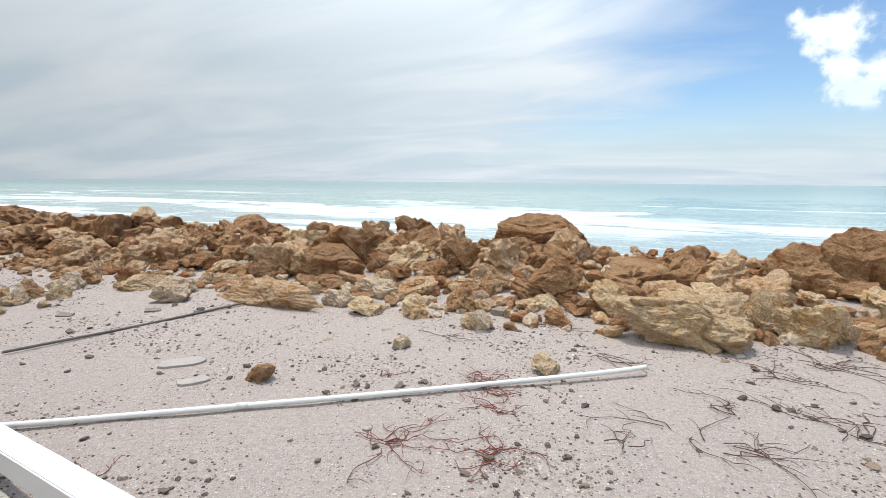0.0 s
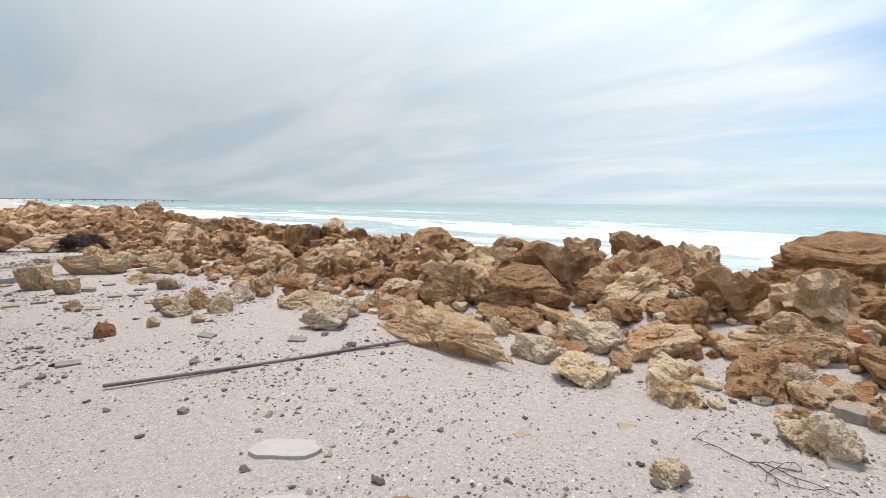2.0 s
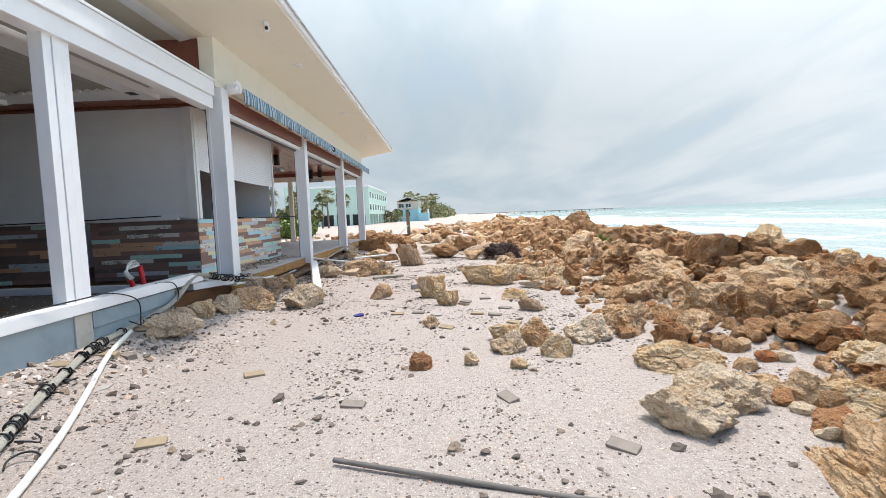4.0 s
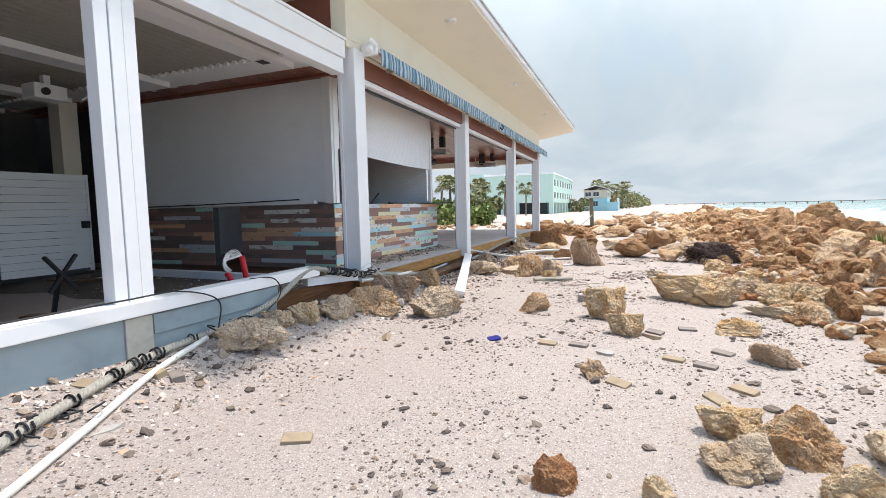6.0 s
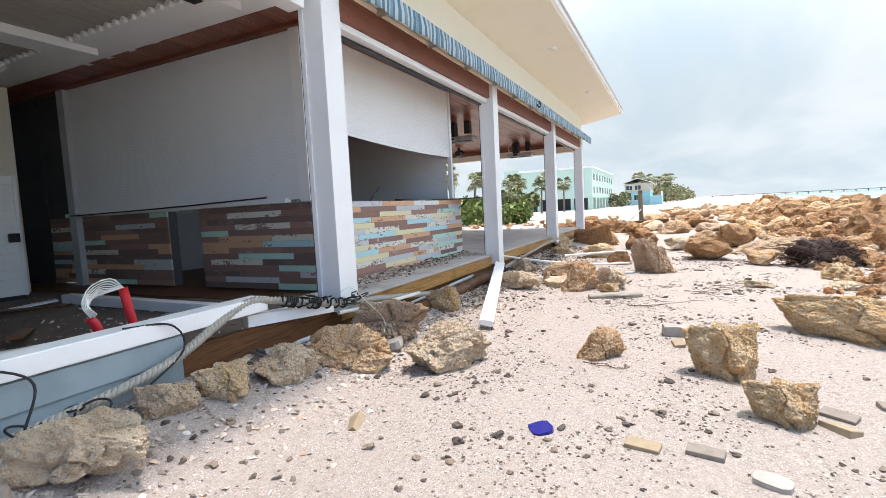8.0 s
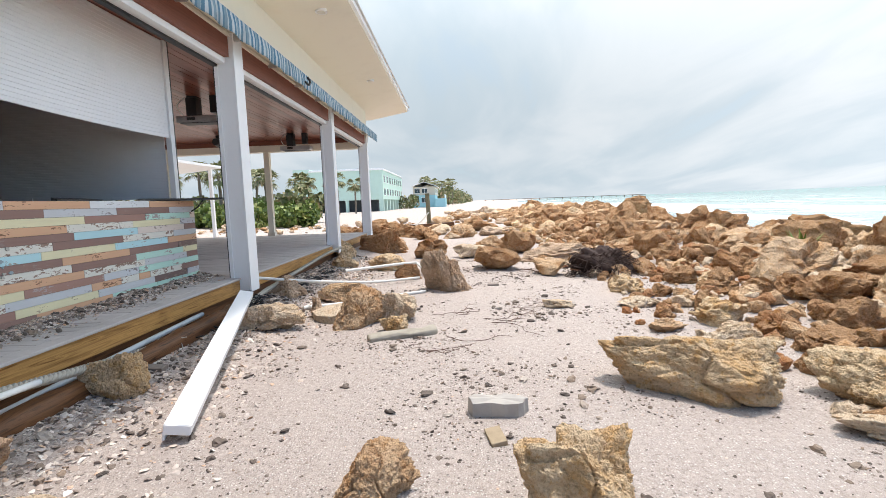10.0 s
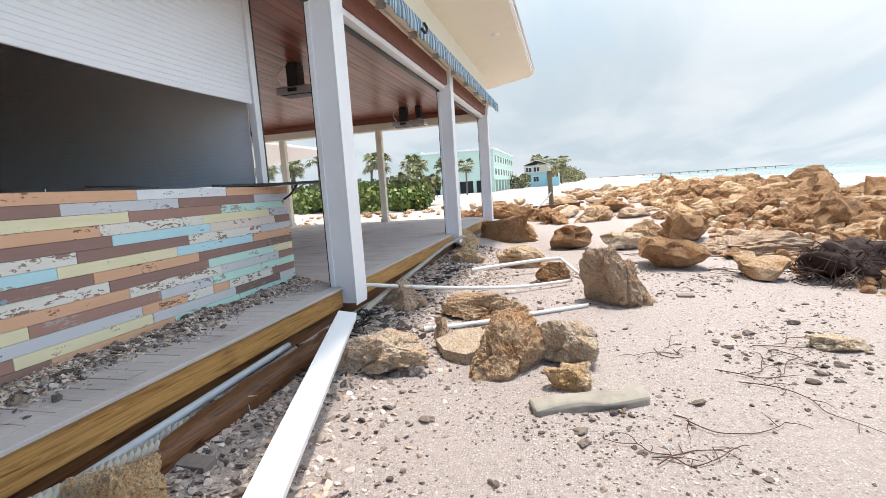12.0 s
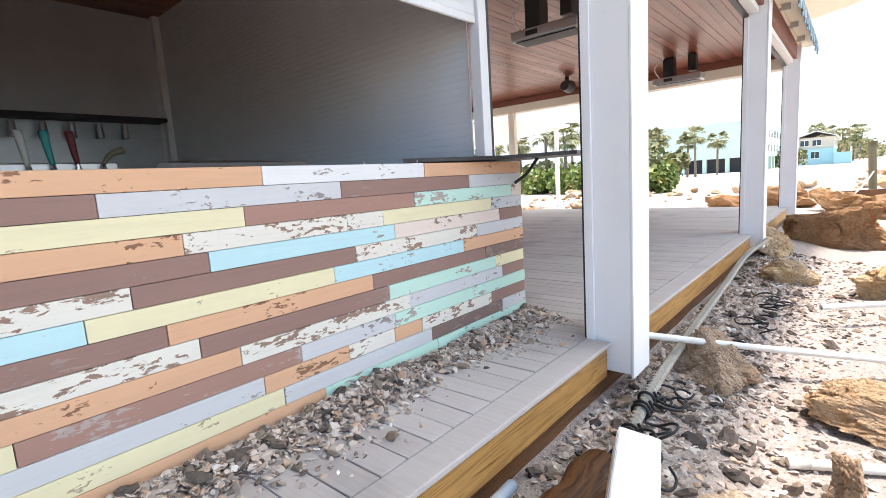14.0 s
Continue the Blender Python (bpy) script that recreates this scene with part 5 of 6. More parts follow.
STONES = chip_shapes(1, 2, 0.65)
CHIPS = chip_shapes(2, 1, 0.6)
FLAKES = chip_shapes(3, 1, 0.28)
scatter("pebbles", STONES, 3300, open_sand, lambda r: min(0.11, 0.018 + 0.016 * r.expovariate(1)), PEBBLE, "dark brown pebbles scattered over the sand", "pebbles", 31)
scatter("grit", CHIPS, 22000, open_sand, lambda r: r.uniform(0.008, 0.024), PEBBLE, "small dark grit scattered over the sand", "grit", 32)
scatter("shell_fragments", FLAKES, 11000, open_sand, lambda r: r.uniform(0.008, 0.026), SHELL, "broken pale shells scattered over the sand", "shells", 33)
scatter("shell_bank", FLAKES, 12000, wall_foot, lambda r: r.uniform(0.015, 0.055), SHELL, "shell and stone rubble along the deck foot", "shells", 34, tilt=40)
scatter("shell_bank", STONES, 900, wall_foot, lambda r: min(0.13, 0.03 + 0.02 * r.expovariate(1)), PEBBLE, "dark stones along the deck foot", "stones", 35, tilt=40)


def drift_z(x, y):
    return DECK_Z + 0.055 * math.exp(-((y + 0.83) / 0.20) ** 2) * (0.7 + 0.6 * noise.noise((x * 1.7, 0, 9)))


scatter("shell_drift", FLAKES, 7500, bar_foot, lambda r: r.uniform(0.010, 0.026) + 0.03 * r.random() ** 4, SHELL, "drift of broken shells on the deck below the bar", "shells", 36, drift_z, 45)
scatter("shell_drift", STONES, 330, bar_foot, lambda r: min(0.09, 0.02 + 0.016 * r.expovariate(1)), PEBBLE, "dark stones in the shell drift on the deck", "stones", 37, drift_z, 45)
bmd = bmesh.new()
cols = []
for i in range(99):
    x = -17.9 + 4.9 * i / 98
    cols.append([bmd.verts.new((x, y, drift_z(x, y) - 0.012)) for y in np.linspace(-0.82, -0.42, 9)])
for a, b in zip(cols, cols[1:]):
    for k in range(8):
        bmd.faces.new((a[k], b[k], b[k + 1], a[k + 1]))
solid("sand_drift", bmd, SAND, "thin drift of sand on the deck below the bar", "sand", kind="stuff", smooth=True)

# ---- pavers and slabs ----
PAVER = plain_material("tan_paver", (0.36, 0.275, 0.18), 0.9, vary=0.4, scale=14)
PAVER_GREY = plain_material("grey_paver", (0.27, 0.225, 0.19), 0.9, vary=0.45, scale=14)
SLAB = plain_material("pale_concrete_slab", (0.42, 0.385, 0.345), 0.9, vary=0.35, scale=9)

PALE_SLAB = plain_material("pale_limestone_flake", (0.43, 0.38, 0.345), 0.9, vary=0.3, scale=9)


def paver_mesh(material, seed):
    bm = box(-0.115, 0.115, -0.06, 0.06, 0, 0.065, 0.006)
    for v in bm.verts:
        v.co += Vector((noise.noise(v.co * 30 + Vector((seed, 0, 0))), noise.noise(v.co * 30 + Vector((0, seed, 0))), 0)) * 0.004
    return to_mesh("paver", bm, material)


PAVERS = {"tan": [paver_mesh(PAVER, 1), paver_mesh(PAVER, 2)], "grey": [paver_mesh(PAVER_GREY, 3), paver_mesh(PAVER_GREY, 4)]}
paver_rng = random.Random(8)


def paver(x, y, yaw, kind="tan", tip=0.0, z=None, size=1.0):
    ob = new("paver", PAVERS[kind][paver_rng.randrange(2)])
    ob.matrix_world = pose(x, y, (ground_z(x, y) if z is None else z) - 0.034, tip, tip * 0.3, yaw) @ Matrix.Diagonal((0.88 * size, 0.88 * size, size, 1))
    return tagged(ob, f"loose {kind} concrete paver half sunk in the sand", "paver", "loose pavers")


for x, y, yaw, kind, tip in (
        (-13.45, 3.48, 10, "tan", 8), (-12.25, 4.18, 75, "tan", -6), (-12.18, 4.8, 95, "grey", 4), (-11.91, 4.42, 60, "grey", 9), (-11.7, 4.37, 40, "tan", -12),
        (-10.76, 1.36, 20, "tan", 35), (-11.08, 3.26, 80, "tan", 5), (-10.88, 4.55, 70, "tan", 3), (-8.21, 2.02, 118, "tan", 8),
        (-10.0, 4.05, 60, "tan", 14), (-8.0, 0.22, 100, "tan", 12), (-9.4, 0.14, 92, "tan", 10), (-11.23, 5.04, 55, "grey", 5), (-10.74, 4.82, 65, "grey", 3)):
    paver(x, y, yaw, kind, tip)
for x, y, yaw, kind, tip in (
        (-10.14, 5.03, 50, "tan", 6), (-9.87, 4.79, 30, "tan", 10),
        (-6.73, 1.83, 112, "tan", 10), (-7.31, 3.21, 80, "grey", 8), (-7.29, 4.54, 25, "grey", 12), (-6.37, 5.17, 50, "grey", 12),
        (-11.11, 3.6, 80, "grey", 2), (-8.45, 0.35, 95, "tan", 8), (-8.55, 0.5, 60, "grey", 5)):
    paver(x, y, yaw, kind, tip)
for x, y, yaw, kind, tip in (
        (-9.75, 0.2, 80, "grey", 6), (-1.52, 6.0, 20, "grey", 30), (-2.73, 5.59, 40, "tan", 15), (-3.23, 4.97, 70, "tan", 5), (-11.3, 0.3, 20, "grey", 25),
        (-11.6, 0.42, 120, "grey", 18), (-14.7, 0.42, 90, "grey", 5), (-16.3, 0.45, 60, "grey", 15), (-16.6, 0.55, 30, "grey", 22), (-19.1, 3.9, 90, "grey", 2), (-10.6, 0.25, 140, "grey", 20)):
    paver(x, y, yaw, kind, tip, size=0.6 if -3.5 < x < -2.5 else 1.0)


def slab(x, y, z, length, width, thick, yaw, material, label, tip=0.0, seed=1):
    r = random.Random(seed)
    bm = bmesh.new()
    n = 14
    low, top = [], []
    for i in range(n):
        a = 2 * math.pi * i / n
        k = 1 / max(abs(math.cos(a)), abs(math.sin(a))) ** 0.75 * r.uniform(0.85, 1.05)
        px, py = math.cos(a) * k * length / 2, math.sin(a) * k * width / 2
        low.append(bm.verts.new((px, py, -0.03)))
        top.append(bm.verts.new((px * 0.97, py * 0.97, thick * r.uniform(0.85, 1.05))))
    bm.faces.new(low[::-1])
    mid = bm.verts.new((0, 0, thick))
    for i in range(n):
        bm.faces.new((low[i], low[(i + 1) % n], top[(i + 1) % n], top[i]))
        bm.faces.new((top[i], top[(i + 1) % n], mid))
    ob = new("concrete_slab", to_mesh("concrete_slab", bm, material))
    ob.matrix_world = pose(x, y, z, tip, 0, yaw)
    return tagged(ob, label, "slab", "broken slabs")


slab(-13.83, 3.52, -0.46, 0.46, 0.16, 0.11, 82, SLAB, "pale broken concrete kerb piece on the sand", 4, 1)
slab(-4.25, 3.75, -0.45, 0.46, 0.22, 0.018, 40, PALE_SLAB, "thin pale broken slab lying flush in the sand", 2, 2)
slab(-3.75, 3.42, -0.45, 0.30, 0.17, 0.018, 50, PALE_SLAB, "thin pale broken slab lying flush in the sand", -2, 3)
kerb_bm = box(-0.44, 0.44, -0.10, 0.10, -0.03, 0.115, 0.03)
bmesh.ops.subdivide_edges(kerb_bm, edges=kerb_bm.edges[:], cuts=4, use_grid_fill=True)
for v in kerb_bm.verts:
    v.co += Vector((0, noise.noise(v.co * 5), 0.8 * noise.noise(v.co * 6 + Vector((3, 0, 0))))) * 0.06 + Vector((1, 1, 1)) * 0.012 * noise.noise(v.co * 22)
kerb = new("kerb_stone", to_mesh("kerb_stone", kerb_bm, plain_material("pale_crusted_kerb", (0.37, 0.33, 0.265), 0.95, vary=0.6, scale=7), smooth=True))
kerb.matrix_world = pose(-15.9, 2.6, ground_z(-15.9, 2.6) - 0.02, 2, 0, 108) @ Matrix.Diagonal((0.92, 0.8, 0.8, 1))
tagged(kerb, "pale crusted concrete kerb piece lying on the sand", "kerb")
slab(-1.42, 6.85, -0.46, 0.42, 0.16, 0.10, 10, PAVER_GREY, "grey kerb fragment on the sand", 0, 5)
slab(-16.9, 1.55, -0.46, 0.70, 0.52, 0.13, 30, ROCK["pale"], "flat pale stone slab on the sand", 6, 6)
slab(-7.6, 0.62, -0.46, 0.75, 0.22, 0.10, 155, SLAB, "crumbled concrete footing beside the low wall", 0, 7)
slab(-11.1, 2.62, -0.455, 0.20, 0.16, 0.012, 30, plain_material("blue_plastic", (0.015, 0.015, 0.20), 0.4, vary=0.2), "dark blue torn plastic sheet on the sand", 8, 8)
slab(-10.9, 3.9, -0.47, 0.2, 0.15, 0.03, 60, SLAB, "flat grey stone flake on the sand", 0, 9)
slab(-12.3, 0.75, -0.35, 0.28, 0.18, 0.05, 20, SLAB, "white broken tile among the rubble", 14, 10)

# ---- pipes, ropes, cables, boards ----
ROPE = plain_material("grey_rope", (0.42, 0.39, 0.33), 0.9, vary=0.4, scale=40)
CABLE = plain_material("black_cable", (0.018, 0.018, 0.02), 0.5, vary=0.2)
DARK_PIPE = plain_material("dirty_grey_pipe", (0.16, 0.14, 0.125), 0.7, vary=0.5, scale=9)
GREY_PIPE = plain_material("blue_grey_conduit", (0.46, 0.50, 0.53), 0.45, vary=0.2)
LOG = wood_material("weathered_log", (0.30, 0.15, 0.05), (0.44, 0.26, 0.10), 0, 0.7)
WEED = plain_material("red_brown_seaweed", (0.22, 0.06, 0.04), 0.7, vary=0.5, scale=20)
TWIG = plain_material("dark_twigs", (0.12, 0.06, 0.042), 0.8, vary=0.4, scale=20)


def pipe(points, radius, material, label, name="pipe", sides=12, coupling=()):
    t = thing(name, points[0], label, "pipe")
    part("tube", tube(points, radius, sides, 6), material, t, smooth=True)
    # black disc on the closed tube end, the inner shade as colour
    part("bore", tube([points[-1], Vector(points[-1]) + (Vector(points[-1]) - Vector(points[-2])).normalized() * 0.003], radius * 0.78, sides, 1), DARK, t, "black cap for the shade inside")
    for c, d in coupling:
        c, d = Vector(c), Vector(d).normalized()
        part("coupling", tube([c - d * 0.05, c + d * 0.05], radius * 1.14, sides, 1), material, t, smooth=True)
    return t


pipe([(-5.0, 1.92, -0.40), (-4.4, 2.20, -0.415), (-3.3, 2.88, -0.42), (-2.0, 3.68, -0.42), (-0.8, 4.42, -0.41), (0.0, 4.9, -0.39), (0.42, 5.16, -0.37)], 0.025, PVC, "long white plastic pipe lying across the sand", coupling=[((-2.9, 3.13, -0.42), (1.3, 0.8, 0))])
pipe([(-6.33, 3.26, -0.43), (-6.1, 3.9, -0.435), (-5.85, 4.6, -0.44), (-5.6, 5.4, -0.435), (-5.38, 6.1, -0.43), (-5.3, 6.4, -0.42)], 0.017, DARK_PIPE, "dirty grey pipe half buried in the sand")
pipe([(x, y, ground_z(x, y) + 0.03) for x, y in ((-5.1, 1.8), (-6.17, 1.37), (-6.9, 1.06), (-7.57, 0.76), (-8.44, 0.38), (-9.22, 0.12))], 0.028, PVC, "white conduit leaning on the low wall")
pipe([(-16.25, 0.06, -0.20), (-15.2, 0.07, -0.22), (-13.5, 0.08, -0.26)], 0.028, GREY_PIPE, "blue-grey conduit beside the deck rim")
pipe([(-17.9, 0.02, 0.0), (-18.6, 0.75, -0.20), (-19.3, 1.7, -0.36), (-19.9, 2.5, -0.40)], 0.024, PVC, "long thin white pipe leaning from the deck")
pipe([(-20.2, 0.95, -0.26), (-20.9, 1.9, -0.25), (-21.1, 2.35, -0.25)], 0.030, PVC, "white bent pipe over the rocks")
pipe([(-21.1, 2.35, -0.25), (-20.4, 2.65, -0.40), (-19.9, 2.85, -0.43)], 0.026, PVC, "white pipe running to the crusted rock")
pipe([(-17.48, 0.94, -0.42), (-17.75, 1.45, -0.43), (-18.15, 2.05, -0.43), (-18.55, 2.7, -0.43)], 0.026, PVC, "white pipe on the sand between rocks", coupling=[((-17.50, 0.98, -0.42), (-0.3, 0.6, 0))])
pipe([(-12.05, 0.24, 0.02), (-12.6, 0.36, 0.0), (-13.5, 0.42, -0.02)], 0.022, PVC, "white thin pipe by the post foot")
pipe([(-11.35, 0.14, -0.30), (-11.4, 0.20, -0.16), (-11.6, 0.24, -0.13)], 0.026, GREY_PIPE, "bent blue-grey conduit sticking from the rubble")


def rope(points, radius, label):
    return solid("rope", rope_mesh(points, radius), ROPE, label, "rope", at=points[0])


RUN = [(x, y, ground_z(x, y) + 0.06) for x, y in ((-5.4, 1.38), (-6.4, 0.95), (-7.0, 0.70), (-7.66, 0.46), (-8.5, 0.20), (-9.33, 0.07))]
rope(RUN + [(-10.2, 0.10, 0.02), (-11.0, 0.02, 0.30), (-11.35, 0.06, 0.28), (-11.7, 0.2, 0.19), (-12.2, 0.22, 0.10), (-12.9, 0.25, 0.02), (-13.8, 0.25, -0.10), (-14.6, 0.27, -0.20)], 0.036, "thick grey twisted rope draped over the sill and the rubble")
rope([(-14.55, 0.10, -0.27), (-14.75, 0.08, -0.27), (-14.97, 0.12, -0.27), (-15.20, 0.20, -0.27), (-15.43, 0.26, -0.27), (-15.78, 0.29, -0.27), (-16.20, 0.31, -0.27)], 0.034, "grey twisted rope lying along the split log")
rope([(-16.3, 0.42, -0.34), (-16.9, 0.30, -0.29), (-17.6, 0.24, -0.22), (-18.6, 0.20, -0.18), (-20.2, 0.16, -0.12), (-21.8, 0.12, -0.06), (-23.0, 0.20, -0.02)], 0.034, "grey twisted rope lying along the deck rim")
fr = random.Random(77)
bmf = bmesh.new()
for i in range(90):
    a = Vector((-15.30 + fr.uniform(-0.07, 0.07), 0.22 + fr.uniform(-0.07, 0.07), -0.31 + fr.uniform(-0.02, 0.05)))
    tube([a, a + Vector((fr.uniform(-0.06, 0.06), fr.uniform(-0.06, 0.06), fr.uniform(0, 0.05))), a + Vector((fr.uniform(-0.1, 0.1), fr.uniform(-0.1, 0.1), fr.uniform(-0.04, 0.04)))], 0.004, 4, 3, bmf)
solid("frayed_rope_end", bmf, plain_material("white_fibre", (0.62, 0.60, 0.55), 0.9), "white frayed rope fibres in a tuft", "rope")


def cable_coils(x, y, z, seed, n, spread, label, drop=0.0):
    """A tangle of thin black cable loops."""
    r = random.Random(seed)
    bm = bmesh.new()
    for k in range(n):
        p = Vector((x + r.uniform(-spread, spread), y + r.uniform(-0.12, 0.12), z + r.uniform(-0.02, 0.05)))
        q, rad = r.uniform(0, 6.28), r.uniform(0.04, 0.10)
        tilt = r.uniform(0.1, 0.8)
        pts = [p + Vector((rad * math.cos(q + i * 0.75), rad * math.sin(q + i * 0.75), 0.02 + tilt * rad * abs(math.sin(i * 0.6)) - drop * i)) for i in range(r.randrange(5, 10))]
        tube(pts, 0.0075, 6, 4, bm)
    return solid("cable_tangle", bm, CABLE, label, "cable", "cable tangles", "stuff", smooth=True)


for i, (cx, cy, cz, n, s) in enumerate(((-6.4, 1.05, -0.44, 4, 0.5), (-7.6, 0.56, -0.30, 5, 0.4), (-8.6, 0.28, -0.22, 5, 0.3), (-9.4, 0.10, -0.14, 5, 0.3), (-11.7, 0.18, 0.16, 12, 0.3), (-12.3, 0.22, 0.08, 10, 0.2), (-15.9, 0.38, -0.36, 8, 0.4), (-17.2, 0.32, -0.30, 12, 0.5), (-19.6, 0.55, -0.34, 16, 0.9), (-16.6, 0.38, -0.33, 12, 0.25))):
    cable_coils(cx, cy, cz, 40 + i, n, s, "tangle of thin black cable caught on the rope")


def wraps(points, n, seed, label):
    """Black cable wound round the rope."""
    r = random.Random(seed)
    path = smooth_path(points, 20)
    bm = bmesh.new()
    for k in range(n):
        i = r.randrange(2, len(path) - 2)
        d = (path[i + 1] - path[i - 1]).normalized()
        s = d.cross(Vector((0, 0, 1))).normalized()
        u = s.cross(d)
        tube([path[i] + d * (0.05 * j / 8) + 0.05 * (math.cos(j * 0.9) * s + math.sin(j * 0.9) * u) for j in range(9)], 0.009, 6, 3, bm)
    return solid("cable_wrap", bm, CABLE, label, "cable", "cable wraps", "stuff", smooth=True)


wraps(RUN, 24, 3, "black cable wound round the grey rope")
wraps([(-11.35, 0.06, 0.28), (-11.7, 0.2, 0.19), (-12.2, 0.22, 0.10)], 12, 4, "black cable wound round the grey rope")
wraps([(-16.3, 0.42, -0.34), (-16.9, 0.30, -0.29), (-17.6, 0.24, -0.22)], 12, 5, "black cable wound round the grey rope")
for pts in ([(-7.0, -0.02, 0.36), (-8.4, 0.1, 0.38), (-9.0, 0.06, 0.36), (-9.4, 0.12, 0.2), (-9.3, 0.2, -0.1)], [(-10.0, 0.0, 0.34), (-10.3, 0.08, 0.30), (-10.35, 0.12, 0.1), (-10.0, 0.14, -0.1)]):
    solid("cable", tube(pts, 0.008, 6, 8), CABLE, "thin black cable hanging over the sill", "cable", "hanging cables", smooth=True)
solid("wire", tube([(-11.9, 0.2, 0.1), (-12.0, 0.42, 0.3), (-12.2, 0.5, 0.12), (-12.35, 0.6, -0.1), (-12.2, 0.7, -0.2)], 0.004, 5, 8), PVC, "thin white wire curling over the post foot", "wire", smooth=True)
solid("timber_log", tube([(-13.2, 0.20, -0.32), (-14.4, 0.24, -0.31), (-15.6, 0.25, -0.29), (-16.65, 0.30, -0.25)], 0.105, 14, 8, bumps=0.3), OLD_WOOD, "dark wet split timber log by the deck", "log", smooth=True)
wbrd = thing("white_board", (-15.0, 0.9, -0.4), "long white metal profile leaning against the deck", "profile")
part("profile", beam((-13.45, 1.36, -0.36), (-16.6, 0.48, -0.02), 0.17, 0.075, 0.005, roll=12), WHITE, wbrd)
part("fold", beam((-13.45, 1.27, -0.38), (-16.6, 0.39, -0.05), 0.02, 0.11, 0.004, roll=12), WHITE, wbrd)
wb0 = thing("white_post", (-3.3, 1.75, -0.2), "white square metal post lying on a log", "post")
part("profile", beam((-4.72, 1.97, -0.20), (-1.95, 1.45, -0.12), 0.155, 0.155, 0.008), WHITE, wb0)
# black plate over the solid end, drawn as the shade within
part("hollow", beam((-4.724, 1.971, -0.20), (-4.720, 1.970, -0.20), 0.13, 0.13, 0), DARK, wb0, "black cap for the shade inside")
solid("timber_log", tube([(-5.1, 1.62, -0.40), (-4.0, 1.40, -0.38), (-3.0, 1.22, -0.36), (-2.2, 1.05, -0.34)], 0.13, 16, 8, bumps=0.25), LOG, "yellow-brown weathered log on the sand", "log", smooth=True)
rope([(-4.9, 1.82, -0.36), (-4.2, 1.70, -0.30), (-3.5, 1.58, -0.28), (-2.7, 1.42, -0.26)], 0.035, "grey rope with snagged cable beside the log")
cable_coils(-4.0, 1.6, -0.25, 91, 14, 0.5, "black and grey cable snagged on the log")


# ---- seaweed, twigs, roots ----
def weed(x, y, span, seed, material=WEED, label="dry red-brown branching seaweed on the sand", n=7, name="seaweed", category="seaweed", yaw=None):
    r = random.Random(seed)
    bm = bmesh.new()
    for k in range(n):
        a = r.uniform(0, 6.28) if yaw is None else radians(yaw) + r.gauss(0, 0.35)
        p = Vector((x + r.uniform(-0.12, 0.12) * span, y + r.uniform(-0.12, 0.12) * span, 0))
        pts = []
        for i in range(r.randrange(5, 9)):
            pts.append(Vector((p.x, p.y, ground_z(p.x, p.y) + 0.006 + r.uniform(0, 0.02))))
            a += r.gauss(0, 0.75)
            p = p + Vector((math.cos(a), math.sin(a), 0)) * span * r.uniform(0.07, 0.16)
            if r.random() < 0.55 and len(pts) > 1:
                b = a + r.choice((-1, 1)) * r.uniform(0.5, 1.1)
                q = pts[-1]
                e = q + Vector((math.cos(b), math.sin(b), 0)) * span * r.uniform(0.08, 0.22)
                tube([q, (q + e) / 2 + Vector((r.uniform(-0.02, 0.02), r.uniform(-0.02, 0.02), 0.012)), e], 0.003, 5, 3, bm, 0.5)
        tube(pts, 0.0042, 5, 4, bm, 0.45)
    return solid(name, bm, material, label, category, f"{category} strands", smooth=True)


for i, (x, y, s, n) in enumerate(((-1.46, 3.03, 0.8, 9), (-1.11, 4.34, 0.7, 16), (-0.77, 3.2, 0.75, 9), (-0.9, 3.9, 0.6, 6), (-3.2, 2.01, 0.4, 3), (-2.05, 4.2, 0.3, 3))):
    weed(x, y, s, 200 + i, n=n)
for i, (x, y, s, n, a) in enumerate(((0.13, 3.53, 0.8, 3, 60), (0.87, 3.8, 1.1, 5, 40), (0.59, 3.95, 1.0, 3, 130), (2.21, 6.05, 1.5, 8, 20), (1.9, 4.34, 1.3, 5, 30), (-0.04, 5.56, 0.9, 5, 10), (1.05, 4.52, 0.7, 3, 160), (1.6, 5.5, 1.2, 6, 60), (-0.96, 6.66, 1.3, 5, 20), (-1.32, 7.27, 0.8, 5, 10), (1.3, 2.8, 1.0, 6, 50), (-1.9, 5.6, 0.7, 4, 30))):
    weed(x, y, s, 230 + i, TWIG, "dark tangled dry twigs and roots on the sand", n, "twig_tangle", "twigs", a)
for i, (x, y, s, n, a) in enumerate(((-17.1, 3.3, 1.0, 3, 40), (-16.5, 3.7, 1.2, 3, 70), (-15.7, 3.2, 0.9, 2, 10), (-17.2, 4.1, 1.0, 3, 120), (-15.3, 2.9, 0.8, 3, 150), (-12.6, 2.7, 0.6, 2, 60), (-21, 4.6, 1.4, 5, 20), (-22.5, 3.6, 1.2, 4, 80))):
    weed(x, y, s, 260 + i, TWIG, "long dark root runner on the sand", n, "twig_tangle", "twigs", a)

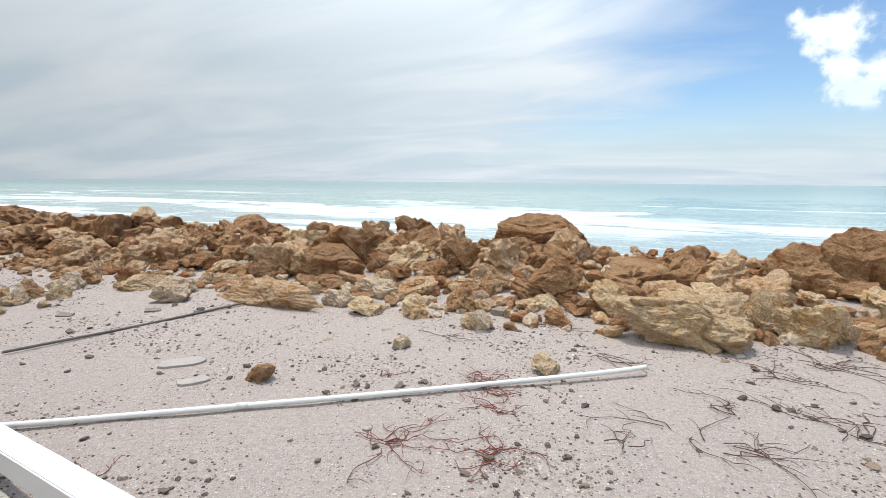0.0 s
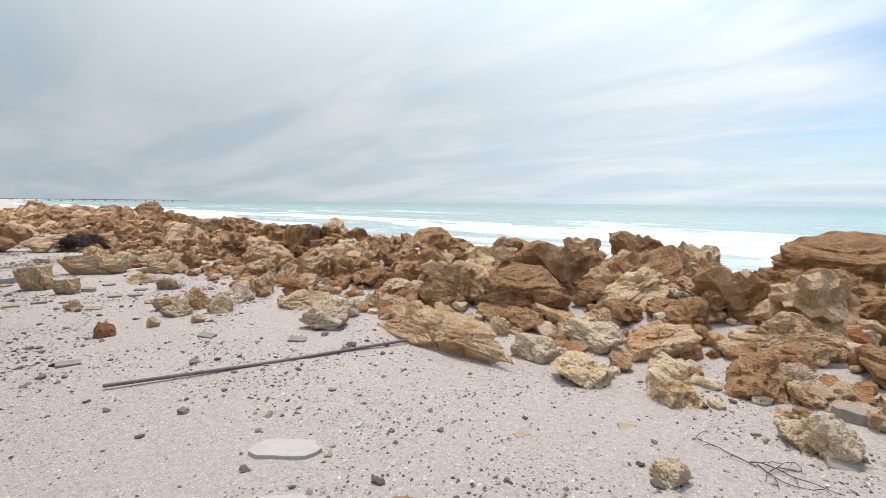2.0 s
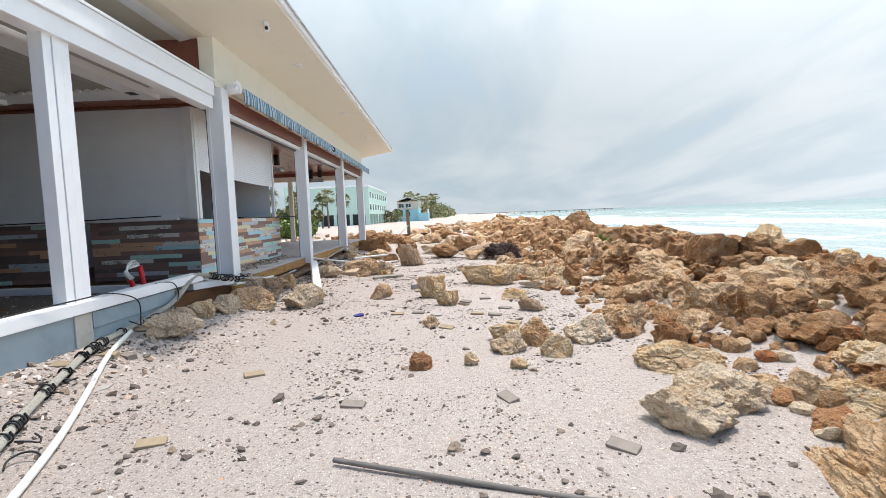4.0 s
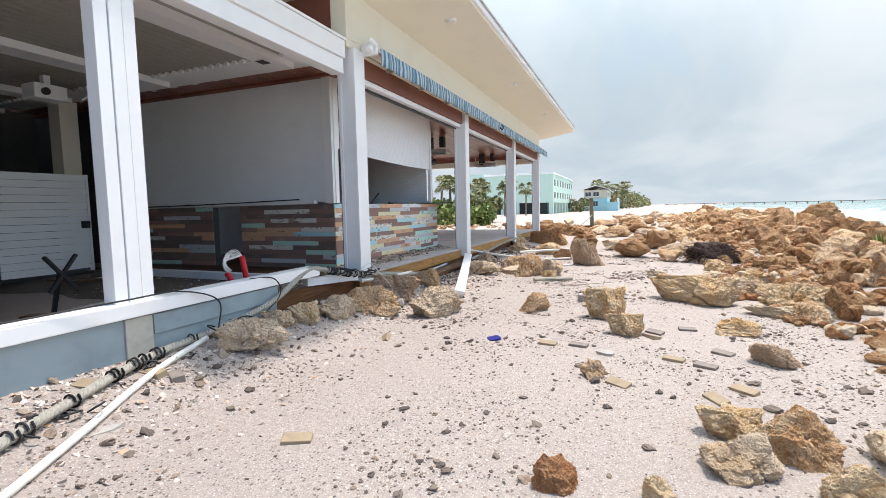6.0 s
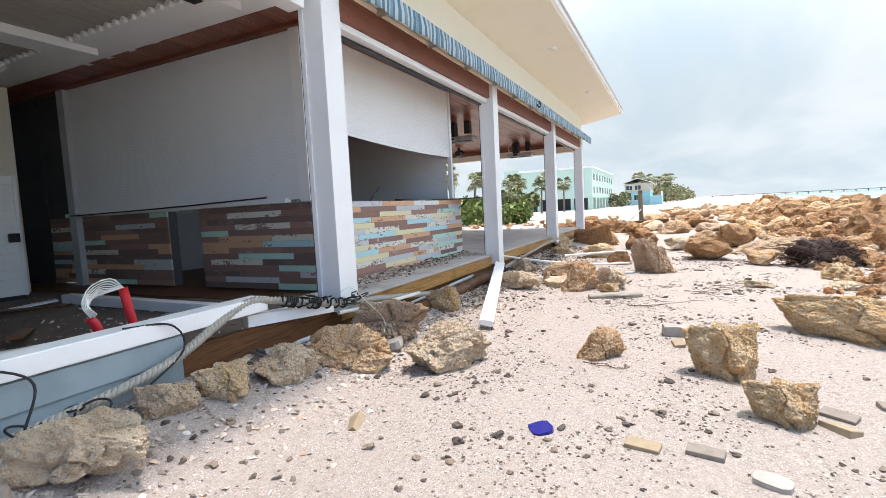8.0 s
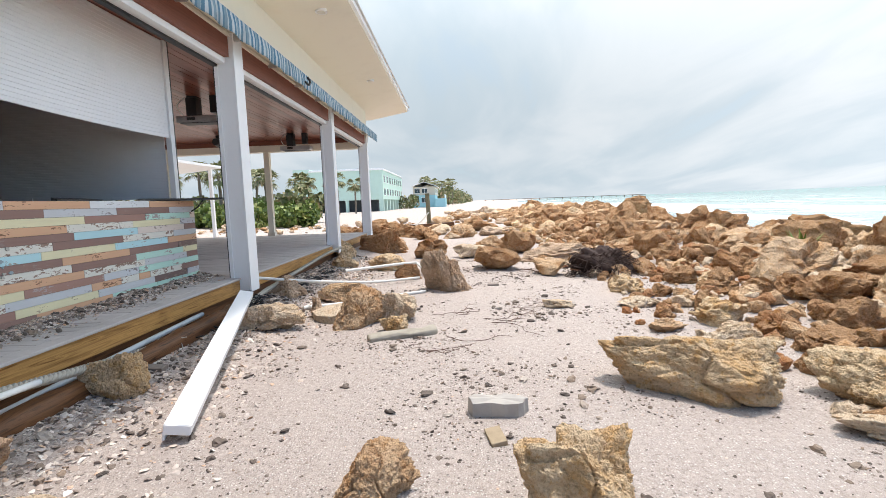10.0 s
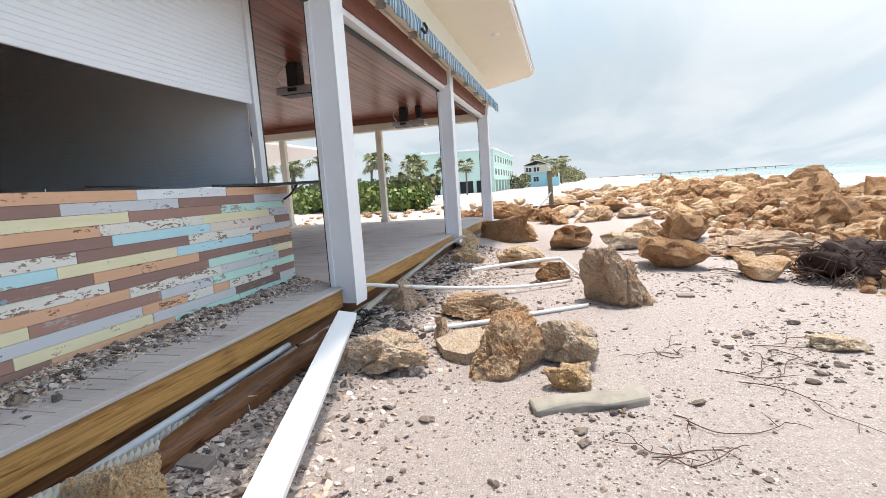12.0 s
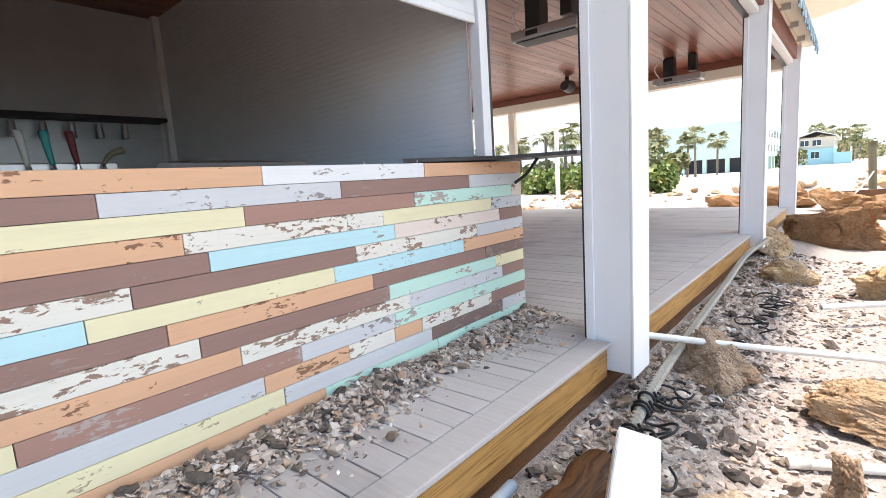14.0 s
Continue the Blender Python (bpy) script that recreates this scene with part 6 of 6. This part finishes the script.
ROOT = plain_material("dark_root_fibre", (0.055, 0.032, 0.025), 0.9, vary=0.5, scale=30)
rb = thing("root_ball", (-19.9, 6.1, -0.46), "dark fibrous torn-out palm root ball on the sand", "root ball")
bmr = rock_bmesh(4242, 4)
bmesh.ops.transform(bmr, matrix=pose(-19.9, 6.1, -0.52, 0, 0, 80) @ Matrix.Diagonal((1.25, 0.9, 0.62, 1)), verts=bmr.verts)
part("core", bmr, ROOT, rb, smooth=True)
bmr = bmesh.new()
rr = random.Random(6)
for i in range(260):
    a, e = rr.uniform(0, 6.28), rr.uniform(-0.1, 1.2)
    d = Vector((math.cos(a) * math.cos(e) * 0.45, math.sin(a) * math.cos(e) * 0.62, math.sin(e) * 0.42))
    c = Vector((-19.9, 6.1, -0.38)) + d * 0.85
    tube([c, c + d * 0.25 + Vector((rr.uniform(-0.15, 0.15), rr.uniform(-0.15, 0.15), rr.uniform(-0.1, 0.05))), c + d * 0.4 + Vector((rr.uniform(-0.25, 0.25), rr.uniform(-0.25, 0.25), rr.uniform(-0.3, 0.0)))], 0.009, 4, 3, bmr, 0.4)
part("root_mass", bmr, ROOT, rb)

# ---- things in and round the bar ----
pad = thing("wire_whisk", (-10.2, -0.35, 0.1), "red-handled tool with a white wire loop behind the sill", "tool")
for dx, lean, top in ((0.0, 0.05, 0.58), (0.32, -0.02, 0.40)):
    part("handle", tube([(-10.36 + dx, -0.30, -0.22), (-10.32 + dx + lean, -0.32, 0.28), (-10.28 + dx + lean, -0.34, top)], 0.034, 10), RED, pad, "red grip", smooth=True)
for k in range(9):
    part("wire", tube([(-10.24 + 0.008 * k, -0.34, 0.575), (-10.16 + 0.012 * k, -0.36 - 0.012 * k, 0.66 - 0.018 * k), (-10.02 + 0.004 * k, -0.37, 0.62 - 0.024 * k), (-9.95 - 0.006 * k, -0.36 + 0.01 * k, 0.50 - 0.008 * k), (-9.99, -0.33, 0.39)], 0.0045, 5, 5), PVC, pad)
pos = thing("till_screen", (-14.66, -0.92, 1.24), "cracked black tablet screen leaning on the bar", "screen")
TILT_M = Matrix.Translation((-14.68, -0.95, 1.36)) @ Matrix.Rotation(math.atan2(0.57, 0.82), 4, "Z") @ Matrix.Rotation(radians(-38), 4, "X")
bmt = box(-0.11, 0.11, -0.008, 0.008, -0.14, 0.14, 0.004)
bmesh.ops.transform(bmt, matrix=TILT_M, verts=bmt.verts)
part("screen", bmt, DARK, pos)
bmt = bmesh.new()
for a0, a1 in (((-0.10, -0.12), (0.02, 0.03)), ((0.02, 0.03), (0.09, 0.13)), ((0.02, 0.03), (0.10, -0.05)), ((0.02, 0.03), (-0.07, 0.11))):
    beam((a0[0], 0.0095, a0[1]), (a1[0], 0.0095, a1[1]), 0.002, 0.004, 0, bmt)
bmesh.ops.transform(bmt, matrix=TILT_M, verts=bmt.verts)
part("cracks", bmt, STEEL, pos, "pale cracks in the glass")
part("foot", box(-14.78, -14.58, -1.02, -0.90, 1.232, 1.25, 0.004), DARK, pos)
tower = thing("beer_tap_tower", (-15.6, -3.7, 0.1), "steel beer tap rail with coloured tap handles", "beer tap")
TX, TY, TZ = -15.62, -3.7, 1.40
part("rail", box(TX - 0.42, TX + 0.45, TY - 0.06, TY + 0.06, TZ - 0.06, TZ + 0.06, 0.01), STEEL, tower)
part("rail_base", box(TX - 0.42, TX + 0.45, TY - 0.07, TY + 0.07, TZ - 0.095, TZ - 0.062), DARK, tower)
part("column", box(TX - 0.10, TX + 0.06, TY - 0.05, TY + 0.05, DECK_Z, TZ - 0.096, 0.01), STEEL, tower)
for k, (dx, mat, words) in enumerate(((0.36, STEEL, ""), (0.18, PVC, "white tap handle"), (0.03, plain_material("teal_handle", (0.05, 0.42, 0.40), 0.4), "teal and white tap handle"), (-0.13, plain_material("maroon_handle", (0.22, 0.03, 0.04), 0.4), "maroon and gold tap handle"), (-0.30, plain_material("olive_handle", (0.24, 0.22, 0.14), 0.5), "olive tap handle knocked sideways"))):
    part("tap_body", tube([(TX + dx, TY + 0.06, TZ + 0.02), (TX + dx, TY + 0.12, TZ + 0.02), (TX + dx, TY + 0.13, TZ - 0.07)], 0.016, 8), STEEL, tower, smooth=True)
    if k:
        lean = -0.16 if k == 4 else 0.03
        top = TZ + (0.16 if k == 4 else 0.30)
        part("tap_handle", tube([(TX + dx, TY + 0.10, TZ + 0.04), (TX + dx + lean * 0.4, TY + 0.10, TZ + 0.12), (TX + dx + lean, TY + 0.10, top)], 0.016, 8, taper=1.9), mat, tower, words, smooth=True)
for k in range(11):
    x = -13.4 - k * 0.43
    part("screw", box(x, x + 0.006, -0.92, -0.914, 1.228, 1.262), STEEL, bar)
hole = random.Random(9)
for k in range(16):
    cx, cz, rr_ = -14.55 + hole.gauss(0, 0.16), 0.64 + hole.gauss(0, 0.10), hole.uniform(0.010, 0.042)
    bmh = bmesh.new()
    rim = [(cx + rr_ * hole.uniform(0.5, 1.3) * math.cos(a), cz + 0.8 * rr_ * hole.uniform(0.5, 1.3) * math.sin(a)) for a in [i * 0.7 for i in range(9)]]
    outer = [bmh.verts.new((x, BAR_Y + 0.0065 + 0.0006 * k, z)) for x, z in rim]
    inner = [bmh.verts.new((x, BAR_Y - 0.004, z)) for x, z in rim]
    bmh.faces.new(outer)
    for i in range(9):
        bmh.faces.new((outer[i], inner[i], inner[(i + 1) % 9], outer[(i + 1) % 9]))
    part("chipped_patch", bmh, (CONCRETE, GREY_WALL, CONCRETE)[k % 3], bar, "chipped plaster patch")
shelf = thing("glass_shelf", (-15.5, -5.9, 2.0), "grey wall shelf with upturned glasses along the bar back", "shelf")
part("board", box(-17.3, -13.3, -6.04, -5.75, 2.12, 2.17, 0.004), DARK, shelf)
for k in range(7):
    part("glass", disc((-15.2 - k * 0.27, -5.86, 1.99), 0.045, 0.17, "Z", 14, r2=0.035), STEEL, shelf)
part("back_panel", box(-17.3, -13.3, -6.046, -6.03, 1.2, 2.1), plain_material("silver_panel", (0.45, 0.47, 0.48), 0.35, 0.6), shelf)
hook = thing("glass_rack", (-16.4, -1.6, 2.6), "black wire rack hanging behind the shutter", "rack")
for k in range(4):
    part("wire", tube([(-16.0 - 0.22 * k, -2.0, 2.72), (-16.0 - 0.22 * k, -2.1, 2.64), (-16.1 - 0.22 * k, -2.15, 2.66), (-16.16 - 0.22 * k, -2.0, 2.73)], 0.008, 5, 4), DARK, hook)
part("bar", box(-16.9, -15.9, -2.02, -1.99, 2.72, 2.75), DARK, hook)
part("hanger", box(-16.42, -16.39, -2.02, -1.99, 2.75, 3.49), DARK, hook)
# debris on the muddy floor behind the sill
dr = random.Random(15)
for i, (x, y, l, a, mat) in enumerate(((-9.9, -1.3, 1.1, 70, WHITE), (-10.4, -2.2, 0.9, 20, WHITE), (-9.5, -2.4, 1.3, 110, OLD_WOOD), (-10.8, -3.2, 1.5, 60, OLD_WOOD), (-9.2, -0.9, 0.8, 150, OLD_WOOD), (-10.9, -1.6, 0.9, 95, GREY_WALL), (-7.4, -1.5, 1.2, 40, OLD_WOOD))):
    d = Vector((math.cos(radians(a)), math.sin(radians(a)), 0)) * l / 2
    solid("broken_board", beam(Vector((x, y, -0.14)) - d, Vector((x, y, -0.02 - 0.02 * (i % 3))) + d, 0.16, 0.03, 0.003), mat, "broken board lying on the muddy floor", "board", "floor debris")
def pergola_z(x, y):
    return 0.0 - 0.28 * smooth01(-11.6, -9.5, x) + 0.05 * noise.noise((x * 1.1, y * 1.1, 0))


for i in range(26):
    x, y, l, a = dr.uniform(-11.6, -5.6), dr.uniform(-5.2, -0.5), dr.uniform(0.35, 1.3), dr.uniform(0, 3.14)
    d = Vector((math.cos(a), math.sin(a), 0)) * l / 2
    z = max(pergola_z(x + q * d.x, y + q * d.y) for q in (-1, 0, 1)) + 0.012
    solid("broken_board", beam(Vector((x, y, z)) - d, Vector((x, y, z + dr.uniform(0, 0.05))) + d, dr.uniform(0.05, 0.17), 0.025, 0.003),
          (OLD_WOOD, WHITE, CONCRETE, GREY_WALL, OLD_WOOD)[i % 5], "splintered board strewn over the muddy floor", "board", "floor debris")
scatter("floor_rubble", chip_shapes(7, 1, 0.5), 1500, lambda r: (r.uniform(-12.2, -5.0), -0.3 - abs(r.gauss(0, 2.2)), 1.0), lambda r: 0.015 + 0.05 * r.random() ** 3, SHELL, "broken rubble and shells on the muddy floor", "rubble", 38, pergola_z, 40)
rock(-9.5, -1.9, -0.28, 0.7, 0.5, 0.28, 20, "tan", 4, where="on the muddy floor behind the sill")
st = thing("folding_stool", (-9.48, -2.6, -0.25), "overturned black metal stool base with splayed legs", "stool")
part("leg", beam((-9.30, -2.55, 0.62), (-9.72, -2.65, 0.14), 0.05, 0.04, 0.006), DARK, st)
part("leg", beam((-9.70, -2.60, 0.62), (-9.36, -2.60, 0.16), 0.05, 0.04, 0.006), DARK, st)
part("leg", beam((-9.50, -2.60, 0.40), (-9.80, -2.50, 0.42), 0.045, 0.035, 0.006), DARK, st)
part("pedestal", beam((-9.50, -2.62, 0.40), (-9.56, -2.95, -0.25), 0.05, 0.05, 0.006), DARK, st)

# big torn slab by the last post, marker pole and its debris
rock(-25.7, 0.9, -0.46, 1.9, 0.9, 0.85, 70, "brown", 5, 18, "torn up beside the deck end")
rock(-26.2, 1.2, -0.46, 1.1, 0.8, 0.5, 60, "tan", 5, 0)
rock(-17.3, 1.2, -0.44, 0.3, 0.2, 0.22, 20, "grey", 5, 12, "among the deck rubble")
rock(-30.5, 2.0, -0.46, 1.6, 1.1, 0.6, 0, "brown", 4)
rock(-32.5, 1.0, -0.46, 2.2, 1.2, 0.7, 30, "brown", 4)
rock(-34.5, -0.6, -0.46, 2.0, 1.4, 0.8, 80, "brown", 4)
rock(-33.2, -1.9, -0.46, 1.8, 1.1, 0.6, 120, "brown", 4)
pl = thing("marker_pole", (-39, 1.65, -0.4), "leaning weathered timber pole in the sand", "pole")
part("shaft", tube([(-38.9, 1.70, -0.5), (-39.1, 1.65, 0.6), (-39.35, 1.60, 1.57)], 0.13, 12, 4), wood_material("green_stained_pole", (0.12, 0.11, 0.06), (0.18, 0.15, 0.09), 2), pl, smooth=True)
part("base_beam", beam((-38.0, 0.4, -0.32), (-39.5, 3.1, -0.28), 0.3, 0.25, 0.02), OLD_WOOD, pl)
solid("rope", rope_mesh([(-39.1, 1.7, 0.5), (-37, 1.4, 0.1), (-34.5, 1.0, -0.25), (-32.6, 0.6, -0.4)], 0.03), ROPE, "pale rope running from the leaning pole", "rope")

# ---- background: hedge, palms, houses, pier ----
LEAF = Nodes("sea_grape_leaves", 0.5, spec=0.35)
_r = LEAF.ramp(LEAF.geo.outputs["Random Per Island"], [(0.0, (0.06, 0.10, 0.022)), (0.5, (0.15, 0.21, 0.045)), (0.85, (0.26, 0.31, 0.075)), (1.0, (0.36, 0.33, 0.13))])
LEAF.color(_r)
LEAF = LEAF.mat
FROND = Nodes("palm_fronds", 0.55, spec=0.3)
_r = FROND.ramp(FROND.geo.outputs["Random Per Island"], [(0.0, (0.09, 0.11, 0.045)), (0.5, (0.20, 0.22, 0.09)), (0.8, (0.30, 0.27, 0.13)), (1.0, (0.38, 0.30, 0.18))])
FROND.color(_r)
FROND = FROND.mat
TRUNK = plain_material("palm_trunk", (0.22, 0.18, 0.14), 0.9, vary=0.5, scale=6)


def bush(x, y, w, h, seed, n=900, mat=LEAF, leaf=0.2, label="dense green sea grape bush by the sand"):
    r = random.Random(seed)
    t = thing("bush", (x, y, -0.46), label, "bush", "hedge bushes")
    bm = bmesh.new()
    centres = [(Vector((x + r.uniform(-0.4, 0.4) * w, y + r.uniform(-0.4, 0.4) * w, -0.4 + h * r.uniform(0.25, 0.8))), r.uniform(0.18, 0.34) * w) for _ in range(9)]
    for i in range(n):
        c, rad = r.choice(centres)
        d = Vector((r.gauss(0, 1), r.gauss(0, 1), r.gauss(0, 0.9))).normalized()
        p = c + d * rad * r.uniform(0.65, 1.05)
        if p.z < -0.4:
            continue
        s = leaf * r.uniform(0.6, 1.3)
        a = Vector((r.gauss(0, 1), r.gauss(0, 1), r.gauss(0, 1))).normalized()
        b = a.orthogonal().normalized()
        c2 = a.cross(b)
        bm.faces.new([bm.verts.new(p + q) for q in (b * s, c2 * s * 0.8, -b * s, -c2 * s * 0.8)])
    part("leaves", bm, mat, t)
    bm = bmesh.new()
    for c, rad in centres:
        tube([(x + r.uniform(-0.3, 0.3), y + r.uniform(-0.3, 0.3), -0.6), ((x + c.x) / 2, (y + c.y) / 2, c.z * 0.5 - 0.2), c], 0.05, 5, 3, bm, 0.4)
    part("branches", bm, TRUNK, t)


def palm(x, y, h, seed, fronds=22, size=1.5):
    r = random.Random(seed)
    t = thing("palm_tree", (x, y, -0.46), "cabbage palm with a shaggy crown and bare trunk", "palm tree", "palms")
    lean = Vector((r.uniform(-0.3, 0.3), r.uniform(-0.3, 0.3), 0))
    top = Vector((x, y, -0.46 + h)) + lean
    part("trunk", tube([(x, y, -0.7), Vector((x, y, h * 0.5 - 0.4)) + lean * 0.3, top], 0.17, 9, 5, taper=0.75, bumps=0.2), TRUNK, t, smooth=True)
    bm = bmesh.new()
    for k in range(fronds):
        a, e = r.uniform(0, 6.28), r.uniform(-0.7, 1.15)
        d = Vector((math.cos(a) * math.cos(e), math.sin(a) * math.cos(e), math.sin(e)))
        stem = top + d * size * 0.5
        side = d.cross(Vector((0, 0, 1))).normalized()
        for j in range(13):
            q = (j - 6) / 6 * 1.25
            f = (d * math.cos(q) + side * math.sin(q)).normalized()
            tip = stem + f * size * 0.62 * r.uniform(0.8, 1.1) + Vector((0, 0, -0.28 * size * r.uniform(0.5, 1.2)))
            mid = stem + f * size * 0.34
            w = side.cross(f).normalized().cross(f) * 0.045 * size
            bm.faces.new([bm.verts.new(p) for p in (stem, mid + w, tip, mid - w)])
        tube([top, stem], 0.02, 4, 1, bm)
    part("crown", bm, FROND, t)


hr = random.Random(30)
for i in range(15):
    s = i / 14
    x, y = -47 - 13 * s + hr.uniform(-1, 1), -8.6 - 24 * s + hr.uniform(-1, 1)
    bush(x, y, 3.4 + hr.uniform(-0.5, 1.2), 1.35 + hr.uniform(-0.3, 0.5), 300 + i)
for i in range(10):
    s = i / 9
    bush(-56 - 10 * s + hr.uniform(-2, 2), -11 - 26 * s, 4.2, 2.3 + hr.uniform(-0.5, 0.8), 330 + i, 800, FROND, 0.26, "sun-browned palmetto thicket behind the hedge")
for i, (x, y, h) in enumerate(((-54, -18, 4.6), (-58, -22, 5.2), (-60, -26, 5.0), (-57, -15, 4.2), (-62, -31, 5.6), (-64, -19, 4.8), (-60, -12.5, 3.9), (-66, -36, 5.4), (-56, -27, 4.4), (-68, -24, 6.2), (-63, -28.5, 4.7), (-59, -34, 5.2))):
    palm(x, y, h, 400 + i)
for i, (x, y, h) in enumerate(((-88, -15.5, 5.6), (-90, -17.0, 4.8), (-86, -20.5, 5.0), (-92, -21.5, 5.4), (-95, -14.2, 5.0))):
    palm(x, y, h, 430 + i, 24, 1.7)
for i in range(8):
    palm(-175 - 6 * i, -8 + 1.6 * i + hr.uniform(-1, 1), 8.5 + hr.uniform(-1.5, 1.5), 450 + i, 16, 2.2)

MINT = paint_material("mint_stucco", (0.55, 0.73, 0.63), 0.8, 0.15)
SKY_BLUE = paint_material("turquoise_siding", (0.32, 0.58, 0.64), 0.7, 0.15)
BEIGE = paint_material("beige_stucco", (0.62, 0.55, 0.44), 0.8, 0.2)
PANE = plain_material("dark_window_glass", (0.05, 0.07, 0.08), 0.08, vary=0.1)


def window(parent, x, y, z, w, h, face):
    """A framed window on a wall that faces +x or +y."""
    win = thing("window", (x, y, z))
    win.parent = parent
    win.location = Vector((x, y, z)) - world_at(parent)
    if face == "y":
        part("pane", box(x - w / 2, x + w / 2, y - 0.06, y + 0.02, z, z + h), PANE, win)
        part("frame", box(x - w / 2 - 0.1, x + w / 2 + 0.1, y, y + 0.05, z - 0.1, z - 0.01), WHITE, win)
        part("frame", box(x - w / 2 - 0.1, x + w / 2 + 0.1, y, y + 0.05, z + h + 0.01, z + h + 0.1), WHITE, win)
        part("mullion", box(x - 0.04, x + 0.04, y + 0.021, y + 0.05, z, z + h), WHITE, win)
    else:
        part("pane", box(x - 0.06, x + 0.02, y - w / 2, y + w / 2, z, z + h), PANE, win)
        part("frame", box(x, x + 0.05, y - w / 2 - 0.1, y + w / 2 + 0.1, z - 0.1, z - 0.01), WHITE, win)
        part("frame", box(x, x + 0.05, y - w / 2 - 0.1, y + w / 2 + 0.1, z + h + 0.01, z + h + 0.1), WHITE, win)
        part("mullion", box(x + 0.021, x + 0.05, y - 0.04, y + 0.04, z, z + h), WHITE, win)


green = thing("apartment_building", (-128, -19, -0.5), "mint green three-storey apartment block with white trim", "building")
part("wall", box(-146, -110, -26.5, -11.5, 2.0, 8.0), MINT, green)
part("parapet", box(-146.2, -109.8, -26.7, -11.3, 8.0, 8.35, 0.03), WHITE, green)
part("tower", box(-113, -109.9, -30.0, -26.52, -0.5, 8.6), MINT, green)
# solid near-black block drawn for the shade under the building
part("undercroft", box(-145.5, -112, -26, -13, -0.5, 1.99), DARK_WALL, green, "near-black block for the shade of the parking level")
for i in range(8):
    part("pier", box(-145.9 + i * 5, -145.1 + i * 5, -12.3, -11.5, -0.5, 1.995), MINT, green)
for i in range(5):
    part("pier", box(-110.8, -110.0, -26.4 + i * 3.5, -25.8 + i * 3.5, -0.5, 1.995), MINT, green)
for z in (2.9, 5.6):
    for i in range(8):
        window(green, -143.5 + i * 4.4, -11.5, z, 1.9, 1.35, "y")
for i in range(4):
    part("roof_unit", box(-122 - i * 5, -120.8 - i * 5, -19, -17.8, 8.351, 9.3, 0.05), STEEL, green)
part("roof_slab", box(-140, -118, -24, -15, 8.35, 8.9, 0.05), WHITE, green)

blue = thing("beach_house", (-160, -4, -0.5), "turquoise beach house with a beige upper storey", "house")
part("wall", box(-170, -152, -9.5, -2.5, -0.5, 3.1), SKY_BLUE, blue)
part("terrace", box(-168, -150, -2.49, 0.5, -0.5, 2.0, 0.05), SKY_BLUE, blue)
part("upper_storey", box(-178, -152.6, -9.0, -2.52, 3.11, 5.6), BEIGE, blue)
part("roof", sloped(-179, -151.8, -5.75, -2.0, 6.9, 5.6, 0.15), WHITE, blue, "pale metal roof")
part("roof", sloped(-179, -151.8, -9.5, -5.75, 5.6, 6.9, 0.15), WHITE, blue, "pale metal roof")
for i in range(5):
    window(blue, -175.5 + i * 5, -2.52, 3.7, 2.0, 1.3, "y")
for y in (-8.0, -5.8):
    window(blue, -152, y, 1.0, 1.4, 1.4, "x")
    window(blue, -152.6, y + 0.2, 3.8, 1.5, 1.2, "x")
for i in range(6):
    part("rail_post", box(-168 + i * 3.5, -167.8 + i * 3.5, 0.25, 0.45, 2.0, 3.0), WHITE, blue)
part("rail", box(-168, -150, 0.25, 0.45, 3.0, 3.12), WHITE, blue)
bush(-139, -9.0, 5.0, 3.2, 480, 500, FROND, 0.35, "grey-green bush beside the apartment block")

for i in range(14):
    x = -205 - 24 * i
    bush(x, -6 + 0.055 * (-x - 200) + hr.uniform(-3, 3), 18, 5.5 + hr.uniform(-1, 1.5), 500 + i, 420, FROND, 0.8, "distant dark coastal trees along the shore")

pier = thing("fishing_pier", (-620, 130, -1.4), "long low fishing pier far along the shore", "pier")
part("deck", box(-622, -617, 40, 240, 0.5, 0.95), OLD_WOOD, pier)
for i in range(2, 22):
    part("pile", box(-620, -619.2, 22 + i * 9.6, 22.6 + i * 9.6, -3, 0.5), OLD_WOOD, pier)

# a second, pale canopy beyond the dining room
can = thing("canopy", (-34, -12, 2.6), "white sloping canopy on slim posts beyond the deck", "canopy")
part("roof", sloped(-37, -30.5, -16, -9.5, 2.75, 3.35, 0.12), WHITE, can)
for x, y in ((-31, -10), (-36.5, -10), (-31, -15.5)):
    part("post", box(x, x + 0.16, y, y + 0.16, -0.6, 2.8 if y < -12 else 3.28), WHITE, can)

# palm sprout on the revetment
spr = thing("palm_sprout", (-18.9, 9.25, 0.0), "green palm seedling wedged between revetment rocks", "plant")
sr = random.Random(61)
bms = bmesh.new()
for i in range(26):
    a, e = sr.uniform(0, 6.28), sr.uniform(0.5, 1.4)
    d = Vector((math.cos(a) * math.cos(e), math.sin(a) * math.cos(e), math.sin(e)))
    s = d.cross(Vector((0, 0, 1))).normalized() * 0.03
    b = Vector((-18.9, 9.25, -0.15))
    tip = b + d * sr.uniform(0.5, 0.8) + Vector((0, 0, -0.12))
    m = b + d * 0.35
    bms.faces.new([bms.verts.new(p) for p in (b, m + s, tip, m - s)])
part("fronds", bms, LEAF, spr)

# deck boards, run across the deck; short ones before the bar
board_rng = random.Random(4)
x = -28.28
while x < -12.55:
    y0 = -8.95 if x + 0.14 < -18.0 else (-0.80 if x > -17.95 else -8.95)
    zj = board_rng.uniform(-0.002, 0.002)
    part("deck_board", box(x, x + 0.137, y0, -0.152, 0.030, DECK_Z + zj, 0.004), DECK, deck)
    x += 0.143
